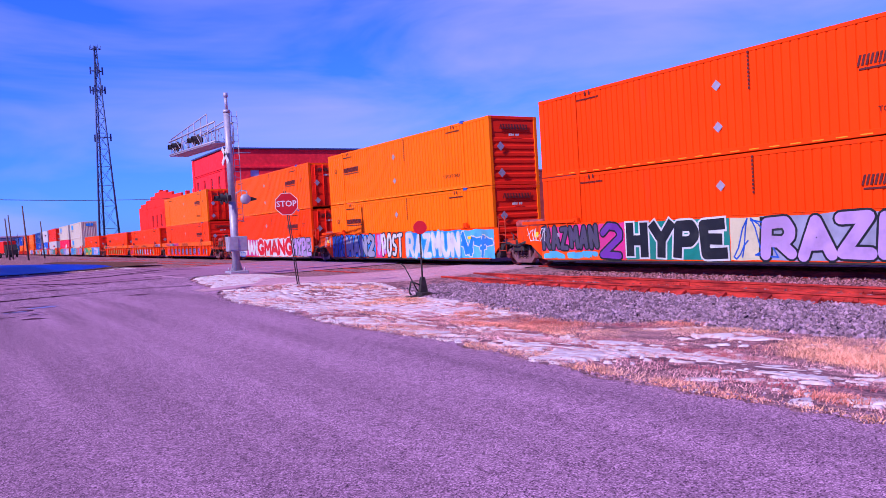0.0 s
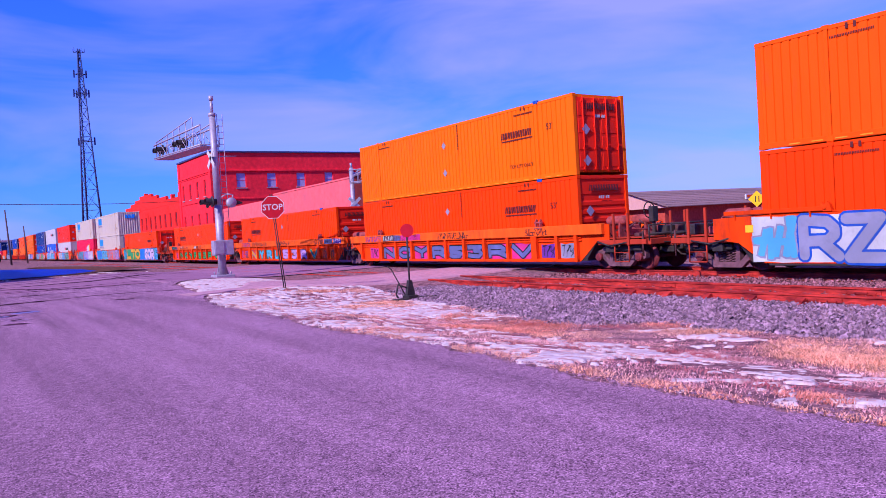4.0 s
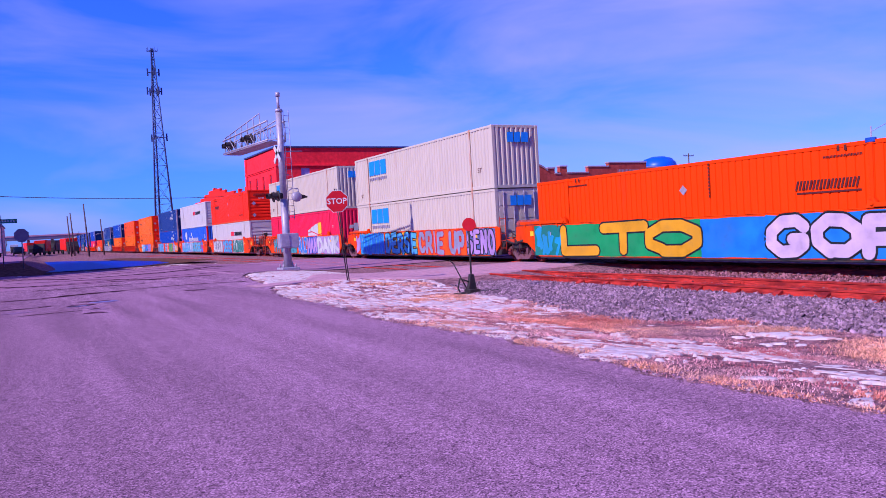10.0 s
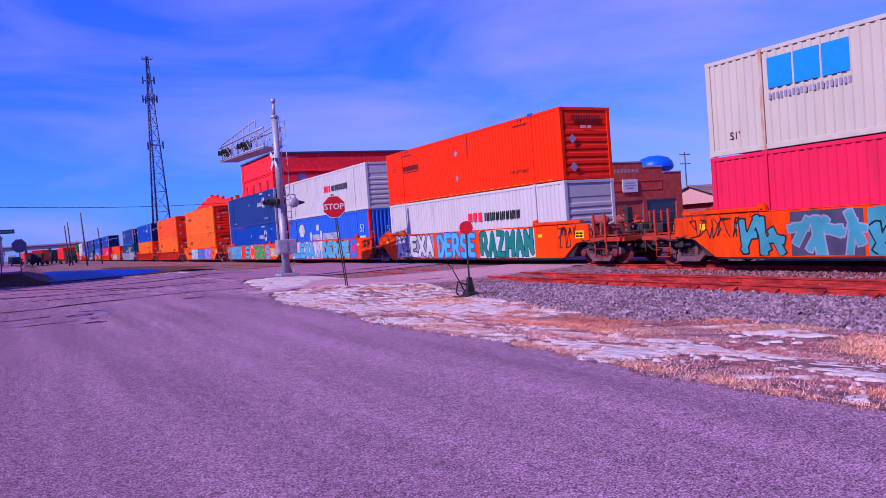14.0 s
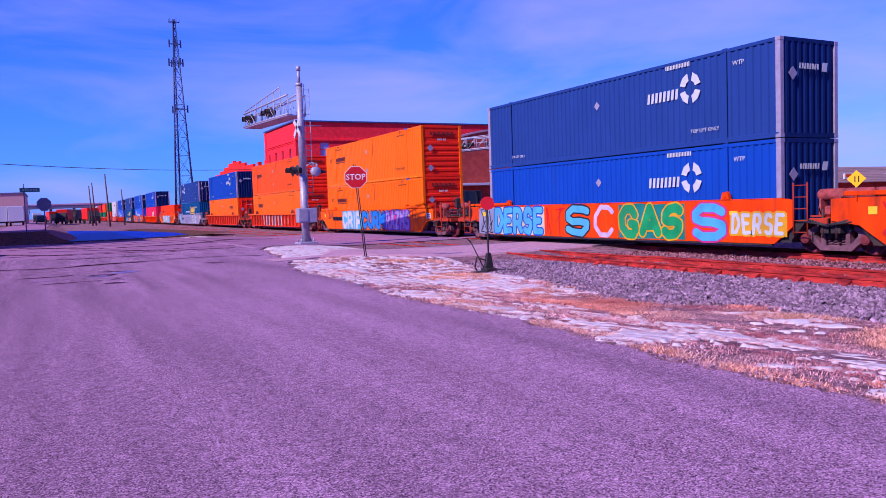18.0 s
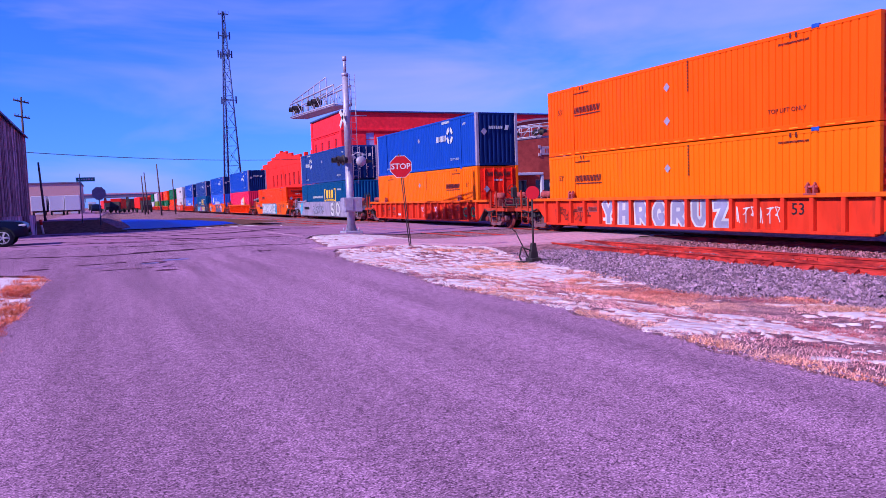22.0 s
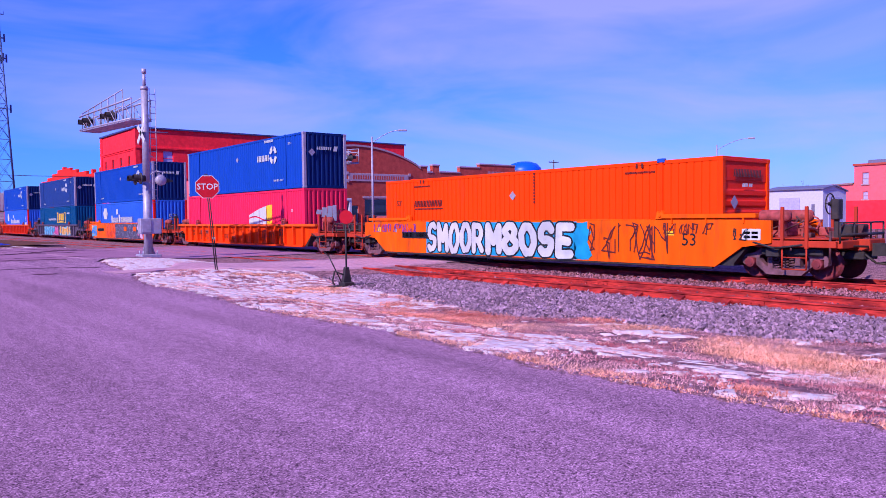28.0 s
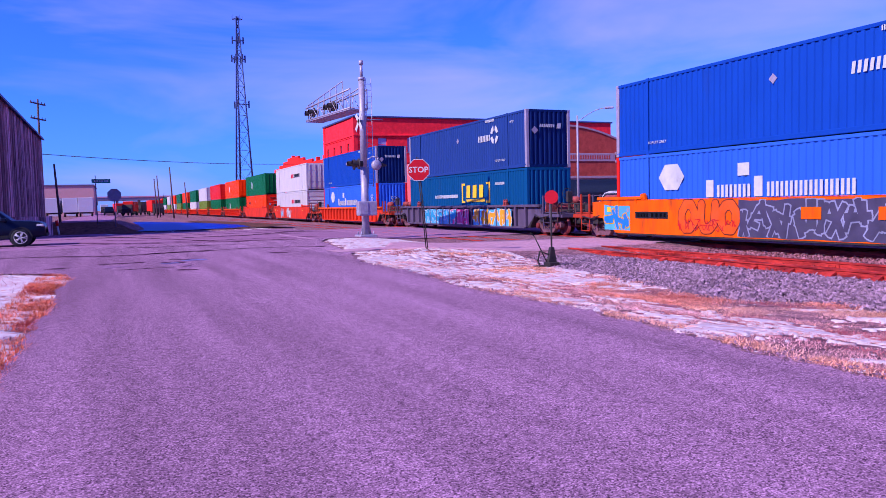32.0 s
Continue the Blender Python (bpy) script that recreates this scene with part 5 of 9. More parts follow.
def side_wall(bm, sgn, style):
    """A pressed side wall between the rails."""
    pts, y = [], -CL + 0.16
    if style == "groove":
        while y < CL - 0.16:
            pts += [(y, 0.0), (min(y + 0.185, CL - 0.16), 0.0), (min(y + 0.195, CL - 0.16), 0.03), (min(y + 0.235, CL - 0.16), 0.03)]
            y += 0.25
    else:
        while y < CL - 0.16:
            pts += [(y, 0.0), (min(y + 0.105, CL - 0.16), 0.0), (min(y + 0.125, CL - 0.16), 0.04), (min(y + 0.24, CL - 0.16), 0.04)]
            y += 0.27
    x = sgn * (CW - 0.012)
    lo = [bm.verts.new((x - sgn * d, y, 0.17)) for y, d in pts]
    hi = [bm.verts.new((x - sgn * d, y, CH - 0.12)) for y, d in pts]
    for i in range(len(pts) - 1):
        q = (lo[i], lo[i + 1], hi[i + 1], hi[i])
        bm.faces.new(q if sgn > 0 else q[::-1])


def shell_mesh(style):
    bm = B()
    side_wall(bm, -1, style)
    side_wall(bm, 1, style)
    box(bm, -CW + 0.06, CW - 0.06, -CL + 0.08, CL - 0.08, 0.10, CH - 0.02)
    box(bm, -CW + 0.05, CW - 0.05, CL - 0.10, CL - 0.02, 0.12, CH - 0.1)
    return bm


def rail_mesh(z0, z1, lip=0.0):
    bm = B()
    box(bm, -0.055, 0.0, -CL + 0.05, CL - 0.05, z0, z1, 0.012)
    return bm


def post_mesh():
    bm = B()
    box(bm, -0.085, 0.085, -0.085, 0.085, 0.0, CH, 0.015)
    box(bm, -0.09, 0.09, -0.09, 0.09, 0.0, 0.12, 0.01)
    box(bm, -0.09, 0.09, -0.09, 0.09, CH - 0.12, CH, 0.01)
    return bm


def mid_post_mesh():
    bm = B()
    box(bm, -0.02, 0.02, -0.055, 0.055, 0.02, CH, 0.008)
    box(bm, -0.026, 0.03, -0.085, 0.085, CH - 0.1, CH + 0.012, 0.008)
    box(bm, -0.026, 0.03, -0.085, 0.085, -0.004, 0.12, 0.008)
    return bm


def nose_mesh(style):
    """The front end: a flat name field over pressed ribs, or upright flutes."""
    bm = B()
    y = -CL + 0.05
    if style == "ribs":
        pts = [(y + 0.03, 0.14), (y, 0.14)]
        for k in range(6):
            z = 0.28 + 0.30 * k
            pts += [(y, z), (y - 0.028, z + 0.05), (y - 0.028, z + 0.17), (y, z + 0.22)]
        pts += [(y, 2.22), (y - 0.02, 2.23), (y - 0.02, 2.66), (y, 2.67), (y, CH - 0.12), (y + 0.03, CH - 0.12)]
        prism(bm, pts, "x", -CW + 0.16, CW - 0.16)
    else:
        pts = [(-CW + 0.16, y + 0.03), (-CW + 0.16, y)]
        for k in range(8):
            x = -CW + 0.22 + 0.27 * k
            pts += [(x, y), (x + 0.05, y - 0.05), (x + 0.14, y - 0.05), (x + 0.19, y)]
        pts += [(CW - 0.16, y), (CW - 0.16, y + 0.03)]
        prism(bm, pts, "z", 0.14, CH - 0.12)
    box(bm, -CW + 0.1, CW - 0.1, y - 0.045, y + 0.02, 0.0, 0.15, 0.01)
    box(bm, -CW + 0.1, CW - 0.1, y - 0.045, y + 0.02, CH - 0.13, CH, 0.01)
    return bm


def door_mesh():
    """One leaf with its pressed panels."""
    bm = B()
    box(bm, -0.57, 0.57, -0.03, 0.03, 0.16, CH - 0.14, 0.008)
    for k in range(4):
        z = 0.28 + 0.61 * k
        box(bm, -0.50, 0.50, -0.045, -0.025, z, z + 0.5, 0.012)
    return bm


def lock_mesh():
    bm = B()
    rod(bm, (0, 0, 0.1), (0, 0, CH - 0.1), 0.022, n=6)
    for z in (0.2, 0.9, 1.7, 2.6):
        box(bm, -0.05, 0.05, -0.01, 0.06, z, z + 0.07)
    box(bm, -0.02, 0.16, -0.03, -0.005, 1.05, 1.10)
    return bm


def diamond_mesh(s=0.27):
    bm = B()
    prism(bm, [(-s, 0), (0, -s), (s, 0), (0, s)], "x", -0.006, 0.0)
    return bm


def cap_mesh():
    bm = B()
    box(bm, -0.02, 0.1, -0.13, 0.13, -0.06, 0.07, 0.02)
    return bm


def dash_mesh():
    return bars([(-7.2 + 0.62 * k, 0.05, 0.30, 0.03, 0, 0) for k in range(24)])


def stencil_mesh():
    return bars(word(14, 1.1, 0.06, 0) + [(0.4, 0.16, 0.07, 0.14, 0, 0), (0.6, 0.16, 0.07, 0.14, 0, 0)])


def serial_mesh():
    """Upright column of small bars."""
    return bars([(0, 0.11 * k, 0.06, 0.07, 0, 0) for k in range(10)])


SHARED = {}


def shared(key, build, mat):
    """One mesh for all the alike parts of one colour."""
    k = (key, mat.name)
    if k not in SHARED:
        SHARED[k] = mesh_of(key, build(), mat)
    return SHARED[k]


def put(name, key, build, mat, parent, at=(0, 0, 0), label="", turn=0.0):
    ob = part(name, shared(key, build, mat), mat, parent, label)
    ob.matrix_local = pose(*at, 0, 0, turn)
    return ob


def name_marks(c, brand, side):
    """The owner's name as plain shapes on the side that faces the road; side: which end it stands at."""
    x = -CW - 0.001
    if brand == "block":
        bm = bars(word(9, 1.85, 0.26, 0.07) + [(0.05, -0.11, 1.85, 0.05, 0, 0)])
        ob = part("name_mark", bm, M["mark_dark"], c, "dark plain name bars with an underline")
        ob.matrix_local = pose(x, 6.02 if side == "L" else -3.93, 1.74)
    elif brand == "blue_letters":
        bm = bars(word(3, 2.5, 0.86, 0.0, 0, 0, 0.36, 0.08) + word(10, 2.5, 0.17, 0, 1, 0, 0.05))
        ob = part("name_mark", bm, [M["mark_blue"], M["grey_car"]], c, "faded blue plain name blocks over grey bars")
        ob.matrix_local = pose(x, 5.86, 1.36)
    elif brand == "ring":
        q = bars(word(4, 1.5, 0.34, 0.04, 0, 0, 0.14) + word(8, 1.1, 0.14, 0, 0, 0.9, 1.15))
        for k in range(4):
            t0, t1 = math.radians(90 * k + 14), math.radians(90 * k + 76)
            for u0, u1 in ((t0, (t0 + t1) / 2), ((t0 + t1) / 2, t1)):
                flat(q, [(1.98 + r * math.cos(u), 0.42 + r * 1.12 * math.sin(u)) for r, u in ((0.22, u0), (0.46, u0), (0.46, u1), (0.22, u1))], 0.008, 0)
        ob = part("name_mark", q, M["mark_white"], c, "white plain name bars beside a broken ring")
        ob.matrix_local = pose(x, -2.68 if side == "R" else 6.1, 1.5)
    elif brand == "two_tone":
        bm = bars(word(3, 1.4, 0.42, 0.03, 0) + word(9, 2.9, 0.38, 0.03, 1, 1.47))
        ob = part("name_mark", bm, [M["mark_red"], M["mark_black"]], c, "red and black plain name bars")
        ob.matrix_local = pose(x, -0.6, 1.56)
    elif brand == "stack":
        bm = bars(word(1, 0.5, 0.6, 0, 0) + word(4, 1.55, 0.42, 0, 0, 0.52) + word(1, 0.5, 0.66, 0, 1, 2.15) + word(9, 3.2, 0.46, 0, 1, 2.68))
        flat(bm, [(-1.8 + 0.7 * math.cos(math.radians(60 * k)), 0.78 + 0.55 * math.sin(math.radians(60 * k))) for k in range(6)], 0.008, 2)
        ob = part("name_mark", bm, [M["mark_white"], M["mark_white"], M["g_white"]], c, "white plain name bars beside a pale hexagon")
        ob.matrix_local = pose(x, 2.95, 1.2)
    elif brand == "yellow_box":
        bm = bars([(0, 0, 0.14, 1.15, 0, 0), (3.5, 0, 0.14, 1.15, 0, 0), (0.14, 0, 0.3, 0.12, 0, 0), (3.2, 0, 0.3, 0.12, 0, 0), (0.14, 1.03, 0.3, 0.12, 0, 0), (3.2, 1.03, 0.3, 0.12, 0, 0)]
                  + word(3, 2.5, 0.72, 0.05, 0, 0.62, 0.3, 0.42) + word(10, 2.4, 0.16, 0, 0, 0.62, 0.06) + word(12, 3.6, 0.2, 0, 1, -4.1, 0.32) + word(9, 1.1, 0.14, 0, 1, 4.25, 0.95))
        ob = part("name_mark", bm, [M["mark_yellow"], M["mark_white"]], c, "yellow bracket with plain yellow and white bars")
        ob.matrix_local = pose(x, -0.38, 1.18)
    elif brand == "window":
        bm = B()
        top, mid = (lambda u: 0.62 + 0.56 * math.sin(1.45 * u)), (lambda u: 0.44 + 0.10 * math.sin(6.0 * u) - 0.06 * u)
        for i, (a, b) in enumerate(((0.0, 0.60), (0.65, 1.33), (1.37, 2.22), (2.28, 2.95))):
            us = [(a + (b - a) * k / 4) for k in range(5)]
            for low, high in ((lambda u: 0.0, lambda u: mid(u) - 0.04), (lambda u: mid(u) + 0.04, top)):
                q = [(u, low(u / 2.95)) for u in us] + [(u, high(u / 2.95)) for u in reversed(us)]
                loft(bm, [[bm.verts.new((d, -p[0], p[1])) for p in q] for d in (0.0, -0.007)], 1 if i == 3 else 0)
        bmesh.ops.recalc_face_normals(bm, faces=bm.faces)
        ob = part("name_mark", bm, [M["mark_white"], M["mark_yellow"]], c, "white and yellow curved window shape")
        ob.matrix_local = pose(x, -1.45, 0.94)
    elif brand == "small":
        ob = part("name_mark", bars(word(5, 1.3, 0.26, 0.04)), M["mark_white"], c, "white plain name bars")
        ob.matrix_local = pose(x, 5.0, 1.7)
    elif brand == "leaf":
        ob = part("name_mark", bars([(0, 0, 0.35, 1.0, 0.15, 0), (0.4, 0.1, 0.4, 0.8, 0.1, 0)]), M["mark_white"], c, "white leaf-like shape")
        ob.matrix_local = pose(x, 3.0, 1.0)


TEXTS = {}


def caption(text, size, mat, parent, at, face=True, fat=0.0, name="caption"):
    k = (text, size, mat.name, fat)
    if k not in TEXTS:
        me = lettering(text, size, fat)
        me.materials.append(mat)
        if face:
            me.transform(FACE_NEAR)
        TEXTS[k] = me
    ob = part(name, TEXTS[k], mat, parent)
    ob.matrix_local = pose(*at)
    return ob


LABELS = {"orange": "bright orange", "amber": "amber orange", "deep_orange": "deep orange", "tangerine": "tangerine orange", "white": "clean white", "cream": "chalky rust-streaked cream", "pink": "pinkish red", "blue": "strong blue", "bright_blue": "bright blue",
          "navy": "dark navy blue", "teal": "teal blue", "green": "dark green", "lime": "lime green", "red": "plain red"}
ENDS = {"ribs": "a ribbed front end", "flutes": "a fluted front end", "doors": "barred end doors"}


def container(col, brand, side="L", end="ribs", style="groove", post=None, near=True):
    c = thing("shipping_container", f"{LABELS[col]} long corrugated steel container with {ENDS[end]}", "container", group="containers of the train")
    m, pm = M[col], M[post] if post else M[col]
    put("shell", "shell_" + style, lambda: shell_mesh(style), m, c)
    for s in (-1, 1):
        put("bottom_rail", "bottom_rail", lambda: rail_mesh(0.01, 0.17), m, c, (s * CW if s > 0 else -CW + 0.055, 0, 0))
        put("top_rail", "top_rail", lambda: rail_mesh(CH - 0.12, CH - 0.005), m, c, (s * CW if s > 0 else -CW + 0.055, 0, 0))
        for y in (-1, 1):
            put("corner_post", "corner_post", post_mesh, pm, c, (s * (CW - 0.085), y * (CL - 0.085), 0), "pale corner post" if post else "")
            if near or s < 0:
                put("lifting_post", "lifting_post", mid_post_mesh, M["cream_rust"] if col == "cream" else m, c, (s * (CW - 0.005), y * 6.1, 0), turn=0 if s < 0 else 180)
    # the end wall takes a paint with its shade mixed in
    em = M["red_shaded_end"] if brand == "block" else M["blue_shaded_end"] if col in ("blue", "navy") and brand == "ring" else m
    if end == "doors":
        for s in (-1, 1):
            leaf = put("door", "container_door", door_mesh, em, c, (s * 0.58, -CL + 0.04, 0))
            for d in (-0.28, 0.28):
                put("locking_bar", "locking_bar", lock_mesh, M["sticker"] if col in ("blue", "navy", "teal", "white", "cream") else em, leaf, (d, -0.075, 0))
    else:
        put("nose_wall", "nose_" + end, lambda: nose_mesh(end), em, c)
    if near:
        if brand == "block":
            nm = part("end_name", bars(word(9, 1.5, 0.22, 0.05)), M["mark_dark"], c, "dark plain name bars")
            nm.matrix_local = pose(-0.75, -CL - (0.01 if end == "ribs" else 0.03), 2.34, 0, 0, 90)
            for dy, dz in ((0.14, 2.04), (0.14, 0.83)):
                put("placard", "small_placard", lambda: diamond_mesh(0.165), M["sticker"], c, (-CW - 0.001, dy, dz), "silver diamond placard")
            for dz in (1.62, 0.5):
                put("placard", "end_placard", lambda: diamond_mesh(0.2), M["sticker"], c, (-0.76, -CL - 0.045, dz), "silver diamond placard", 90)
            nm = part("end_stencil", bars(word(3, 0.3, 0.1, 0.02) + word(2, 0.2, 0.1, 0.02, 0, 0.36)), M["mark_white"], c, "small white plain bars")
            nm.matrix_local = pose(-0.28, -CL - 0.012, 2.06, 0, 0, 90)
            caption("TOP LIFT ONLY", 0.2, M["mark_dark"], c, (-CW - 0.003, -5.1, 0.62))
            put("lifting_cap", "lifting_cap", cap_mesh, M["royal"], c, (-CW - 0.012, -6.1, CH - 0.02), "blue lifting cap")
            put("reflector_dashes", "reflector_dashes", dash_mesh, M["g_yellow"], c, (-CW - 0.001, 0, 0), "pale reflector dashes")
            put("stencil", "stencil", stencil_mesh, M["mark_dark"], c, (-CW - 0.001, -4.8, 2.55))
            put("stencil", "stencil", stencil_mesh, M["mark_dark"], c, (-CW - 0.001, 6.0, 2.55))
            put("serial_strip", "serial_strip", serial_mesh, M["mark_dark"], c, (-CW - 0.001, -0.9, 1.75))
            caption("53'", 0.32, M["mark_dark"], c, (-CW - 0.003, 7.08 if side == "L" else -6.8, 1.9))
        elif brand == "ring":
            put("placard", "small_placard", lambda: diamond_mesh(0.165), M["sticker"], c, (-CW - 0.001, 0.05, 1.95), "silver diamond placard")
            nm = part("end_name", bars(word(4, 0.9, 0.16, 0.02) + [(1.0, -0.05, 0.22, 0.26, 0.05, 0)]), M["mark_white"], c, "white plain name bars")
            nm.matrix_local = pose(-0.55, -CL - 0.06, 2.0, 0, 0, 90)
            put("placard", "end_placard", lambda: diamond_mesh(0.2), M["sticker"], c, (-0.84, -CL - 0.065, 1.85), "silver diamond placard", 90)
            caption("TOP LIFT ONLY", 0.17, M["mark_white"], c, (-CW - 0.003, -5.25, 0.5))
            caption("TOP LIFT ONLY", 0.15, M["mark_white"], c, (-CW - 0.003, 5.55, 0.42))
            caption("WTP", 0.2, M["mark_white"], c, (-CW - 0.003, -6.6, 2.4))
        elif brand == "blue_letters":
            nm = part("end_name", bars([(0, 0, 0.34, 0.46, 0, 0), (0.38, 0, 0.34, 0.46, 0.03, 0), (0.76, 0, 0.4, 0.46, 0.05, 0)]), M["mark_blue"], c, "blue plain name blocks")
            nm.matrix_local = pose(-0.5, -CL - 0.06, 2.1, 0, 0, 90)
            caption("53'", 0.32, M["mark_dark"], c, (-CW - 0.003, -6.9, 0.9))
            caption("51'", 0.32, M["mark_dark"], c, (-CW - 0.003, 7.1, 0.55))
        elif brand == "window":
            nm = part("end_name", bars([(0, 0.34, 0.3, 0.24, 0.06, 0), (0.34, 0.2, 0.3, 0.5, 0.04, 0), (0.68, 0.08, 0.3, 0.7, 0.03, 0), (1.02, 0.0, 0.22, 0.82, 0, 0)]), M["mark_white"], c, "pale curved window shape")
            nm.matrix_local = pose(-0.66, -CL - 0.06, 1.2, 0, 0, 90)
            caption("53", 0.2, M["mark_white"], c, (-CW - 0.003, -6.75, 1.75))
        elif brand == "stack":
            caption("53", 0.7, M["mark_white"], c, (-CW - 0.003, -6.9, 1.75))
            caption("53", 0.6, M["mark_white"], c, (0.1, -CL - 0.065, 1.6), face=False)
            ob = part("data_panel", bars([(0, 0, 0.9, 0.6, 0, 0)]), M["mark_white"], c)
            ob.matrix_local = pose(-CW - 0.001, -6.45, 0.7)
            ob = part("data_panel", bars([(0, 0, 0.5, 0.42, 0, 0)]), M["mark_white"], c)
            ob.matrix_local = pose(-CW - 0.001, 1.5, 1.9)
        name_marks(c, brand, side)
    return c


# ---- well cars ----
HL = 8.45                            # half length of the well


def smooth_side(sgn, cut):
    """A deep plated side that sweeps up over the trucks; cut: the front stops short at a shared joint."""
    bm = B()
    front = [(-HL + 0.05, 1.60), (-HL - 0.12, 1.55), (-HL - 0.12, 0.8)] if cut else [(-HL + 0.1, 1.60), (-HL - 1.1, 1.57), (-HL - 1.1, 0.98), (-HL - 0.30, 0.86)]
    prism(bm, [(-HL + 0.5, 0.30), (HL - 0.5, 0.30), (HL + 0.30, 0.86), (HL + 1.1, 0.98), (HL + 1.1, 1.57), (HL - 0.1, 1.60)] + front, "x", sgn * 1.38, sgn * 1.47)
    return bm


STAKES = {"ribbed": [8.2 - 1.025 * k for k in range(17)], "deep": [8.15, 6.1, 4.6, 3.1, 1.6, 0.2, -1.2, -2.65, -4.2, -5.8, -7.05, -8.05]}


def deep_side(sgn):
    """A web with two long stiffeners under a deep chord."""
    bm = B()
    prism(bm, [(-HL + 0.3, 0.32), (HL - 0.3, 0.32), (HL + 0.5, 0.98), (HL + 1.1, 1.05), (HL + 1.1, 1.58), (-HL - 1.1, 1.58), (-HL - 1.1, 1.05), (-HL - 0.5, 0.98)], "x", sgn * 1.34, sgn * 1.38)
    return bm


def stiffener_mesh():
    bm = B()
    box(bm, -1.43, -1.375, -HL + 0.2, HL - 0.2, -0.022, 0.022, 0.006)
    return bm


def ribbed_side(sgn):
    """A low side with a top chord, a sill and a recessed web."""
    bm = B()
    prism(bm, [(-HL + 0.3, 0.32), (HL - 0.3, 0.32), (HL + 0.5, 0.98), (HL + 1.1, 1.05), (HL + 1.1, 1.46), (-HL - 1.1, 1.46), (-HL - 1.1, 1.05), (-HL - 0.5, 0.98)], "x", sgn * 1.34, sgn * 1.38)
    return bm


def seam_mesh():
    bm = B()
    box(bm, -1.4735, -1.468, -0.012, 0.012, 0.32, 1.58)
    return bm


def chord_mesh(z0, z1, a=1.33, b=1.54, l=HL + 1.1):
    bm = B()
    box(bm, -b, -a, -l, l, z0, z1, 0.015)
    return bm


def stake_mesh(w=1.0, top=1.27):
    bm = B()
    prism(bm, [(-1.525, -0.07 * w), (-1.525, 0.07 * w), (-1.37, 0.07 * w), (-1.37, -0.07 * w)], "z", 0.38, top)
    return bm


def floor_mesh():
    bm = B()
    box(bm, -1.36, 1.36, -HL, HL, 0.34, 0.44)
    for y in (-HL, HL):
        s = 1 if y > 0 else -1
        prism(bm, [(y - s * 0.3, 0.4), (y, 0.4), (y + s * 0.5, 1.0), (y + s * 0.2, 1.0)], "x", -1.36, 1.36)
    return bm


def platform_mesh(length):
    """The end of the car over the truck: centre sill, side bars, cross bars and a deck."""
    bm = B()
    box(bm, -0.32, 0.32, 0.2, length, 0.78, 1.08, 0.02)
    for x in (-1.42, 1.30):
        box(bm, x, x + 0.12, 0.6, length - 0.35, 0.88, 1.05, 0.015)
    box(bm, -1.30, 1.30, 0.85, 1.15, 0.86, 1.08, 0.02)
    box(bm, -1.30, 1.30, length - 0.45, length - 0.25, 0.86, 1.06, 0.02)
    box(bm, -1.36, 1.36, 0.6, length - 0.5, 1.085, 1.12)
    return bm


def draft_mesh(length):
    """Dark castings, pipes and levers hung about the end."""
    bm = B()
    box(bm, -0.42, 0.42, 0.3, length - 0.1, 0.56, 0.77, 0.03)
    box(bm, -1.22, 1.22, 0.7, length - 0.75, 0.66, 0.86, 0.03)
    box(bm, -0.9, 0.2, length - 0.9, length - 0.5, 1.12, 1.45, 0.03)
    box(bm, -1.38, -1.05, 0.9, 1.25, 0.62, 1.05, 0.02)
    box(bm, 1.05, 1.38, 0.9, 1.25, 0.62, 1.05, 0.02)
    rod(bm, (-1.3, length - 0.3, 1.20), (1.3, length - 0.3, 1.20), 0.04, n=6)
    rod(bm, (-1.3, length - 0.3, 1.50), (1.3, length - 0.3, 1.50), 0.025, n=6)
    for x in (-1.3, -0.5, 0.5, 1.3):
        rod(bm, (x, length - 0.3, 1.0), (x, length - 0.3, 1.50), 0.025, n=6)
    rod(bm, (-1.2, 1.0, 0.75), (1.2, 1.0, 0.75), 0.13, n=10)
    tube(bm, [(-1.45, 0.6, 1.0), (-1.5, 1.2, 0.85), (-1.45, 1.9, 0.95), (-0.4, length, 0.9)], 0.03, 6)
    tube(bm, [(1.45, 0.6, 1.0), (1.5, 1.2, 0.85), (1.45, 1.9, 0.95), (0.4, length, 0.9)], 0.03, 6)
    return bm


def pipework_mesh(length):
    """A tangle of brake rods, hoses, brackets and grab irons."""
    rng = random.Random(5)
    bm = B()
    for k in range(22):
        x, y, z = rng.uniform(-1.35, 1.35), rng.uniform(0.5, length - 0.2), rng.uniform(0.6, 1.35)
        rod(bm, (x, y, z), (x + rng.uniform(-0.5, 0.5), min(y + rng.uniform(-0.5, 0.7), length), max(z + rng.uniform(-0.35, 0.35), 0.6)), rng.uniform(0.018, 0.035), n=5)
    for k in range(8):
        x, y, z = rng.uniform(-1.35, 1.2), rng.uniform(0.6, length - 0.3), rng.uniform(0.6, 1.25)
        box(bm, x, x + rng.uniform(0.1, 0.3), y, y + rng.uniform(0.1, 0.28), z, z + rng.uniform(0.1, 0.28), 0.01)
    for x in (-1.38, 1.38):
        rod(bm, (x, length - 0.5, 0.5), (x, length - 0.5, 1.3), 0.03, n=6)
    return bm


def ladder_mesh():
    bm = B()
    for x in (-0.22, 0.22):
        rod(bm, (0, x, 0.55), (0, x, 2.05), 0.022, n=6)
    for k in range(5):
        rod(bm, (0, -0.22, 0.65 + 0.33 * k), (0, 0.22, 0.65 + 0.33 * k), 0.016, n=6)
    return bm


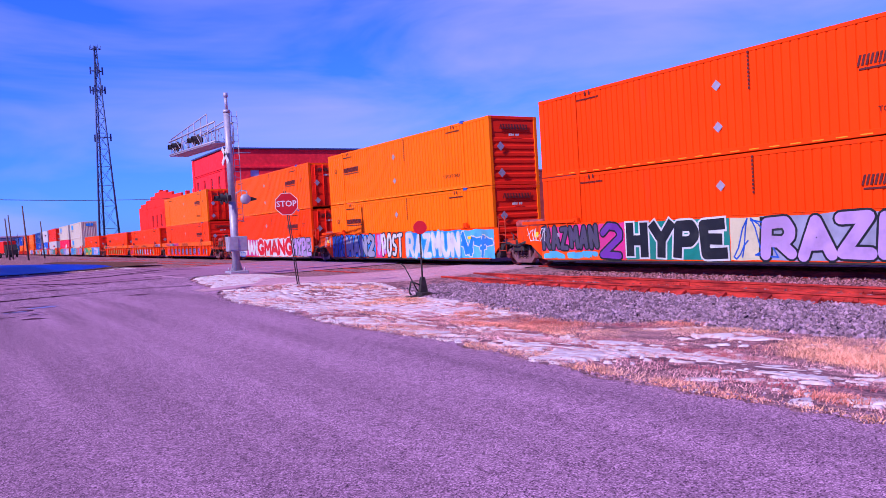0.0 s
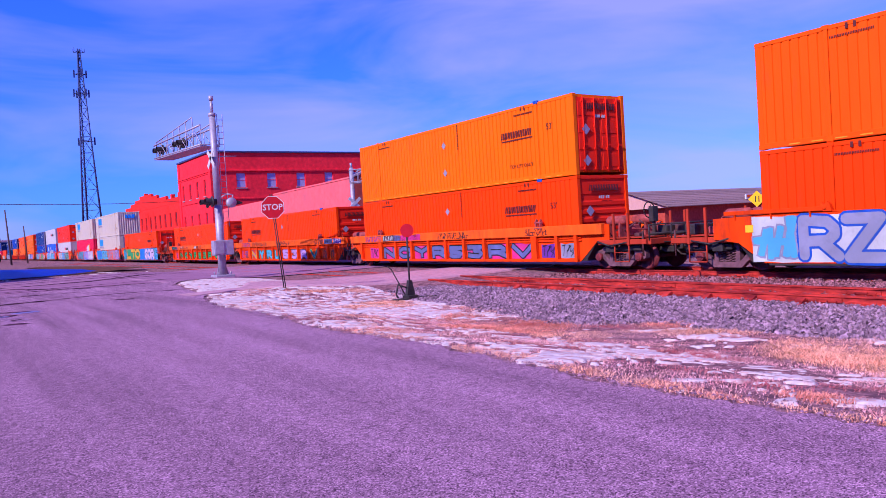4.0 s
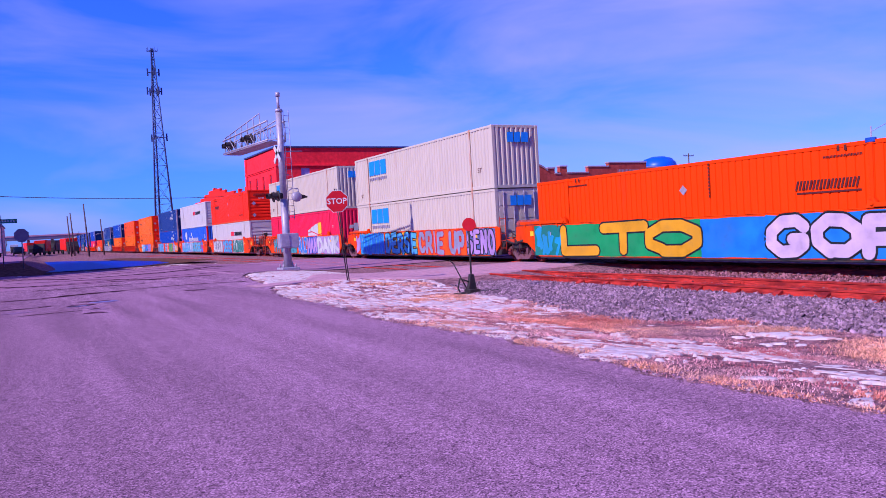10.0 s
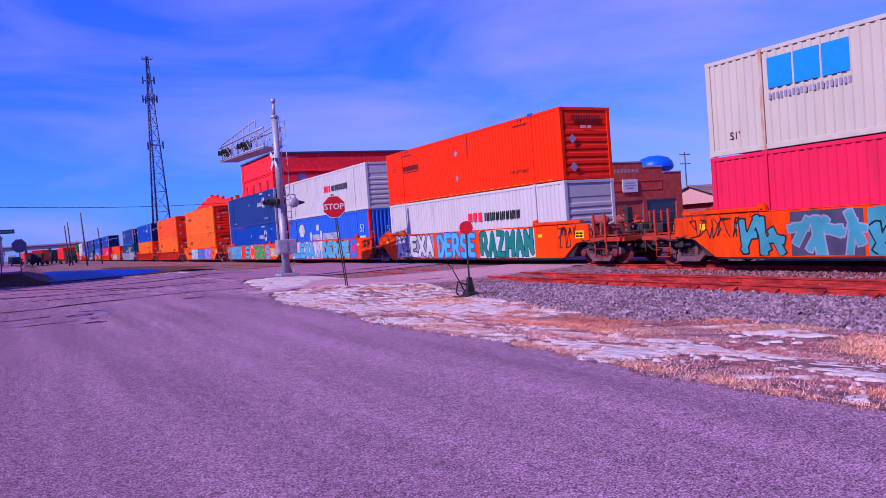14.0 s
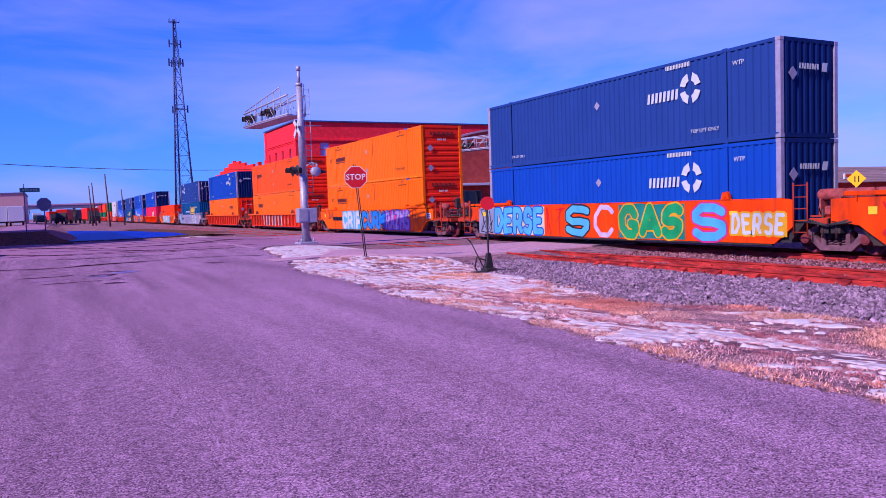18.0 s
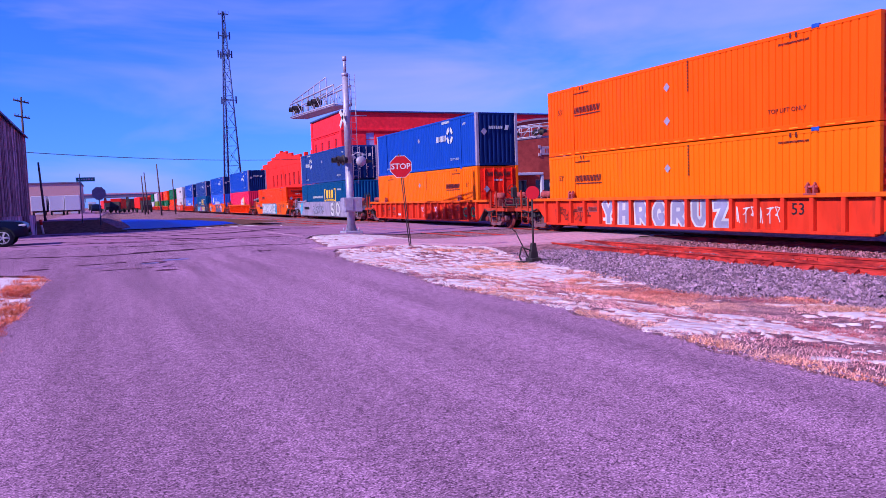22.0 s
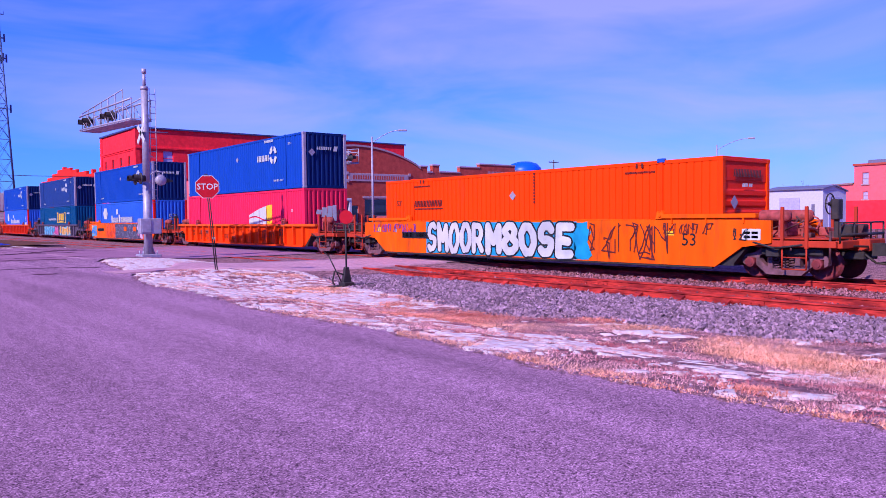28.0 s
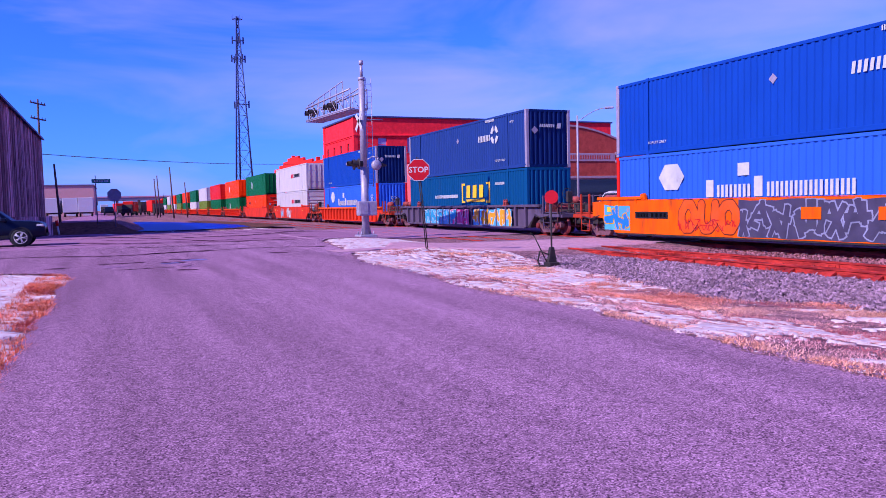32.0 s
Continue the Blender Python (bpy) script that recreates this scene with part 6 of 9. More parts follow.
def handrail_mesh():
    """Two tall grab posts with a stirrup step below."""
    bm = B()
    for y in (-0.62, 0.0):
        box(bm, -0.035, 0.035, y - 0.04, y + 0.04, 0.85, 1.92, 0.008)
        rod(bm, (0, y, 0.32), (0, y, 0.88), 0.022, n=6)
    rod(bm, (0, -0.62, 0.32), (0, 0.0, 0.32), 0.022, n=6)
    rod(bm, (0, -0.62, 0.62), (0, 0.0, 0.62), 0.016, n=6)
    box(bm, -0.02, 0.02, -0.62, 0.0, 0.90, 1.04, 0.006)
    return bm


def brake_wheel_mesh():
    bm = B()
    n = 18
    pts = [(0.26 * math.cos(2 * math.pi * i / n), 0, 0.26 * math.sin(2 * math.pi * i / n)) for i in range(n + 1)]
    tube(bm, pts, 0.018, 5)
    for i in range(0, n, 6):
        rod(bm, (0, 0, 0), pts[i], 0.014, n=5)
    rod(bm, (0, 0.18, 0), (0, -0.04, 0), 0.05, n=8)
    box(bm, -0.14, 0.14, 0.08, 0.26, -0.40, 0.12, 0.02)
    box(bm, -0.05, 0.05, 0.12, 0.22, -0.90, -0.38, 0.01)
    return bm


def coupler_mesh():
    bm = B()
    box(bm, -0.09, 0.09, 0.0, 0.62, 0.72, 0.92, 0.02)
    prism(bm, [(-0.17, 0.55), (0.17, 0.55), (0.2, 0.78), (0.06, 0.93), (0.02, 0.8), (-0.17, 0.86)], "z", 0.66, 0.98)
    tube(bm, [(0.3, 0.1, 0.8), (0.34, 0.5, 0.5), (0.22, 0.85, 0.45)], 0.03, 6)
    return bm


def box_gear_mesh():
    """Air reservoir on its cradle, valves and bent pipes on the end platform."""
    bm = B()
    for x in (-0.75, 0.55):
        lathe(bm, [(0.02, 0.30), (0.13, 0.32), (0.17, 0.38), (0.17, 1.08), (0.13, 1.14), (0.02, 1.16)], 14, at=(x, 0, 1.68), axis="y")
        for y in (0.45, 0.95):
            prism(bm, [(x - 0.2, 1.1), (x + 0.2, 1.1), (x + 0.16, 1.58), (x - 0.16, 1.58)], "y", y - 0.03, y + 0.03)
    box(bm, -1.30, -0.95, 0.45, 0.8, 1.12, 1.42, 0.03)
    box(bm, -0.35, 0.30, 0.5, 0.95, 1.12, 1.52, 0.04)
    box(bm, -1.05, -0.7, 1.3, 1.6, 1.12, 1.36, 0.03)
    tube(bm, [(-1.15, 0.7, 1.4), (-1.15, 1.2, 1.55), (-0.4, 1.4, 1.3), (0.6, 1.45, 1.4)], 0.028)
    tube(bm, [(-0.75, 1.14, 1.68), (-0.75, 1.3, 1.6), (-0.8, 1.4, 1.2)], 0.025)
    bmesh.ops.recalc_face_normals(bm, faces=bm.faces)
    return bm


def guide_mesh():
    """A folding guide that centres the box on the well's edge: two lugs, a pin and a base plate."""
    bm = B()
    box(bm, -1.55, -1.35, -0.22, 0.22, 1.32, 1.38, 0.01)
    for y in (-0.15, 0.09):
        prism(bm, [(-1.53, 1.38), (-1.37, 1.38), (-1.40, 1.62), (-1.46, 1.70), (-1.53, 1.60)], "y", y, y + 0.06)
    rod(bm, (-1.47, -0.2, 1.56), (-1.47, 0.2, 1.56), 0.04, n=8)
    return bm


def ledge_mesh():
    """A raised ledge over the end of a plated side."""
    bm = B()
    box(bm, -1.53, -1.34, -1.45, 1.45, 1.64, 1.76, 0.012)
    for y in (-1.1, 0.0, 1.1):
        prism(bm, [(-1.495, 1.50), (-1.475, 1.50), (-1.475, 1.65), (-1.525, 1.65)], "y", y - 0.02, y + 0.02)
    return bm


def hinge_mesh():
    """A folding guide lug with its pin on the top flange."""
    bm = B()
    prism(bm, [(-0.16, 1.63), (0.16, 1.63), (0.10, 1.86), (0.02, 1.79), (-0.05, 1.88), (-0.12, 1.80)], "x", -1.50, -1.38)
    rod(bm, (-1.54, 0, 1.73), (-1.34, 0, 1.73), 0.045, n=8)
    return bm


def wheelset_mesh():
    bm = B()
    for s in (-1, 1):
        lathe(bm, [(0.10, s * 0.64), (0.36, s * 0.655), (0.40, s * 0.66), (0.455, s * 0.66), (0.455, s * 0.69), (0.425, s * 0.70), (0.42, s * 0.79),
                   (0.36, s * 0.79), (0.34, s * 0.75), (0.16, s * 0.71), (0.14, s * 0.80), (0.0, s * 0.81)][:: s], 28, axis="x")
        for i in range(6):
            u = math.pi * i / 3
            rod(bm, (s * 0.76, 0.25 * math.cos(u), 0.25 * math.sin(u)), (s * 0.775, 0.25 * math.cos(u), 0.25 * math.sin(u)), 0.03, n=6)
    rod(bm, (-0.64, 0, 0), (0.64, 0, 0), 0.085, n=12)
    bmesh.ops.recalc_face_normals(bm, faces=bm.faces)
    return bm


def sideframe_mesh():
    """A cast truck side: one plate with a window for the springs, two three-cornered openings and open axle jaws."""
    bm = B()
    half = [(0.40, 0.92), (0.54, 0.87), (0.80, 0.71), (1.10, 0.66), (1.15, 0.57), (1.13, 0.42), (1.04, 0.37), (1.03, 0.57), (0.75, 0.57), (0.74, 0.38), (0.64, 0.30), (0.46, 0.14)]
    side = [(0.42, 0.74), (0.64, 0.64), (0.66, 0.56), (0.52, 0.40), (0.43, 0.34)]
    loops = [half + [(-y, z) for y, z in reversed(half)], [(-0.29, 0.30), (0.29, 0.30), (0.31, 0.72), (-0.31, 0.72)], side, [(-y, z) for y, z in side]]
    edges = []
    for loop in loops:
        vs = [bm.verts.new((-0.10, y, z)) for y, z in loop]
        edges += [bm.edges.new((a, b)) for a, b in zip(vs, vs[1:] + vs[:1])]
    plate = [f for f in bmesh.ops.triangle_fill(bm, use_beauty=True, edges=edges)["geom"] if isinstance(f, bmesh.types.BMFace)]
    back = bmesh.ops.extrude_face_region(bm, geom=plate)["geom"]
    bmesh.ops.translate(bm, verts=[v for v in back if isinstance(v, bmesh.types.BMVert)], vec=(0.20, 0, 0))
    bmesh.ops.recalc_face_normals(bm, faces=bm.faces)
    return bm


def bearing_mesh():
    """A round axle box with its bolted cap."""
    bm = B()
    lathe(bm, [(0.02, -0.205), (0.085, -0.205), (0.09, -0.19), (0.13, -0.185), (0.14, -0.15), (0.14, 0.10), (0.02, 0.10)], 14, at=(0, 0, 0.455), axis="x", smooth=False)
    return bm


def spring_mesh():
    bm = B()
    pts = [(0.075 * math.cos(k * 0.9), 0.075 * math.sin(k * 0.9), 0.30 + 0.0105 * k) for k in range(36)]
    tube(bm, pts, 0.022, 5)
    return bm


def bolster_mesh():
    bm = B()
    box(bm, -1.0, 1.0, -0.2, 0.2, 0.58, 0.82, 0.03)
    rod(bm, (0, 0, 0.8), (0, 0, 0.92), 0.28, n=14)
    for y in (-0.45, 0.45):
        rod(bm, (-0.8, y, 0.4), (0.8, y, 0.4), 0.06, n=8)
    return bm


WHEELS = []


def truck(parent, y, number):
    t = put("truck", "truck_bolster", bolster_mesh, M["truck"], parent, (0, y, 0))
    for s in (-1, 1):
        put("sideframe", "sideframe", sideframe_mesh, M["truck"], t, (s * 1.0, 0, 0), turn=0 if s < 0 else 180)
        for d in (-0.89, 0.89):
            put("axle_bearing", "axle_bearing", bearing_mesh, M["wheel"], t, (s * 1.0, d, 0), "rust-red axle bearing", 0 if s < 0 else 180)
        for d in (-0.2, 0.0, 0.2):
            put("spring", "spring", spring_mesh, M["truck"], t, (s * 1.0, d, 0))
    for d in (-0.89, 0.89):
        w = put("wheelset", "wheelset", wheelset_mesh, M["wheel"], t, (0, d, 0.455), "rust-red steel wheelset")
        WHEELS.append((w, number, d))
    return t


def well_car(number, kind, col, front_shared, back_shared):
    """One well with its ends; a joint shared with the next well has one truck between the two."""
    words = {"smooth": "deep plated sides", "ribbed": "low ribbed sides", "deep": "deep-chord sides"}[kind]
    tint = {"orange_car": "orange", "yellow_car": "yellow-orange", "red_car": "rust-red", "grey_car": "grey", "dark_car": "dark", "deep_orange": "deep orange"}[col]
    car = thing("well_car", f"{tint} railway well car with {words}, on the far rails", "railway car", group="well cars of the train")
    m = M[col]
    put("well_floor", "well_floor", floor_mesh, M["black_steel"], car)
    for s in (-1, 1):
        if kind == "smooth":
            put("side_plate", f"smooth_side{s}{front_shared}", lambda: smooth_side(s, front_shared), m, car)
            # black sill: the shade under the side plate is put into its colour
            put("bottom_sill", "bottom_sill", lambda: chord_mesh(0.23, 0.30, 1.33, 1.46, HL - 0.6), M["black_steel"], car, turn=0 if s < 0 else 180)
            put("top_flange", "top_flange", lambda: chord_mesh(1.602, 1.63, 1.33, 1.476, HL - 0.2), m, car, turn=0 if s < 0 else 180)
            if s < 0:
                for k in range(7):
                    put("weld_seam", "weld_seam", seam_mesh, m, car, (0, -HL + 1.6 + k * 2.3, 0))
        else:
            deep = kind == "deep"
            put("side_web", f"{kind}_side{s}", lambda: deep_side(s) if deep else ribbed_side(s), m, car)
            turn = 0 if s < 0 else 180
            if deep:
                put("top_chord", "deep_chord", lambda: chord_mesh(1.25, 1.62, l=HL + 0.9), M["amber_car"], car, turn=turn)
                for z in (1.06, 1.16):
                    put("stiffener", "stiffener", stiffener_mesh, m, car, (0, 0, z), turn=turn)
            else:
                put("top_chord", "top_chord", lambda: chord_mesh(1.37, 1.50), M["amber_car"] if col in ("red_car", "orange_car") else m, car, turn=turn)
            put("side_sill", "side_sill", lambda: chord_mesh(0.30, 0.40, 1.33, 1.52, HL - 0.35), m, car, turn=turn)
            if s < 0:
                for y in STAKES[kind]:
                    wide = deep and 5.5 < abs(y) < 6.5
                    put("stake", "stake_wide" if wide else "stake_" + kind, lambda: stake_mesh(2.2 if wide else 1.0, 1.27 if deep else 1.38), m, car, (0, y, 0))
        if kind == "smooth":
            for d in (-1, 1):
                if not (d < 0 and front_shared):
                    put("end_ledge", "end_ledge", ledge_mesh, m, car, (0, d * (HL - 0.75), 0), turn=0 if s < 0 else 180)
                put("hinged_guide", "hinged_guide", hinge_mesh, m, car, (0, d * 6.2, 0), turn=0 if s < 0 else 180)
        if kind != "smooth":
            for y in (-6.1, 6.1):
                put("box_guide", "box_guide", guide_mesh, M["red_gear"], car, (0, y, 0.12 if kind == "ribbed" else 0.21), turn=0 if s < 0 else 180)
    # ends of the coloured cars take the paint darkened for shade
    em = m if col in ("grey_car", "dark_car") else M["steel_shaded_end"]
    for sgn, joined in ((-1, front_shared), (1, back_shared)):
        length = 1.5 if joined else 3.05
        end = put("end_platform", f"platform{length}", lambda: platform_mesh(length), em, car, (0, sgn * HL, 0), turn=0 if sgn > 0 else 180)
        put("air_gear", "air_gear", box_gear_mesh, M["red_gear"], end, label="rust-red air reservoir and valves")
        put("draft_gear", f"draft_gear{length}", lambda: draft_mesh(length), M["black_steel"], end)
        put("pipework", f"pipework{length}", lambda: pipework_mesh(length), M["gear"], end)
        near = 1.44 if sgn < 0 else -1.44
        for x in () if joined else (near, -near):
            put("handrail", "handrail", handrail_mesh, em, end, (x, 2.0 if not joined else 1.3, 0))
        if joined and sgn < 0:
            put("ladder", "ladder", ladder_mesh, em, end, (near, 0.35, 0))
        if not joined:
            if sgn < 0:
                put("brake_wheel", "brake_wheel", brake_wheel_mesh, M["black_steel"], end, (0.6, 2.2, 1.98))
            put("coupler", "coupler", coupler_mesh, M["black_steel"], end, (0, length - 0.35, 0))
    # trucks: at a free end under its own platform, at a joint under the well ahead
    if not front_shared:
        truck(car, -HL - 1.25, number)
    if not back_shared:
        truck(car, HL + 0.95, number)
    else:
        truck(car, HL + 1.225, number)
    return car


# ---- spray paint on the cars ----
def flat(bm, pts, d, mi):
    """A flat patch on the near side; pts are (along, up), along growing towards the front."""
    v = [bm.verts.new((-d, -p[0], p[1])) for p in pts]
    f = bm.faces.new(v)
    f.material_index = mi
    f.normal_update()
    if f.normal.x > 0:
        f.normal_flip()


def rough_panel(bm, a, b, z0, z1, d, mi, rng, jag=0.07):
    top, low = [], []
    n = max(3, int((b - a) / 0.5))
    for i in range(n + 1):
        u = a + (b - a) * i / n
        low.append((u, z0 + rng.random() * jag * 0.5))
        top.append((u, z1 - rng.random() * jag))
    flat(bm, low + top[::-1], d, mi)


def wild(bm, a, b, z0, z1, d, mi_line, mi_fill, rng, n=None, thin=False):
    """Interlocked strokes that no one can read."""
    n = n or max(3, int((b - a) / 0.42))
    for i in range(n):
        u = a + (b - a) * (i + 0.5) / n
        h = (z1 - z0) * (0.55 + 0.4 * rng.random())
        zc = (z0 + z1) / 2 + (rng.random() - 0.5) * ((z1 - z0) - h)
        for j in range(2 if thin else 3):
            ang = rng.choice((-0.5, -0.2, 0.15, 0.4, 1.4, 1.75)) + 0.2 * rng.random()
            l, w = (h if abs(ang) < 1 else (b - a) / n * 0.95), (0.05 if thin else 0.15 + 0.08 * rng.random())
            cx, cz = u + (rng.random() - 0.5) * 0.25, zc + (rng.random() - 0.5) * 0.3
            cx, cz = min(max(cx, a + 0.1), b - 0.1), min(max(cz, z0 + l * abs(math.cos(ang)) / 2), z1 - l * abs(math.cos(ang)) / 2)
            dx, dz = math.sin(ang), math.cos(ang)
            for grow, dd, mi in (((0.045, 0.0, mi_line), (0.0, 0.003, mi_fill)) if not thin else ((0.0, 0.0, mi_line),)):
                ll, ww = l / 2 + grow, w / 2 + grow
                q = [(cx + dx * s * ll + dz * t * ww, cz + dz * s * ll - dx * t * ww) for s, t in ((-1, -1), (1, -1), (1.06, 0), (1, 1), (-1, 1), (-1.06, 0))]
                q = [(x, min(max(z, z0 - 0.02), z1 + 0.04)) for x, z in q]
                flat(bm, q, d + dd + 0.0006 * (i % 4) + 0.0002 * j, mi)


# letters as strokes on a grid of ten by ten
STROKES = {"A": "00 5a a0|23 83", "B": "00 0a 7a 98 75 05|75 a2 70 00", "C": "98 7a 3a 07 03 30 70 92", "D": "00 0a 6a a6 a4 60 00", "E": "9a 0a 00 90|05 75", "F": "9a 0a 00|05 75",
           "G": "98 7a 3a 07 03 30 70 92 94 64", "H": "00 0a|90 9a|05 95", "I": "50 5a", "K": "00 0a|9a 05 90", "L": "0a 00 90", "M": "00 0a 54 aa a0", "N": "00 0a 90 9a",
           "O": "30 03 07 3a 7a a7 a3 70 30", "P": "00 0a 7a 98 96 74 04", "R": "00 0a 7a 98 96 74 04|54 a0", "S": "99 7a 3a 18 16 35 65 94 92 70 30 11", "T": "0a aa|5a 50",
           "U": "0a 03 30 70 a3 aa", "V": "0a 50 aa", "X": "00 aa|0a a0", "Y": "0a 55 aa|55 50", "Z": "0a 9a 00 90", "2": "08 3a 7a 98 96 00 90", "3": "0a 9a 46 76 93 70 20 01",
           "5": "9a 0a 06 65 93 70 20 01", "8": "30 02 04 36 08 3a 7a 98 75 a4 a2 70 30"}


def letter_strokes(bm, ch, x0, x1, z0, z1, r, grow, d, mi, rng, round_ends=True):
    """One letter in thick strokes, each piece a hair above the last."""
    k = 0
    tilt, drop = rng.uniform(-0.10, 0.10), rng.uniform(-0.03, 0.03) * (z1 - z0)
    r = min(0.72 * r, 0.165 * (x1 - x0))
    R = r + grow
    wob = [rng.uniform(-0.04, 0.04) for _ in range(24)]
    for line in STROKES[ch].split("|"):
        pts = []
        for q in line.split():
            u, v = int(q[0], 11) / 10, int(q[1], 11) / 10
            z = z0 + r + (v + wob[(k + len(pts)) % 24]) * (z1 - z0 - 2 * r) + drop
            pts.append((x0 + r + u * (x1 - x0 - 2 * r) + tilt * (z - (z0 + z1) / 2), z))
        for i, (p, q) in enumerate(zip(pts, pts[1:])):
            l = math.hypot(q[0] - p[0], q[1] - p[1]) or 1.0
            ex, ez = (q[0] - p[0]) / l, (q[1] - p[1]) / l
            e0 = 0.0 if round_ends or i else R * 0.9
            e1 = 0.0 if round_ends or i < len(pts) - 2 else R * 0.9
            a, b = (p[0] - ex * e0, p[1] - ez * e0), (q[0] + ex * e1, q[1] + ez * e1)
            flat(bm, [(a[0] - ez * R, a[1] + ex * R), (a[0] + ez * R, a[1] - ex * R), (b[0] + ez * R, b[1] - ex * R), (b[0] - ez * R, b[1] + ex * R)], d + 0.00008 * k, mi)
            k += 1
        for i, p in enumerate(pts):
            if round_ends or 0 < i < len(pts) - 1:
                flat(bm, [(p[0] + R * math.cos(math.pi * j / 5), p[1] + R * math.sin(math.pi * j / 5)) for j in range(10)], d + 0.00008 * k, mi)
                k += 1


def tag(car, a, b, text, fill, line, ground=None, z=(0.31, 1.59), seed=0, face=1.472, thin=False, weight=0.15, edge=0.06, block=False):
    """A sprayed piece between two places along the side, from its rear end to its front."""
    rng = random.Random(seed * 7 + int(a * 1000))
    z0, z1 = z
    if ground or (text is None and not thin):
        bm = B()
        if ground:
            rough_panel(bm, a, b, z0, z1, face + 0.002, 0, rng)
        if text is None and not thin:
            wild(bm, a + 0.05, b - 0.05, z0 + 0.05, z1 - 0.06, face + 0.005, 1, 2, rng)
        part("graffiti", bm, [M[ground or line], M[line or fill], M[fill]], car, f"sprayed {(ground or fill).replace('g_', '').replace('_', ' ')} patch")
    if text is None and thin:
        scrawl(car, a + 0.1, b - 0.05, z0 + 0.06, z1 - 0.08, line, face + 0.004, seed)
    elif text:
        n = sum(0.55 if ch in "I " else 1.0 for ch in text)
        u, h = a + 0.04, z1 - z0
        for ch in text:
            w = (b - a - 0.08) / n * (0.55 if ch in "I " else 1.0)
            if ch != " ":
                bm = B()
                state = rng.getstate()
                lap = 0.05 * w
                if line:
                    letter_strokes(bm, ch, u + 0.04 - lap, u + w - 0.04 + lap, z0 + 0.05, z1 - 0.05, weight * h, edge, face + 0.006, 0, rng, not block)
                    rng.setstate(state)
                letter_strokes(bm, ch, u + 0.04 - lap, u + w - 0.04 + lap, z0 + 0.05, z1 - 0.05, weight * h, 0.0, face + 0.011, 1, rng, not block)
                part("graffiti_letter", bm, [M[line or fill], M[fill]], car, f"{fill.replace('g_', '').replace('_', ' ')} sprayed letter")
            u += w


def scrawl(car, a, b, z0, z1, col, face, seed):
    """Thin looping handwriting that cannot be read."""
    rng = random.Random(seed)
    bm = B()
    h, u = z1 - z0, a
    last = None
    while u < b - 0.15 * h:
        w = h * rng.uniform(0.4, 0.75)
        n = rng.choice((5, 6, 7, 8))
        pts = [(u + w * rng.choice((0.0, 0.15, 0.5, 0.85, 1.0)), z0 + h * (rng.choice((0.0, 0.1, 0.5, 0.9, 1.0)) if i % 2 else rng.choice((0.05, 0.45, 0.95)))) for i in range(n)]
        fine = []
        for p, q in zip(pts, pts[1:]):
            for t in (0.0, 0.33, 0.66):
                k = 0.5 - 0.5 * math.cos(math.pi * t)
                fine.append((p[0] + (q[0] - p[0]) * t, p[1] + (q[1] - p[1]) * k))
        fine.append(pts[-1])
        r = 0.009 + 0.011 * h
        for p, q in zip(fine, fine[1:]):
            dx, dz = q[0] - p[0], q[1] - p[1]
            l = math.hypot(dx, dz) or 1.0
            ox, oz = -dz / l * r, dx / l * r
            ex, ez = dx / l * r, dz / l * r
            flat(bm, [(p[0] - ex + ox, p[1] - ez + oz), (p[0] - ex - ox, p[1] - ez - oz), (q[0] + ex - ox, q[1] + ez - oz), (q[0] + ex + ox, q[1] + ez + oz)], face + 0.003 + 0.0004 * rng.random(), 0)
        u += w * rng.uniform(0.9, 1.15) + (h * 0.5 if rng.random() < 0.15 else 0)
    part("scrawl", bm, M[col], car, "thin sprayed scrawl")

# ---- the consist ----
# place of each well's middle along the track at the start, then its load and its car
REAR = [22.03, 41.41, 60.67, 83.95, 103.45, 122.95, 146.40, 165.80, 185.20, 208.60, 227.85, 247.15, 270.55, 293.75, 317.20, 340.65, 364.15,
        387.70, 411.15, 434.65, 458.15, 481.45, 505.0, 528.5]
REAR += [528.5 + 23.2 * k for k in range(1, 15)]
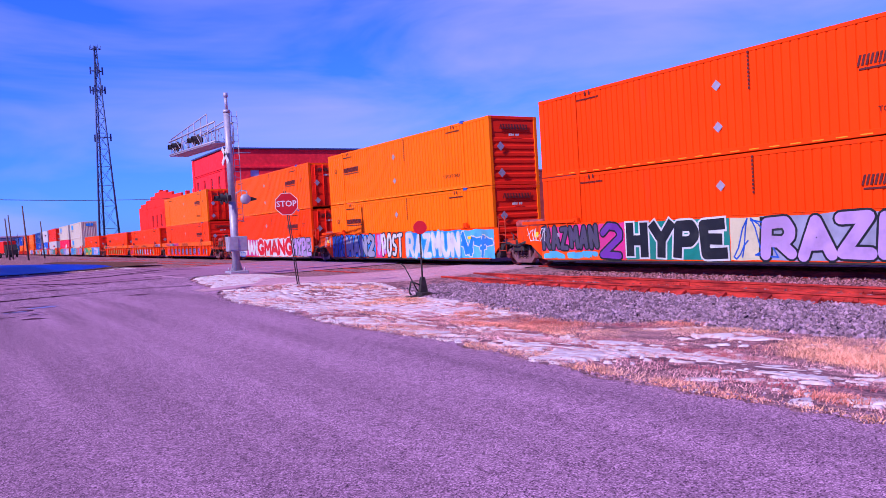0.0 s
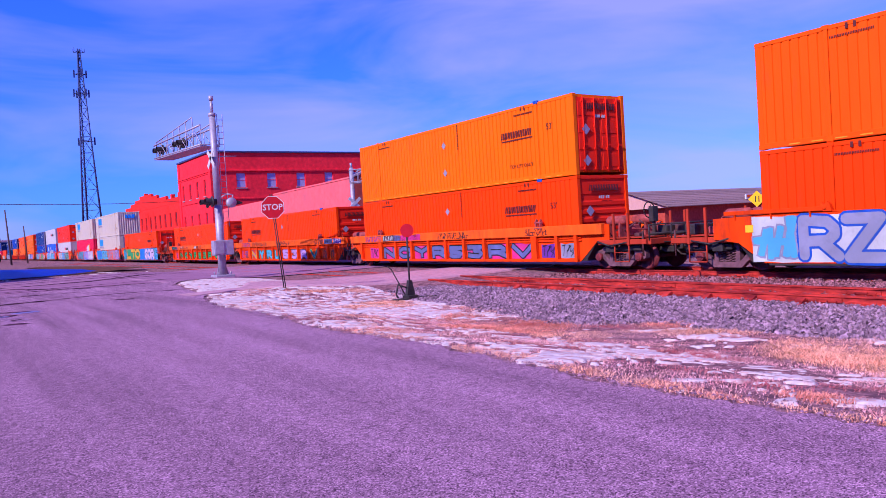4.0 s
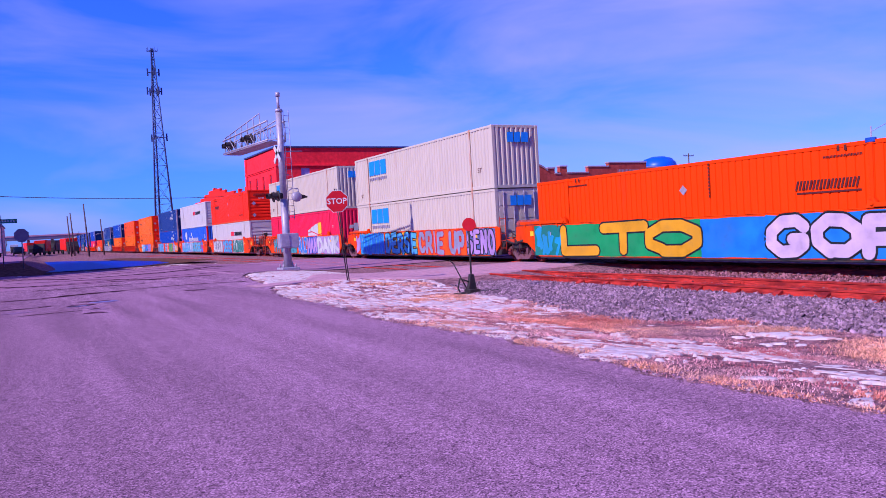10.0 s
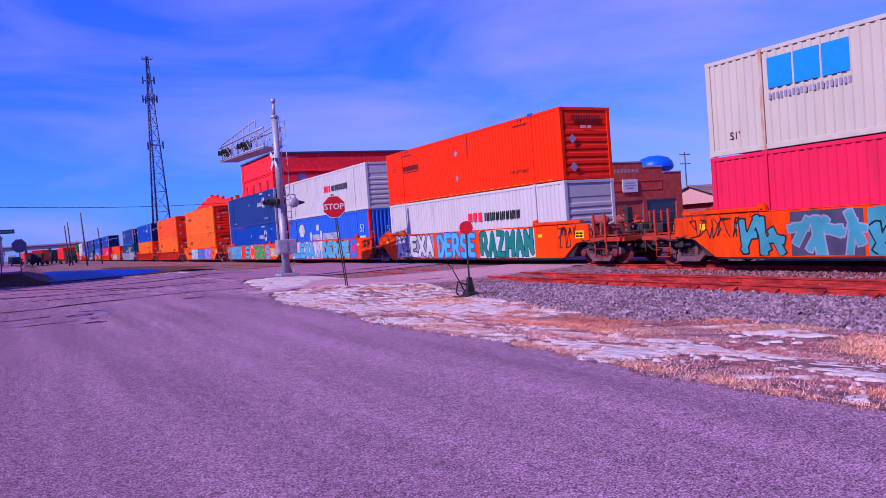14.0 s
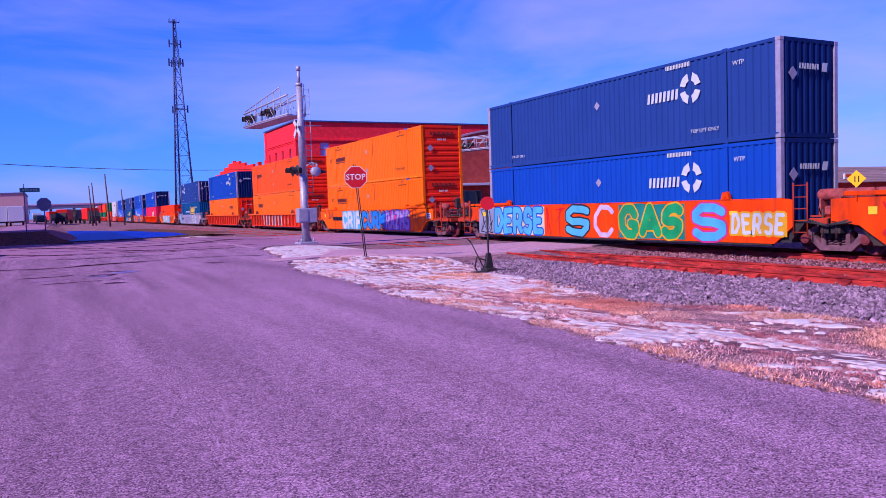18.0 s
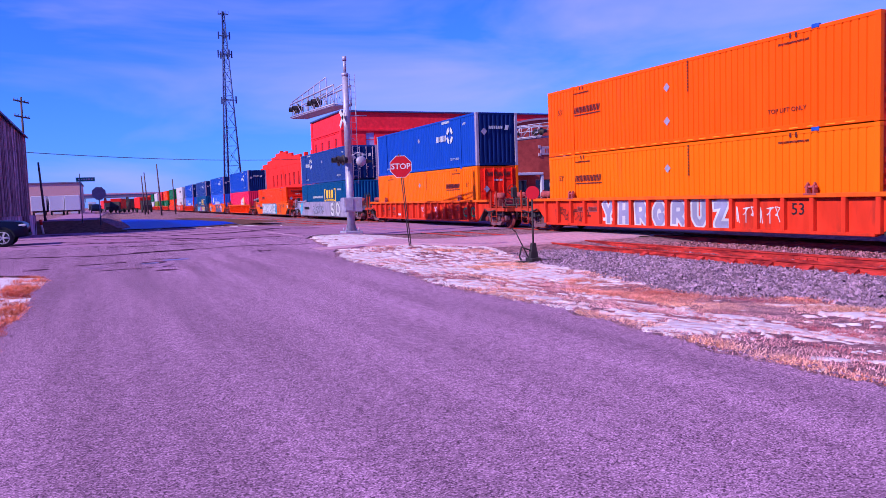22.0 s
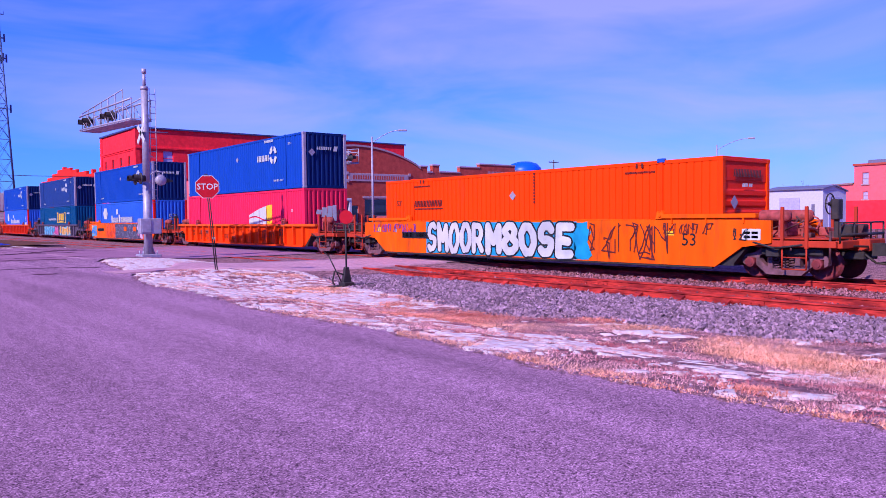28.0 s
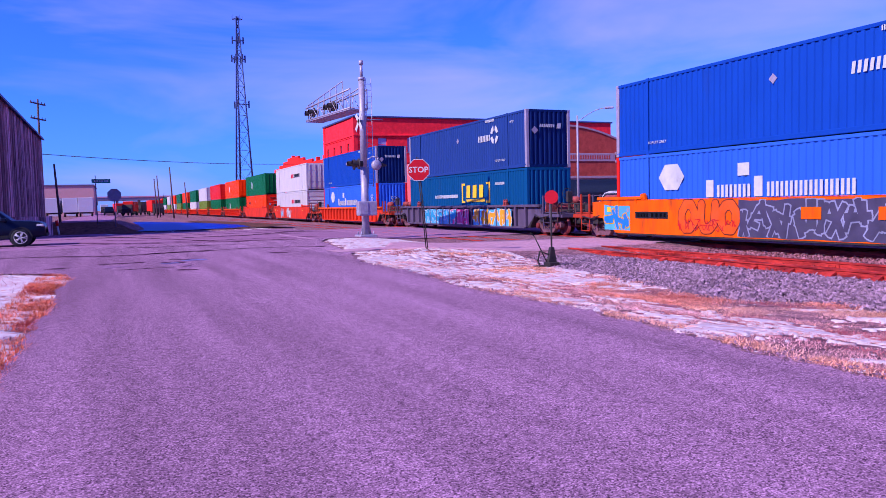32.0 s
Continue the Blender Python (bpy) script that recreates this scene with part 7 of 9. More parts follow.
# upper box, lower box: colour, mark, side of the mark, front end, wall
O, A, DO = "orange", "amber", "deep_orange"
LOADS = [
    ((O, "block", "R", "ribs"), (O, "block", "R", "ribs"), "smooth", "orange_car"),
    ((A, "block", "L", "ribs"), (A, "block", "L", "ribs"), "smooth", "orange_car"),
    (("tangerine", "block", "R", "doors"), (O, "block", "R", "doors"), "smooth", "orange_car"),
    ((A, "block", "R", "doors"), (O, "block", "R", "ribs"), "deep", "orange_car"),
    (None, (O, "block", "L", "ribs"), "deep", "orange_car"),
    (None, (O, "block", "L", "ribs"), "deep", "orange_car"),
    (None, (O, "block", "R", "doors"), "smooth", "orange_car"),
    (("cream", "blue_letters", "L", "flutes"), ("cream", "blue_letters", "L", "doors"), "smooth", "orange_car"),
    (("cream", "blue_letters", "L", "flutes"), ("pink", "window", "L", "flutes"), "smooth", "orange_car"),
    ((DO, "block", "L", "ribs"), ("white", "two_tone", "M", "ribs"), "smooth", "orange_car"),
    (("white", "two_tone", "R", "ribs"), ("bright_blue", "stack", "L", "flutes"), "smooth", "orange_car"),
    (("navy", "ring", "R", "flutes"), ("blue", "ring", "R", "flutes"), "smooth", "orange_car"),
    ((A, "block", "L", "ribs"), (A, "block", "L", "ribs"), "smooth", "yellow_car"),
    (("tangerine", "block", "L", "ribs"), (A, "block", "L", "ribs"), "ribbed", "red_car"),
    (("blue", "ring", "R", "flutes"), (A, "block", "R", "doors"), "ribbed", "red_car"),
    (("navy", "ring", "L", "doors"), ("teal", "yellow_box", "L", "flutes"), "smooth", "grey_car"),
    (None, (O, "block", "L", "ribs"), "smooth", "yellow_car"),
    (("blue", "ring", "R", "flutes"), ("pink", "window", "L", "flutes"), "ribbed", "orange_car"),
    (("blue", "ring", "R", "flutes"), ("bright_blue", "stack", "L", "flutes"), "smooth", "yellow_car"),
    (("navy", "ring", "R", "flutes"), ("teal", "yellow_box", "L", "flutes"), "ribbed", "dark_car"),
    (("blue", "ring", "R", "flutes"), ("bright_blue", "stack", "L", "flutes"), "ribbed", "red_car"),
    (("white", "two_tone", "L", "doors"), ("white", "two_tone", "R", "ribs"), "smooth", "red_car"),
    (("green", "leaf", "L", "doors"), (O, "block", "L", "ribs"), "smooth", "red_car"),
    ((O, "leaf", "L", "doors"), ("green", "leaf", "L", "doors"), "ribbed", "red_car"),
    (("red", "leaf", "L", "ribs"), ("green", "leaf", "L", "doors"), "ribbed", "red_car"),
    (("white", "small", "L", "ribs"), ("lime", "leaf", "L", "doors"), "ribbed", "red_car"),
    (("green", "leaf", "L", "doors"), ("white", "small", "L", "ribs"), "ribbed", "red_car"),
    ((O, "block", "L", "ribs"), ("green", "leaf", "L", "doors"), "ribbed", "red_car"),
    (("green", "leaf", "L", "doors"), ("lime", "leaf", "L", "doors"), "ribbed", "red_car"),
    ((O, "block", "L", "ribs"), ("white", "small", "L", "ribs"), "ribbed", "red_car"),
]
while len(LOADS) < len(REAR):
    LOADS.append(LOADS[23 + len(LOADS) % 7])
JOINED = [(0, 1), (1, 2), (3, 4), (4, 5), (6, 7), (7, 8), (9, 10), (10, 11)]
PALE_POST = {"ring"}


RUN = [(0.0, 0.03), (2.0, 24.37), (4.0, 48.40), (6.0, 72.42), (8.0, 96.78), (10.0, 120.90), (12.0, 144.92), (14.0, 168.98), (16.0, 192.55), (18.0, 216.28),
       (20.0, 240.36), (22.0, 264.15), (24.0, 288.38), (26.0, 312.60), (28.0, 336.68), (30.0, 361.12), (32.0, 385.42)]


def train_s(t):
    """Metres that the train has run at t seconds."""
    return float(np.interp(t, [r[0] for r in RUN], [r[1] for r in RUN]))


TRAIN, CARS = [], []
for n, (rear, (up, low, kind, col)) in enumerate(zip(REAR, LOADS)):
    mid = rear - CL
    car = well_car(n, kind, col, (n - 1, n) in JOINED, (n, n + 1) in JOINED)
    CARS.append(car)
    TRAIN.append((car, mid, RAIL_Z))
    for spec, z in ((low, FLOOR), (up, UPPER)):
        if spec:
            c = container(*spec, style="wave" if spec[0] in ("white", "cream", "blue", "bright_blue", "navy", "teal", "pink") else "groove",
                          post="sticker" if spec[1] == "ring" else "red" if spec[1] == "stack" else None, near=n < 24)
            TRAIN.append((c, mid, RAIL_Z + z))
for ob, mid, z in TRAIN:
    ob.matrix_world = pose(TRACK_X, mid - train_s(0), z)

# sprayed pieces, car by car, rear to front: ends, text, fill, outline, ground, then what differs
SPRAYED = {
    0: [(-8.1, -5.0, "RAZMAN", "slate", "g_black", "g_pink", dict(z=(0.62, 1.57), weight=0.12)), (-8.1, -5.0, None, "sky_blue", "g_orange", "g_orange", dict(z=(0.31, 0.64))), (-5.0, -3.85, "2", "purple", "g_black", "g_pink", dict(weight=0.12)),
        (-3.8, 0.22, "HYPE", "g_black", "g_white", "g_teal", dict(weight=0.19, block=True)), (0.24, 1.3, None, "royal", "royal", "sand", dict(thin=True)), (1.2, 7.6, "RAZMAN", "lilac", "g_black", "silver", dict(weight=0.17))],
    1: [(-7.75, -6.1, "HYPE", "royal", "g_black", "slate_blue", dict(weight=0.13)), (-5.95, -2.3, "MAN2", "silver", "g_black", "azure", dict(weight=0.17)), (-2.2, -1.3, None, "lilac", "g_pink", "g_pink", {}), (-1.66, 0.67, "POST", "g_white", "g_black", None, dict(weight=0.19, edge=0.07)),
        (0.92, 5.84, "RAZMUN", "g_white", "sky_blue", "azure", dict(weight=0.15)), (5.84, 8.27, None, "azure", "g_white", "sky_blue", {})],
    2: [(-8.3, -6.97, None, "sky_blue", "silver", "g_white", {}), (-6.97, -4.6, "RZ", "silver", "royal", "g_white", {}), (-4.6, -1.8, "MAN", "g_white", "g_pink", "g_pink", {}), (-1.78, 5.22, "GMANG", "g_red", "g_white", "g_white", dict(weight=0.18, edge=0.07)),
        (5.1, 8.3, "HYPE", "lilac", "g_black", "silver", dict(weight=0.17))],
    6: [(-8.2, -6.4, None, "cyan", "g_teal", "g_teal", {}), (-6.4, 0.66, "LTO", "g_yellow", "g_black", "g_green", dict(weight=0.2)), (0.66, 3.05, None, "g_teal", "azure", "azure", dict(thin=True)), (3.05, 7.4, "GOR", "pale_pink", "g_black", "azure", dict(weight=0.19)), (7.4, 8.9, "PE", "sky_blue", "g_black", "azure", {})],
    7: [(-8.15, -7.5, None, "lilac", "g_red", None, {}), (-7.52, -3.87, "UAZMYN", "azure", "sky_blue", "cyan", dict(weight=0.16)), (-3.75, 0.45, "DERSE", "sky_blue", "g_black", "g_yellow", dict(weight=0.18, block=True)),
        (0.55, 5.55, "CRIE UP", "silver", "g_red", "g_orange", dict(weight=0.16)), (5.62, 8.2, "SENO", "lilac", "g_black", "slate_blue", dict(weight=0.18))],
    8: [(-7.1, -5.4, None, "sea", "g_black", None, {}), (-5.3, -3.2, None, "sea", "silver", "slate", {}), (-3.1, -0.95, None, "sea", "g_black", "sea", {}), (-0.54, 1.6, "RAZ", "azure", "g_white", "g_red", dict(weight=0.16, block=True)),
        (1.6, 3.85, "MAN", "lilac", "royal", "royal", dict(weight=0.15, block=True)), (3.83, 8.2, "DANK", "g_white", "silver", "lilac", dict(weight=0.17, block=True))],
    9: [(-7.2, -2.74, "ALEXA", "g_white", "g_black", "silver", dict(weight=0.15)), (-2.4, 1.5, "DERSE", "sky_blue", "royal", None, dict(weight=0.17)), (1.75, 6.1, "RAZMAN", "g_teal", "g_black", "g_white", dict(weight=0.17, block=True, edge=0.03))],
    10: [(-7.25, -1.7, "ALEXA", "sky_blue", "royal", "pale_pink", dict(weight=0.18, block=True)), (-1.7, -0.1, None, "royal", "royal", "g_white", dict(thin=True)), (-0.06, 5.03, "DERSE", "sky_blue", "g_yellow", "g_black", dict(weight=0.19, block=True, edge=0.025)), (5.05, 6.35, "C", "azure", "g_red", "g_pink", {})],
    11: [(-8.9, -7.5, None, "silver", "g_black", "silver", dict(thin=True)), (-7.5, -3.45, "DERSE", "sky_blue", "royal", "sand", dict(weight=0.16)), (-3.4, -2.1, None, "g_red", "g_red", None, dict(thin=True)), (-2.1, -0.3, "S", "sky_blue", "g_black", None, dict(weight=0.15)), (-0.2, 1.1, "C", "pale_pink", None, None, dict(weight=0.1)),
         (1.25, 4.5, "GAS", "g_green", "g_yellow", "g_teal", dict(weight=0.17)), (4.7, 6.35, "S", "sky_blue", "g_pink", None, dict(weight=0.15)), (6.36, 8.4, "DERSE", "g_white", "g_yellow", "g_yellow", dict(z=(0.5, 1.25)))],
    12: [(-4.7, -1.0, "CRIP", "g_white", "sky_blue", "sky_blue", dict(weight=0.16)), (-1.0, 2.95, "CURM", "azure", "g_black", None, dict(weight=0.18)), (3.0, 6.6, "RAZMS", "lilac", "royal", "g_pink", dict(weight=0.18))],
    15: [(-8.3, -7.3, None, "sky_blue", "cyan", "silver", {}), (-3.2, 0.6, None, "silver", "g_black", None, dict(z=(0.42, 1.42))), (2.8, 5.7, "SIO", "g_white", "g_black", None, dict(weight=0.145, edge=0.05))],
    16: [(-5.0, -1.45, "SMOOR", "g_white", "g_black", "cyan", dict(weight=0.19)), (-1.45, 3.0, "M8OSE", "g_white", "g_black", "cyan", dict(weight=0.185)), (2.9, 3.45, None, "cyan", "cyan", "cyan", {}), (3.5, 6.1, None, "purple", "mark_dark", None, dict(thin=True))],
    18: [(-8.7, -7.0, None, "azure", "g_yellow", "sky_blue", dict(z=(0.4, 1.45))), (-4.2, -1.2, "OUO", "g_orange", "mark_dark", None, dict(weight=0.24, edge=0.035)), (-1.3, 4.8, None, "slate", "silver", "slate", dict(z=(0.31, 1.59))), (4.6, 6.1, None, "pale_pink", "g_pink", "slate", {}), (6.8, 8.4, "DANK", "g_black", None, None, dict(weight=0.06, z=(0.95, 1.5)))],
    19: [(-5.0, 0.0, None, "cyan", "g_white", "sky_blue", {}), (-0.9, 1.7, None, "g_pink", "g_white", "g_pink", {}), (2.3, 6.8, None, "g_yellow", "g_white", "sky_blue", {})],
    21: [(-5.0, -3.4, None, "sky_blue", "g_white", None, {}), (-1.6, 0.8, None, "g_white", "g_black", None, {})],
}
for n, rows in SPRAYED.items():
    low = LOADS[n][2] == "ribbed"
    for k, (a, b, text, fill, line, ground, more) in enumerate(rows):
        tag(CARS[n], a, b, text, fill, line, ground, **{"z": (0.36, 1.32) if low else (0.31, 1.59), "seed": n + k, "face": 1.515 if low else 1.472, **more})
# single letters, one to a bay; bays count from the rear
for n, (letters, first, fill, line, ground) in {3: ("NOYR53RV", 1, "slate_blue", "g_black", "g_pink"), 5: ("NOYR53RV", 1, "g_green", "g_black", None), 13: ("YHRGRUZ", 4, "silver", "g_white", None)}.items():
    edge = STAKES["deep"] if n != 13 else STAKES["ribbed"]
    for k, ch in enumerate(letters):
        a, b = -edge[first + k] + 0.13, -edge[first + k + 1] - 0.13
        tag(CARS[n], a, b, ch, fill, line, ground, z=(0.40, 1.04) if n != 13 else (0.38, 1.34), seed=k, face=1.384, weight=0.19, block=True, edge=0.05 if n != 13 else 0.09)
for ch, a, b, fill, line in (("N", -6.07, -4.84, "g_yellow", "royal"), ("O", -4.95, -4.3, "g_teal", "g_black"), ("Y", -4.4, -3.5, "sky_blue", "g_teal"), ("E", -3.6, -2.8, "g_teal", "g_black"), ("R", -2.95, -2.0, "sky_blue", "g_teal"), ("O", -2.1, -1.4, "g_teal", "g_black"),
                              ("L", -1.5, -0.9, "sky_blue", "g_teal"), ("L", -1.0, -0.45, "g_teal", "g_black"), ("5", -0.08, 1.05, "lilac", "g_black"), ("3", 1.4, 2.42, "lilac", "g_black"), ("R", 2.86, 3.86, "lilac", "g_black"), ("V", 4.35, 5.5, "g_teal", "g_yellow")):
    tag(CARS[4], a, b, ch, fill, line, None, z=(0.36, 1.06), seed=int(a * 3), face=1.384 + 0.005 * (ch in "OE"), weight=0.19, block=True, edge=0.05)
for n in (3, 4, 5):
    for a, b, f in ((-7.6, -5.9, "purple"), (-5.4, -2.6, "mark_dark"), (-0.7, 1.6, "g_black"), (5.4, 6.6, "mark_dark")):
        scrawl(CARS[n], a, b, 1.30, 1.56, f, 1.544, n * 5 + int(a))
    for a, b, f in ((6.1, 6.9, "purple"), (7.15, 7.95, "silver"), (-7.4, -6.4, "g_pink")):
        tag(CARS[n], a, b, None, "g_black", "g_black", f if n != 4 else "g_orange", z=(0.42, 1.0), seed=n, face=1.384, thin=True)
for n, a, b, text, fill, line, ground in ((3, -5.76, -4.66, "RAZMAN", "g_white", None, "g_black"), (3, -4.66, -4.0, None, "slate_blue", "slate_blue", "slate_blue"), (3, -4.0, -2.2, None, "purple", "g_pink", "g_pink"), (4, 6.74, 7.85, None, "g_black", "g_black", "slate_blue"), (4, 7.95, 9.0, "HYPE", "g_white", None, "purple"),
                                          (5, -8.4, -6.45, None, "g_black", "g_teal", "g_black"), (5, -5.2, -4.5, "FLAY", "g_white", None, None), (5, -0.9, -0.05, None, "g_white", "g_white", None)):
    tag(CARS[n], a, b, text, fill, line, ground, z=(1.28, 1.60), seed=n, face=1.542, thin=True, weight=0.09)
for a, b in ((6.35, 7.05), (7.3, 8.0)):
    tag(CARS[14], a, b, "O", "g_green", None, None, z=(0.5, 1.15), seed=14, face=1.384, weight=0.1)
for at in (1.55, 4.05):
    ob = part("plate", bars([(0, 0, 0.7, 0.36, 0, 0)]), M["yellow_car"], CARS[18], "plain orange steel patch")
    ob.matrix_local = pose(-1.496, -at + 0.35, 0.95)
# thin scrawled tags: car, along, height, paint
for n, a, b, z0, z1, f in ((13, 3.2, 4.0, 0.6, 1.1, "g_white"), (13, 4.15, 5.0, 0.6, 1.1, "g_white"), (17, -2.1, -1.3, 0.5, 0.9, "mark_dark"), (17, -0.95, 0.0, 0.45, 0.8, "g_black"), (17, 3.25, 4.0, 0.7, 1.15, "g_black"), (17, 4.15, 5.05, 0.7, 1.15, "g_black"), (17, -5.9, -4.3, 0.5, 1.1, "mark_dark"), (14, 0.2, 1.0, 0.5, 1.15, "pale_pink"),
                           (14, 2.3, 3.1, 0.5, 1.15, "pale_pink"), (14, 3.4, 5.1, 0.7, 1.05, "g_orange"), (13, -7.5, -5.0, 0.5, 1.0, "mark_dark"), (14, -7.6, -4.4, 0.55, 1.05, "mark_dark"), (0, -8.9, -8.1, 1.0, 1.5, "g_white"), (1, -8.9, -8.0, 0.9, 1.6, "g_white"), (6, 8.9, 9.5, 0.9, 1.5, "g_black"), (8, -8.9, -7.2, 0.9, 1.6, "g_black"),
                           (9, 7.7, 8.9, 0.7, 1.6, "g_black"), (9, 7.95, 8.9, 1.2, 1.6, "g_black"), (12, -7.8, -6.6, 0.7, 1.5, "mark_dark"), (12, 6.6, 7.2, 0.7, 1.6, "g_red"), (15, 6.0, 6.6, 0.7, 1.1, "g_black"), (16, -8.8, -5.8, 1.15, 1.5, "purple"), (16, 3.5, 6.2, 0.6, 1.6, "mark_dark"), (16, 6.3, 7.9, 1.2, 1.6, "mark_dark"), (16, 8.5, 9.0, 1.05, 1.35, "g_black"),
                           (18, -4.2, -1.4, 0.5, 0.9, "g_red"), (18, 6.75, 7.35, 0.6, 0.85, "g_green"), (10, 7.3, 8.3, 1.0, 1.6, "g_black"), (10, -8.1, -7.3, 0.6, 1.5, "g_red"), (4, -7.9, -6.4, 0.5, 1.0, "purple")):
    scrawl(CARS[n], a, b, z0, min(z1, 1.5), f, 1.386 if LOADS[n][2] == "ribbed" else 1.486, n)
# stencils, patches and plates of the plated cars
for n, (_, _, kind, _) in enumerate(LOADS[:22]):
    if kind == "smooth":
        for at, w, h, mt in ((6.35, 0.3, 0.12, "mark_yellow"), *(((8.75, 0.52, 0.3, "sign_yellow" if n in (9, 15) else "sign_white"),) if n in (9, 12, 15, 16) else ()), (-8.5, 0.24, 0.2, "mark_yellow"), (-7.2, 0.14, 0.14, "sticker")):
            ob = part("plate", bars([(0, 0, w, h, 0, 0)] + ([(0.05 + 0.22 * (k % 2), 0.05 + 0.11 * (k // 2), 0.18, 0.07, 0, 1) for k in range(4)] if w > 0.5 else [])), [M[mt], M["mark_black"]], CARS[n], "small painted plate")
            ob.matrix_local = pose(-1.474, -at, 1.15 if w < 0.5 else 1.05)
for n in (12, 13, 14, 16, 17):
    caption("53", 0.5, M["mark_black"], CARS[n], (-1.476 if n in (12, 16) else -1.386, {12: -7.47, 13: -5.58, 14: -5.7, 16: -7.15, 17: -5.6}[n], 1.02))
for n in (n for n in (3, 4, 5, 12, 15, 16, 18) if LOADS[n][2] == "smooth"):
    ob = part("number_panel", bars([(0, 0, 1.9, 0.26, 0, 0)] + word(4, 0.75, 0.17, 0, 1, 0.08, 0.045) + word(6, 0.9, 0.17, 0, 1, 0.95, 0.045)), [M["mark_black"], M["mark_white"]], CARS[n], "black panel with white plain bars")
    ob.matrix_local = pose(-1.477, 6.65, 0.9)

for n in (13, 14, 17):
    for at, w, k in ((5.78, 0.56, 4), (4.98, 0.76, 6)):
        ob = part("number_panel", bars([(0, 0, w, 0.22, 0, 0)] + word(k, w - 0.1, 0.15, 0.03, 1, 0.05, 0.035)), [M["red_gear"], M["mark_white"]], CARS[n], "dark panel with white plain bars")
        ob.matrix_local = pose(-1.386, at, 0.9)
    ob = part("placard_row", bars([(0.27 * k, 0, 0.23, 0.13, 0, 0) for k in range(3)]), M["mark_white"], CARS[n], "three small white plates")
    ob.matrix_local = pose(-1.386, 3.95, 0.54)
    ob = part("stencil", bars(word(2, 0.2, 0.12, 0, 0) + word(2, 0.2, 0.12, 0, 0, 0, -0.2) + word(5, 0.5, 0.07, 0, 0, 0.9, -0.1) + word(6, 0.6, 0.06, 0, 0, 1.72, -0.28)), M["mark_dark"], CARS[n])
    ob.matrix_local = pose(-1.386, 7.1, 0.98)


def motions():
    """The train runs past; its wheels turn while they are near the road."""
    for ob, mid, z in TRAIN:
        walk(ob, [(t, pose(TRACK_X, mid - s, z)) for t, s in RUN])
    ticks = [k / FPS for k in range(32 * FPS + 1)]
    ran = [train_s(t) for t in ticks]
    for w, n, d in WHEELS:
        y0 = REAR[n] - CL + w.parent.matrix_local.translation.y + d
        near = [k for k in range(len(ticks)) if -12 < y0 - ran[k] < 42]
        if len(near) < 4:
            continue
        rows = [(ticks[k], pose(0, d, 0.455, math.degrees(ran[k] / 0.455) % 360)) for k in near]
        if near[0] > 0:
            rows.insert(0, (0.0, rows[0][1]))
        if near[-1] < len(ticks) - 1:
            rows.append((32.0, rows[-1][1]))
        walk(w, rows)

# ---- crossing signals, signs and lamps ----
def signal_pair(parent, x, y, z, way=-1, axis="x"):
    """Two hooded lamps on a bracket."""
    bm = B()
    if axis == "x":
        box(bm, x - 0.05, x + 0.05, y - 0.42, y + 0.42, z - 0.05, z + 0.05)
    else:
        box(bm, x - 0.42, x + 0.42, y - 0.05, y + 0.05, z - 0.05, z + 0.05)
    br = part("lamp_bracket", bm, M["galv"], parent)
    for d in (-0.38, 0.38):
        c = (x, y + d, z) if axis == "x" else (x + d, y, z)
        bm = B()
        lathe(bm, [(0.01, 0.02 * way), (0.25, 0.02 * way), (0.26, 0.0), (0.26, -0.02 * way), (0.14, -0.05 * way), (0.14, -0.2 * way), (0.01, -0.22 * way)][::1 if way > 0 else 1], 22, at=c, axis=axis)
        bmesh.ops.recalc_face_normals(bm, faces=bm.faces)
        part("target_disc", bm, M["black_steel"], br)
        bm = B()
        n = 10
        for k in range(n):
            u0, u1 = math.pi * (-0.15 + 1.3 * k / n), math.pi * (-0.15 + 1.3 * (k + 1) / n)
            q = []
            for u, l in ((u0, 0), (u1, 0), (u1, 1), (u0, 1)):
                o = (0.17 * math.cos(u), 0.17 * math.sin(u))
                dd = way * (0.02 + 0.3 * l)
                q.append(bm.verts.new((c[0] + dd, c[1] + o[0], c[2] + o[1]) if axis == "x" else (c[0] + o[0], c[1] + dd, c[2] + o[1])))
            bm.faces.new(q)
        part("hood", bm, M["black_steel"], br)
        bm = B()
        lathe(bm, [(0.01, way * 0.045), (0.1, way * 0.04), (0.15, way * 0.025), (0.15, way * 0.02), (0.01, way * 0.02)], 16, at=c, axis=axis)
        bmesh.ops.recalc_face_normals(bm, faces=bm.faces)
        part("lens", bm, M["lens"], br)


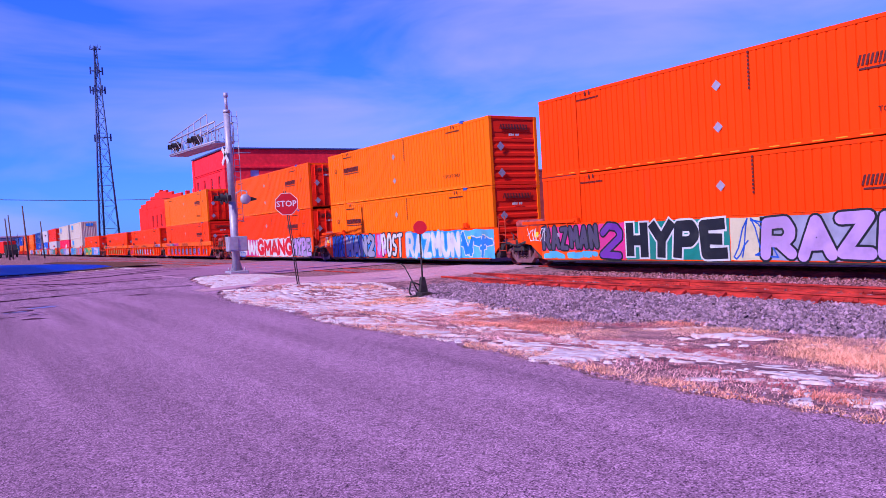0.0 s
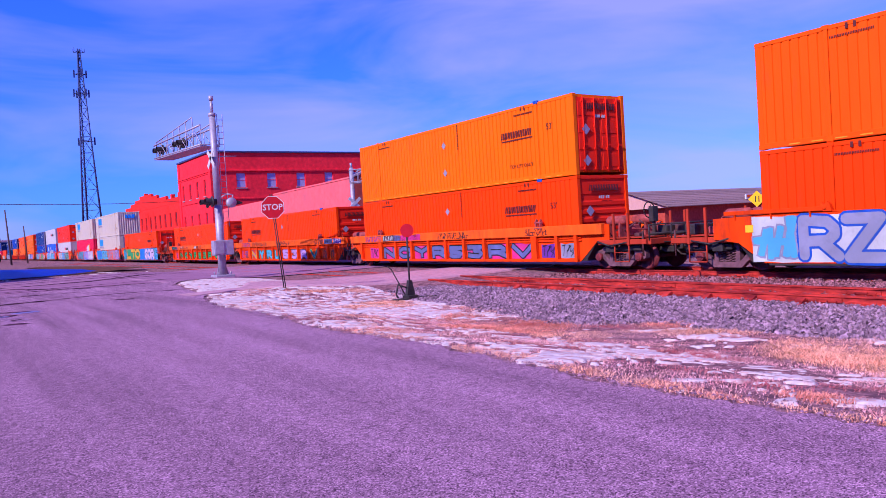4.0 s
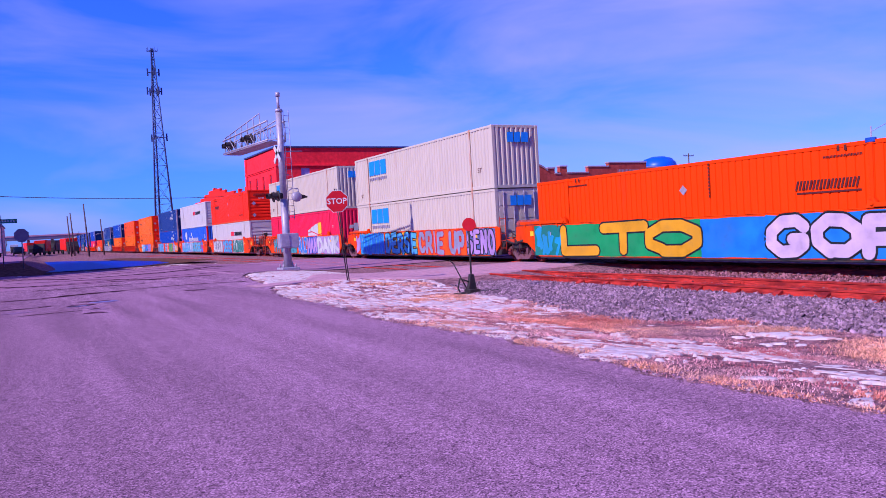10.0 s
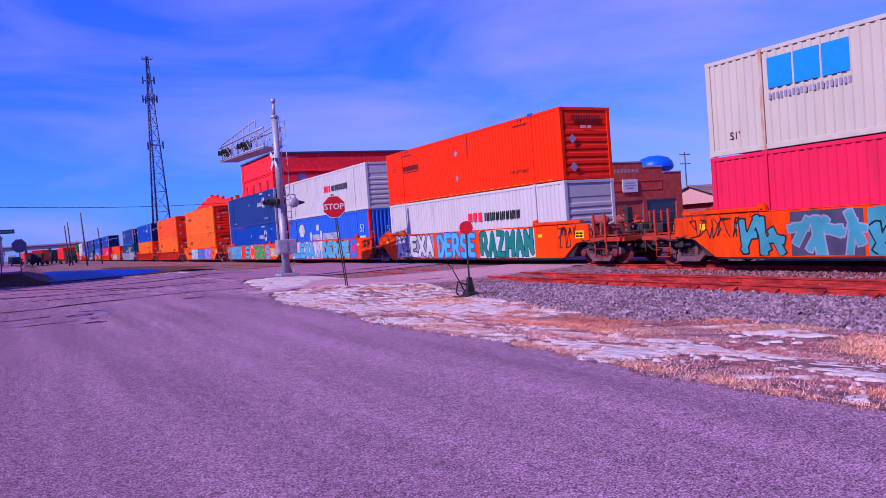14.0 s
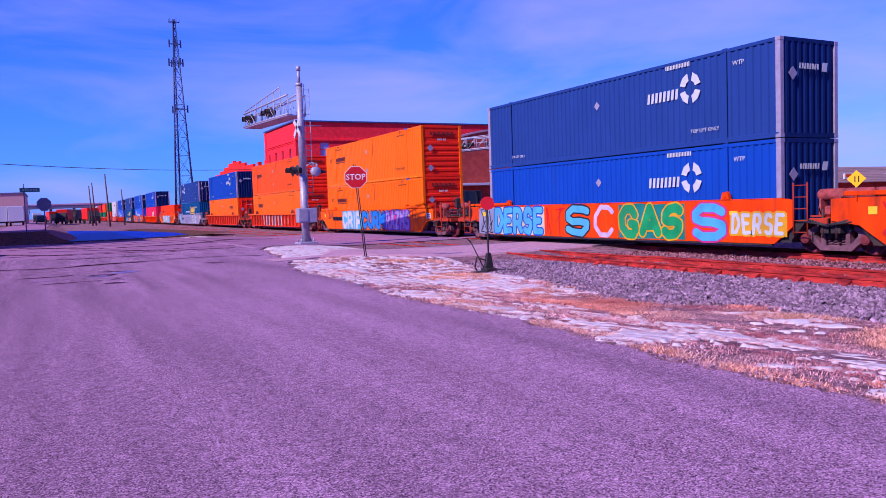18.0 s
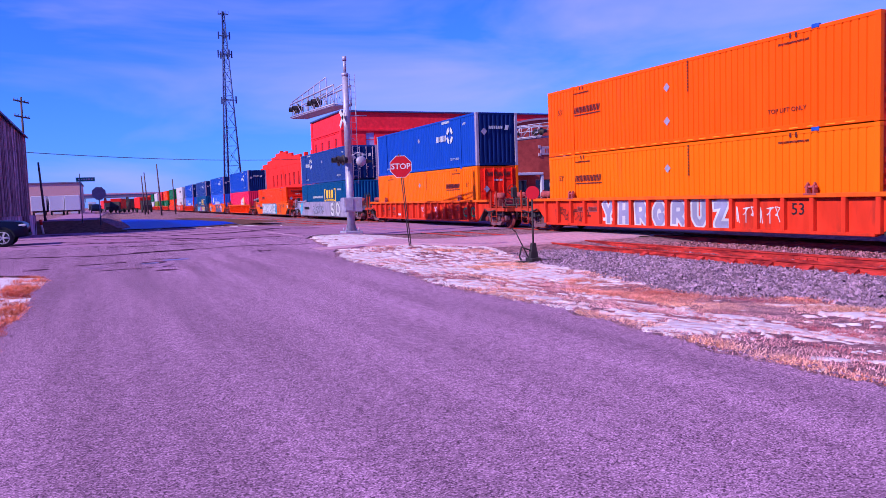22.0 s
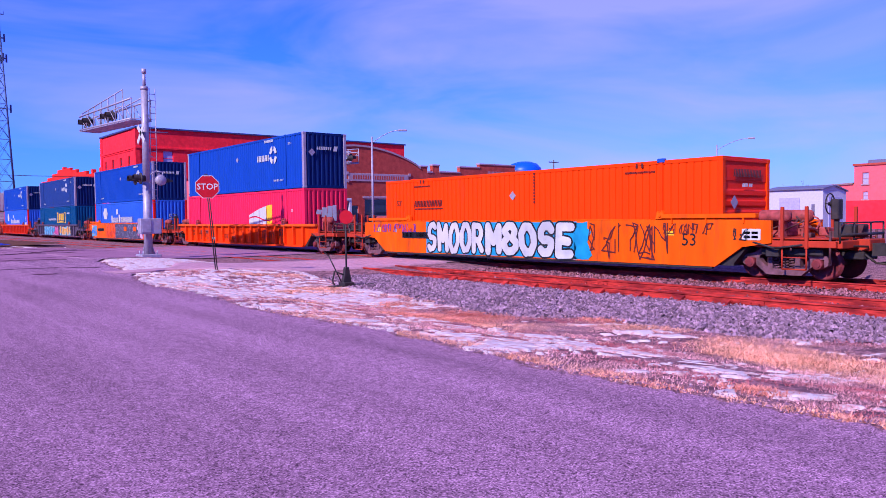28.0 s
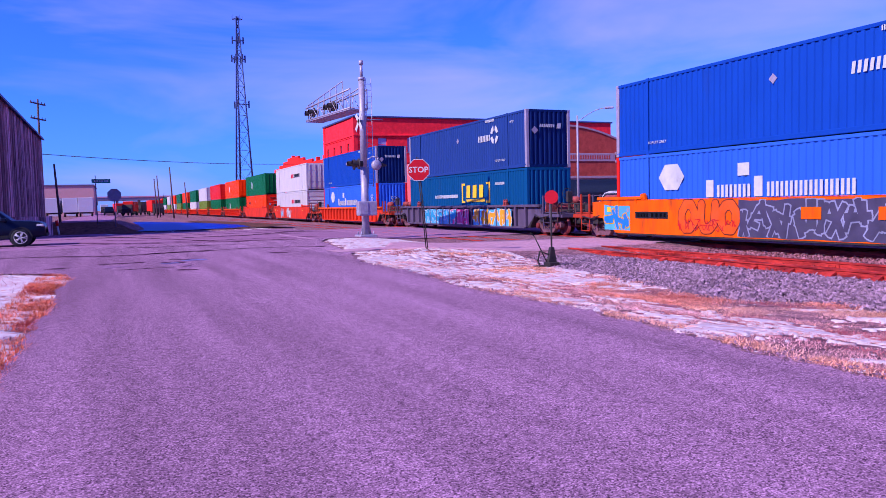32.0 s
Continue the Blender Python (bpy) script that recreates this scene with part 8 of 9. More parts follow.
def truss(parent, p, q, w=0.55, h=0.9):
    """A light box truss with a walkway, from p to q."""
    p, q = Vector(p), Vector(q)
    along = (q - p).normalized()
    side = Vector((-along.y, along.x, 0)) * w / 2
    up = Vector((0, 0, h))
    bm = B()
    for s in (-1, 1):
        for z in (Vector(), up):
            rod(bm, p + side * s + z, q + side * s + z * (0.75 if z.z else 1), 0.045, n=6)
    n = max(4, int((q - p).length / 0.85))
    for i in range(n):
        a, b = p + (q - p) * i / n, p + (q - p) * (i + 1) / n
        ha, hb = up * (1 - 0.25 * i / n), up * (1 - 0.25 * (i + 1) / n)
        for s in (-1, 1):
            rod(bm, a + side * s, a + side * s + ha, 0.022, n=5)
            rod(bm, a + side * s, b + side * s + hb, 0.02, n=5)
        rod(bm, a + side, a - side, 0.022, n=5)
        rod(bm, a + side, b - side, 0.018, n=5)
    part("truss", bm, M["galv"], parent)
    for i in range(n * 2):
        bm = B()
        a = p + (q - p) * (i + 0.06) / (n * 2)
        b = p + (q - p) * (i + 0.94) / (n * 2)
        v = [a + side * 1.1 - Vector((0, 0, 0.09)), a - side * 1.1 - Vector((0, 0, 0.09)), b - side * 1.1 - Vector((0, 0, 0.09)), b + side * 1.1 - Vector((0, 0, 0.09))]
        t = Vector((0, 0, 0.04))
        loft(bm, [[bm.verts.new(k) for k in v], [bm.verts.new(k + t) for k in v]])
        bmesh.ops.recalc_face_normals(bm, faces=bm.faces)
        part("walkway_plank", bm, M["galv"], parent)
    return n


def handrail(parent, p, q, h, n=5, h2=None):
    p, q, h2 = Vector(p), Vector(q), h2 or h
    bm = B()
    for k in (1.0, 0.5):
        rod(bm, p + Vector((0, 0, h * k)), q + Vector((0, 0, h2 * k)), 0.03, n=5)
    for i in range(n + 1):
        a = p + (q - p) * i / n
        rod(bm, a, a + Vector((0, 0, h + (h2 - h) * i / n)), 0.026, n=5)
    part("walkway_rail", bm, M["galv"], parent)


def crossbuck(parent, x, y, z, axis="y"):
    for k, u in enumerate((0.7, -0.7)):
        bm = B()
        box(bm, -0.6, 0.6, -0.012, 0.012, -0.11, 0.11, 0.004)
        ob = part("crossbuck_blade", bm, M["sign_white"], parent, "white crossbuck blade")
        ob.matrix_local = pose(x, y - 0.03 * k, z, 0, math.degrees(u), 0 if axis == "y" else 90)


MX, MY = 11.14, 35.4
ms = thing("cantilever_crossing_signal", "silver cantilever railway crossing signal with hooded lamps and a walkway", "crossing signal", pose(MX, MY, gz(MX, MY)))
bm = B()
rod(bm, (0, 0, 0.1), (0, 0, 3.4), 0.19, 0.18, n=16)
rod(bm, (0, 0, 3.4), (0, 0, 7.6), 0.165, 0.15, n=16)
rod(bm, (0, 0, 7.6), (0, 0, 7.75), 0.17, n=16)
rod(bm, (0, 0, 7.75), (0, 0, 8.35), 0.08, 0.07, n=10)
rod(bm, (0, 0, 8.35), (0, 0, 8.55), 0.11, n=10)
part("mast", bm, M["galv"], ms)
bm = B()
box(bm, -0.45, 0.45, -0.45, 0.45, -0.1, 0.12, 0.03)
for a in (-0.3, 0.3):
    for b in (-0.3, 0.3):
        rod(bm, (a, b, 0.1), (a, b, 0.28), 0.03, n=6)
prism(bm, [(-0.3, 0.12), (0.3, 0.12), (0.19, 0.5), (-0.19, 0.5)], "y", -0.02, 0.02)
part("base", bm, M["galv"], ms)
ARM = Vector((-0.85, 7.4, 0)).normalized()
truss(ms, (-0.1, 0.2, 6.30), tuple(Vector((-0.1, 0.2, 6.30)) + ARM * 6.15), 0.9)
tip = Vector((-0.1, 0.2, 6.25)) + ARM * 6.15
handrail(ms, Vector((-0.55, 1.4, 6.25)), tip + Vector((-0.3, 0.1, 0)), 1.5, 6, 0.9)
bm = B()
rod(bm, (0, 0, 7.3), tuple(Vector((-0.1, 0.2, 6.9)) + ARM * 3.0), 0.03, n=6)
part("tie_bar", bm, M["galv"], ms)
for d in (2.8, 5.6):
    c = Vector((-0.1, 0.2, 6.75)) + ARM * d
    signal_pair(ms, c.x - 0.3, c.y - 0.1, c.z - 0.1, -1, "x")
crossbuck(ms, -0.24, -0.1, 5.6, "x")
signal_pair(ms, -0.42, -0.1, 3.55, -1, "x")
bm = B()
box(bm, -0.52, 0.42, -0.62, -0.2, 1.05, 1.75, 0.03)
cab = part("control_box", bm, M["galv"], ms, "grey control box")
bm = B()
box(bm, -0.46, -0.05, -0.65, -0.62, 1.12, 1.68, 0.01)
part("door", bm, M["galv"], cab)
bm = B()
lathe(bm, [(0.01, -0.02), (0.2, 0.0), (0.24, 0.06), (0.24, 0.2), (0.17, 0.34), (0.01, 0.36)], 22, at=(0.55, -0.4, 3.5), axis="y")
bmesh.ops.recalc_face_normals(bm, faces=bm.faces)
part("target_disc", bm, M["galv"], ms, "pale round back of a signal lamp")
bm = B()
tube(bm, [(0.1, -0.1, 3.75), (0.4, -0.15, 3.92), (0.66, -0.2, 3.88), (0.66, -0.2, 3.7)], 0.035, 6)
part("lamp_bracket", bm, M["galv"], ms)
bm = B()
prism(bm, [(0.8, 3.38), (1.12, 3.45), (1.12, 3.52), (0.8, 3.62)], "y", -0.2, 0.25)
part("hood", bm, M["black_steel"], ms)
bm = B()
for x in (0.2, 0.46):
    rod(bm, (x, -0.05, 2.4), (x, -0.05, 7.7), 0.018, n=5)
for k in range(18):
    rod(bm, (0.2, -0.05, 2.5 + 0.29 * k), (0.46, -0.05, 2.5 + 0.29 * k), 0.013, n=5)
part("ladder", bm, M["galv"], ms)
bm = B()
rod(bm, (-0.1, 0, 5.72), (1.0, -0.1, 5.72), 0.02, n=5)
rod(bm, (0, 0, 4.6), (0.3, -0.05, 4.6), 0.02, n=5)
part("bracket", bm, M["galv"], ms)

FX, FY = 25.35, 49.2
fs = thing("far_cantilever_signal", "silver cantilever crossing signal beyond the tracks", "crossing signal", pose(FX, FY, gz(FX, FY)))
bm = B()
rod(bm, (0, 0, 0), (0, 0, 6.6), 0.18, 0.15, n=14)
rod(bm, (0, 0, 6.6), (0, 0, 6.95), 0.09, n=10)
part("mast", bm, M["galv"], fs)
truss(fs, (0.05, -0.2, 5.5), (1.9, -6.2, 5.55), 0.8)
handrail(fs, (0.5, -1.2, 5.5), (2.2, -6.2, 5.55), 0.9, 6)
for d in (0.5, 0.9):
    signal_pair(fs, 0.1 + 1.8 * d, -0.2 - 6.0 * d, 5.85, 1, "x")
signal_pair(fs, 0, -0.3, 2.9, -1, "y")
crossbuck(fs, 0, -0.25, 4.0)


def octagon(r):
    return [(r * math.cos(math.pi * (k + 0.5) / 4), r * math.sin(math.pi * (k + 0.5) / 4)) for k in range(8)]


SX0, SY0 = 9.15, 23.1
ss = thing("stop_sign", "red octagonal stop sign on a thin steel post", "sign", pose(SX0, SY0, gz(SX0, SY0), 0, 0, 0))
bm = B()
a, b = Vector((0.12, -0.1, -0.2)), Vector((-0.12, 0.02, 3.0))
for s in (-0.03, 0.03):
    rod(bm, a + Vector((s, 0, 0)), b + Vector((s, 0, 0)), 0.018, n=5)
part("post", bm, M["black_steel"], ss)
bm = B()
prism(bm, octagon(0.385), "y", -0.004, 0.004)
plate = part("sign_plate", bm, M["sign_white"], ss, "white-edged red octagon")
plate.matrix_local = pose(-0.11, -0.05, 2.58, 2, 0, -22)
bm = B()
prism(bm, octagon(0.364), "y", -0.008, -0.0045)
part("red_field", bm, M["sign_red"], plate)
me = lettering("STOP", 0.265, 0.004, 0.001)
me.materials.append(M["sign_white"])
ob = part("letters", me, None, plate)
ob.matrix_local = pose(0, -0.0095, 0)

WX, WY = 11.0, 18.1
sw = thing("switch_stand", "rusty switch stand with a red target disc", "switch stand", pose(WX, WY, gz(WX, WY)))
bm = B()
rod(bm, (0, 0, 0.1), (0, 0, 2.05), 0.026, n=8)
part("rod", bm, M["black_steel"], sw)
bm = B()
lathe(bm, [(0.01, -0.012), (0.19, -0.012), (0.19, 0.012), (0.01, 0.012)], 24, axis="y", at=(0, 0, 0), smooth=False)
bmesh.ops.recalc_face_normals(bm, faces=bm.faces)
ob = part("target", bm, M["sign_red"], sw, "round red target")
ob.matrix_local = pose(0, -0.03, 1.92, 0, 0, -32)
bm = B()
box(bm, -0.16, 0.16, -0.16, 0.16, 0.0, 0.1, 0.01)
prism(bm, [(-0.13, 0.1), (0.13, 0.1), (0.05, 0.52), (-0.05, 0.52)], "y", -0.06, 0.06)
box(bm, -0.5, 0.9, -0.12, -0.02, -0.08, 0.02, 0.01)
box(bm, -0.5, 0.9, 0.08, 0.18, -0.08, 0.02, 0.01)
part("stand", bm, M["black_steel"], sw)
bm = B()
tube(bm, [(-0.05, 0, 0.3), (-0.35, 0.05, 0.42), (-0.42, 0.05, 0.15), (-0.36, 0.05, 0.05)], 0.022, 6)
tube(bm, [(-0.1, 0.1, 0.1), (-0.5, 0.1, 0.85), (-0.62, 0.1, 0.95)], 0.016, 6)
part("lever", bm, M["black_steel"], sw)


def street_lamp(x, y, h, reach, turn, label):
    s = thing("street_lamp", label, "street lamp", pose(x, y, gz(x, y), 0, 0, turn))
    bm = B()
    rod(bm, (0, 0, 0), (0, 0, h), 0.11, 0.07, n=10)
    part("pole", bm, M["galv"], s)
    bm = B()
    pts = [(reach * u, 0, h - 0.5 + 1.0 * math.sin(u * math.pi / 2)) for u in (0, 0.2, 0.4, 0.6, 0.8, 1.0)]
    tube(bm, pts, 0.035, 6)
    part("arm", bm, M["galv"], s)
    bm = B()
    box(bm, reach - 0.1, reach + 0.6, -0.13, 0.13, h + 0.42, h + 0.58, 0.05)
    part("head", bm, M["galv"], s)


street_lamp(33.6, 50.4, 8.3, 2.2, -35, "slim grey street lamp with a curved arm")
street_lamp(68.0, 40.8, 8.7, 2.9, -60, "slim grey street lamp with a long arm")

ys = thing("lane_warning_sign", "yellow diamond warning sign on a post", "sign", pose(50.0, 33.0, 0))
bm = B()
rod(bm, (0, 0, -0.3), (0, 0, 2.7), 0.035, n=6)
part("post", bm, M["galv"], ys)
bm = B()
prism(bm, [(-0.6, 0), (0, -0.6), (0.6, 0), (0, 0.6)], "y", -0.01, 0.01)
pl = part("plate", bm, M["sign_yellow"], ys)
pl.matrix_local = pose(0, -0.05, 2.35, 0, 0, -56)
bm = B()
for x in (-0.13, 0.1):
    box(bm, x, x + 0.07, -0.016, -0.011, -0.22, 0.2)
part("symbol", bm, M["mark_black"], pl)

# lattice mast
TX, TY = 25.35, 163.0
tw = thing("lattice_tower", "tall steel lattice radio tower with antennas", "radio tower", pose(TX, TY, 0))
TH = 41.3


def leg_at(k, z):
    r = 2.15 * (1 - z / TH) + 0.22
    u = radians(90 + 120 * k + 8)
    return Vector((r * math.cos(u), r * math.sin(u), z))


bm = B()
for k in range(3):
    bm = B()
    rod(bm, leg_at(k, 0), leg_at(k, TH), 0.21, 0.12, n=6)
    part("leg", bm, M["tower_steel"], tw)
bm = B()
z = 0.0
while z < TH - 1:
    dz = 1.5 + 3.4 * (1 - z / TH)
    for k in range(3):
        a0, b1 = leg_at(k, z), leg_at((k + 1) % 3, min(z + dz, TH))
        rod(bm, a0, b1, 0.038, n=4)
        rod(bm, leg_at((k + 1) % 3, z), leg_at(k, min(z + dz, TH)), 0.038, n=4)
        rod(bm, leg_at(k, z), leg_at((k + 1) % 3, z), 0.035, n=4)
    z += dz
part("bracing", bm, M["tower_steel"], tw)
for z, n, w in ((TH - 0.6, 5, 1.1), (TH - 5.0, 4, 1.1), (TH - 8.8, 6, 1.35), (TH - 18.2, 3, 1.8)):
    bm = B()
    for i in range(n):
        u = 2 * math.pi * i / n
        c = Vector((w * math.cos(u), w * math.sin(u), z))
        rod(bm, (0, 0, z), c, 0.05, n=4)
        rod(bm, c, Vector((w * math.cos(u + 2 * math.pi / n), w * math.sin(u + 2 * math.pi / n), z)), 0.045, n=4)
    ring = part("antenna_ring", bm, M["tower_steel"], tw)
    for i in range(n):
        u = 2 * math.pi * i / n
        c = Vector((w * math.cos(u), w * math.sin(u), z))
        bm = B()
        if z < TH - 1:
            box(bm, c.x - 0.14, c.x + 0.14, c.y - 0.1, c.y + 0.1, z - 0.7, z + 0.8)
        else:
            rod(bm, c, c + Vector((0, 0, 0.7)), 0.04, n=4)
        part("antenna", bm, M["tower_steel"], ring)

# ---- dark blue car waiting on the cross street ----
def suv(x, y, turn, label, coat="car_paint"):
    car = thing("suv", label, "car", pose(x, y, gz(x, y) + 0.006, 0, 0, turn))
    # body as cross sections along its length: (place, half width, sill, belt, roof height, roof half width)
    stations = [(-2.38, 0.70, 0.55, 0.85, 0.86, 0.62), (-2.30, 0.86, 0.42, 1.02, 1.03, 0.80), (-2.05, 0.94, 0.36, 1.08, 1.30, 0.78), (-1.70, 0.96, 0.34, 1.10, 1.68, 0.70), (-1.0, 0.97, 0.33, 1.10, 1.74, 0.71), (0.0, 0.97, 0.33, 1.09, 1.75, 0.71),
                (0.45, 0.97, 0.33, 1.08, 1.70, 0.70), (1.00, 0.97, 0.34, 1.10, 1.26, 0.78), (1.15, 0.97, 0.34, 1.10, 1.15, 0.84), (1.9, 0.96, 0.38, 1.06, 1.11, 0.84), (2.22, 0.93, 0.40, 1.01, 1.06, 0.82), (2.34, 0.86, 0.42, 0.95, 0.99, 0.78), (2.42, 0.80, 0.50, 0.78, 0.80, 0.72)]
    bm = B()
    rings = []
    for px, hw, sill, belt, top, rw in stations:
        half = [(hw * 0.9, sill), (hw, sill + 0.12), (hw, (sill + belt) / 2), (hw * 0.985, belt), (rw + (hw - rw) * 0.25, belt + (top - belt) * 0.7), (rw, top - 0.03), (rw * 0.5, top)]
        pts = half + [(-a, b) for a, b in half[::-1]]
        rings.append([bm.verts.new((px, a, b)) for a, b in pts])
    loft(bm, rings, smooth=True)
    bmesh.ops.recalc_face_normals(bm, faces=bm.faces)
    body = part("body", bm, M[coat], car)
    for s in (-1, 1):
        for a, b in ((-1.75, -0.95), (-0.88, -0.02), (0.06, 0.86)):
            bm = B()
            ta, tb = (a + 0.12 if a < -1.5 else a, b - 0.32 if b > 0.5 else b)
            q = [(a, 1.13), (b, 1.13), (tb, 1.60), (ta, 1.60)]
            v0 = [bm.verts.new((px, s * (0.965 if z < 1.3 else 0.80), z)) for px, z in q]
            v1 = [bm.verts.new((px, s * (0.945 if z < 1.3 else 0.78), z)) for px, z in q]
            loft(bm, [v0, v1])
            bmesh.ops.recalc_face_normals(bm, faces=bm.faces)
            part("side_window", bm, M["glass_dark"], body)
        bm = B()
        box(bm, 2.06, 2.36, s * 0.84 - 0.1, s * 0.84 + 0.1, 0.86, 0.97, 0.03)
        part("headlight", bm, M["sign_white"], car, "clear headlight")
        bm = B()
        box(bm, 0.72, 0.95, s * 1.06 - 0.09, s * 1.06 + 0.09, 1.10, 1.26, 0.04)
        part("mirror", bm, M[coat], car)
        for px in (-1.45, 1.45):
            bm = B()
            lathe(bm, [(0.26, -0.10), (0.35, -0.11), (0.39, -0.07), (0.39, 0.07), (0.35, 0.11), (0.26, 0.10)], 26, at=(px, s * 0.91, 0.39), axis="y")
            bmesh.ops.recalc_face_normals(bm, faces=bm.faces)
            wheel = part("wheel", bm, M["rubber"], car)
            bm = B()
            for k in range(5):
                u = 2 * math.pi * k / 5
                for d in (-0.13, 0.13):
                    rod(bm, (px, s * 1.0, 0.39), (px + 0.24 * math.cos(u + d), s * 1.0, 0.39 + 0.24 * math.sin(u + d)), 0.026, n=5)
            n = 24
            tube(bm, [(px + 0.255 * math.cos(2 * math.pi * k / n), s * 1.0, 0.39 + 0.255 * math.sin(2 * math.pi * k / n)) for k in range(n + 1)], 0.02, 5)
            rod(bm, (px, s * 0.90, 0.39), (px, s * 1.015, 0.39), 0.05, n=10)
            part("rim", bm, M["chrome"], wheel)
            bm = B()
            n = 14
            for k in range(n):
                u0, u1 = math.pi * (k / n), math.pi * ((k + 1) / n)
                q = [(0.40, u0), (0.40, u1), (0.47, u1), (0.47, u0)]
                loft(bm, [[bm.verts.new((px + r * math.cos(u), s * w, 0.39 + r * math.sin(u))) for r, u in q] for w in (0.93, 0.995)])
            bmesh.ops.recalc_face_normals(bm, faces=bm.faces)
            # dark disc added for the wheel well's shade; the body is not cut
            rod(bm, (px, s * 0.90, 0.41), (px, s * 0.978, 0.41), 0.445, n=26)
            part("wheel_arch", bm, M["rubber"], car)
    bm = B()
    box(bm, 2.30, 2.42, -0.6, 0.6, 0.52, 0.74, 0.02)
    part("grille", bm, M["black_steel"], car)
    for s in (-1, 1):
        bm = B()
        box(bm, -1.0, 1.0, s * 0.985 - 0.015, s * 0.985 + 0.015, 0.36, 0.5, 0.01)
        part("sill_cladding", bm, M["rubber"], car)
        for px in (-0.35, 0.52):
            bm = B()
            box(bm, px - 0.11, px + 0.11, s * 0.985 - 0.02, s * 0.985 + 0.02, 0.93, 0.97, 0.008)
            part("door_handle", bm, M[coat], car)
    bm = B()
    box(bm, 2.28, 2.46, -0.8, 0.8, 0.42, 0.56, 0.03)
    part("bumper", bm, M["rubber"], car)
    return car


suv(-5.38, 38.55, 0, "dark blue sport utility car with alloy wheels waiting at the crossing")
far_car = suv(-0.9, 170, 90, "dark car far along the street")
suv(77.0, 50.0, 0, "white car parked beyond the tracks by the low house", "white_metal")


def van(x, y, turn, label):
    """A panel van with a sloping nose and a glazed side."""
    v = thing("van", label, "van", pose(x, y, -0.3, 0, 0, turn))
    bm = B()
    prism(bm, [(-3.0, 0.5), (3.0, 0.5), (3.0, 2.3), (2.9, 2.45), (-1.2, 2.45), (-1.7, 2.3), (-2.3, 1.5), (-2.9, 1.3), (-3.0, 1.0)], "y", -1.0, 1.0)
    part("body", bm, M["white_metal"], v)
    for a, b in ((-1.45, -0.5), (-0.3, 0.9), (1.1, 2.5)):
        bm = B()
        prism(bm, [(a - (0.3 if a < -1 else 0.0), 1.45), (b, 1.45), (b, 2.15), (a, 2.15)], "y", -1.02, -0.98)
        part("side_window", bm, M["glass_dark"], v)
    bm = B()
    prism(bm, [(-2.28, 1.56), (-1.74, 2.26), (-1.72, 2.24), (-2.25, 1.53)], "y", -0.9, 0.9)
    part("windscreen", bm, M["glass_dark"], v)
    bm = B()
    box(bm, -3.12, -2.95, -0.98, 0.98, 0.42, 0.7, 0.03)
    part("bumper", bm, M["sign_back"], v)
    for px in (-2.0, 1.9):
        for py in (-0.9, 0.9):
            bm = B()
            lathe(bm, [(0.1, -0.12), (0.36, -0.12), (0.39, 0), (0.36, 0.12), (0.1, 0.12)], 16, at=(px, py, 0.39), axis="y")
            bmesh.ops.recalc_face_normals(bm, faces=bm.faces)
            part("wheel", bm, M["rubber"], v)


van(39.4, 51.6, 0, "white glazed van parked in front of the store")

# ---- puddle, far signs, yard clutter and trees ----
bm = B()
pts = [(1.25, 55.6), (3.2, 54.9), (5.6, 55.0), (7.4, 55.9), (9.4, 59), (9.6, 66), (8.8, 74), (7.9, 80), (5.5, 90), (3.4, 98), (1.9, 100), (1.5, 90), (1.9, 78), (1.3, 66), (1.7, 60)]
n = len(pts)
ring = []
for i in range(n):
    a, b = pts[i], pts[(i + 1) % n]
    for k in range(4):
        u = k / 4
        x, y = a[0] + (b[0] - a[0]) * u, a[1] + (b[1] - a[1]) * u
        ring.append(bm.verts.new((x + 0.2 * noise.noise((x, y * 0.5, 0)), y + 0.4 * noise.noise((x, y * 0.5, 5)), 0.03)))
bm.faces.new(ring)
soaked = B()
verts = [soaked.verts.new((x + 0.5 * noise.noise((x, y, 3)), y + 0.6 * noise.noise((x, y, 8)), 0.022)) for x, y in
         [(6.6, 54.6), (8.6, 55.4), (10.6, 57.2), (12.6, 60.0), (13.4, 62.4), (12.6, 66), (12.0, 74), (10.8, 84), (9.4, 94), (7.6, 92), (8.2, 80), (8.6, 68), (8.4, 59)]]
soaked.faces.new(verts)
solid("wet_soil", soaked, M["bank"], "dark wet soil beside the puddle", "soil", "structure")
solid("puddle", bm, M["water"], "wide blue puddle of meltwater beside the street", "puddle", "structure")

bk = B()
rows = []
for i in range(19):
    x = -8.5 + 10.0 * i / 18
    row = []
    for j, (y, z) in enumerate(((52.6, -0.05), (54.0, 0.12), (56.0, 0.42), (59.0, 0.60), (66.0, 0.62))):
        row.append(bk.verts.new((x, y + 0.3 * noise.noise((x * 0.6, j, 0)), z * (1 - smooth01((x + 0.3) / 1.8)) + 0.05 * noise.noise((x, y, 1)))))
    rows.append(row)
for r, s in zip(rows, rows[1:]):
    for j in range(4):
        bk.faces.new((r[j], s[j], s[j + 1], r[j + 1])).smooth = True
solid("earth_bank", bk, M["bank"], "low bank of bare brown earth behind the street", "bank", "structure")


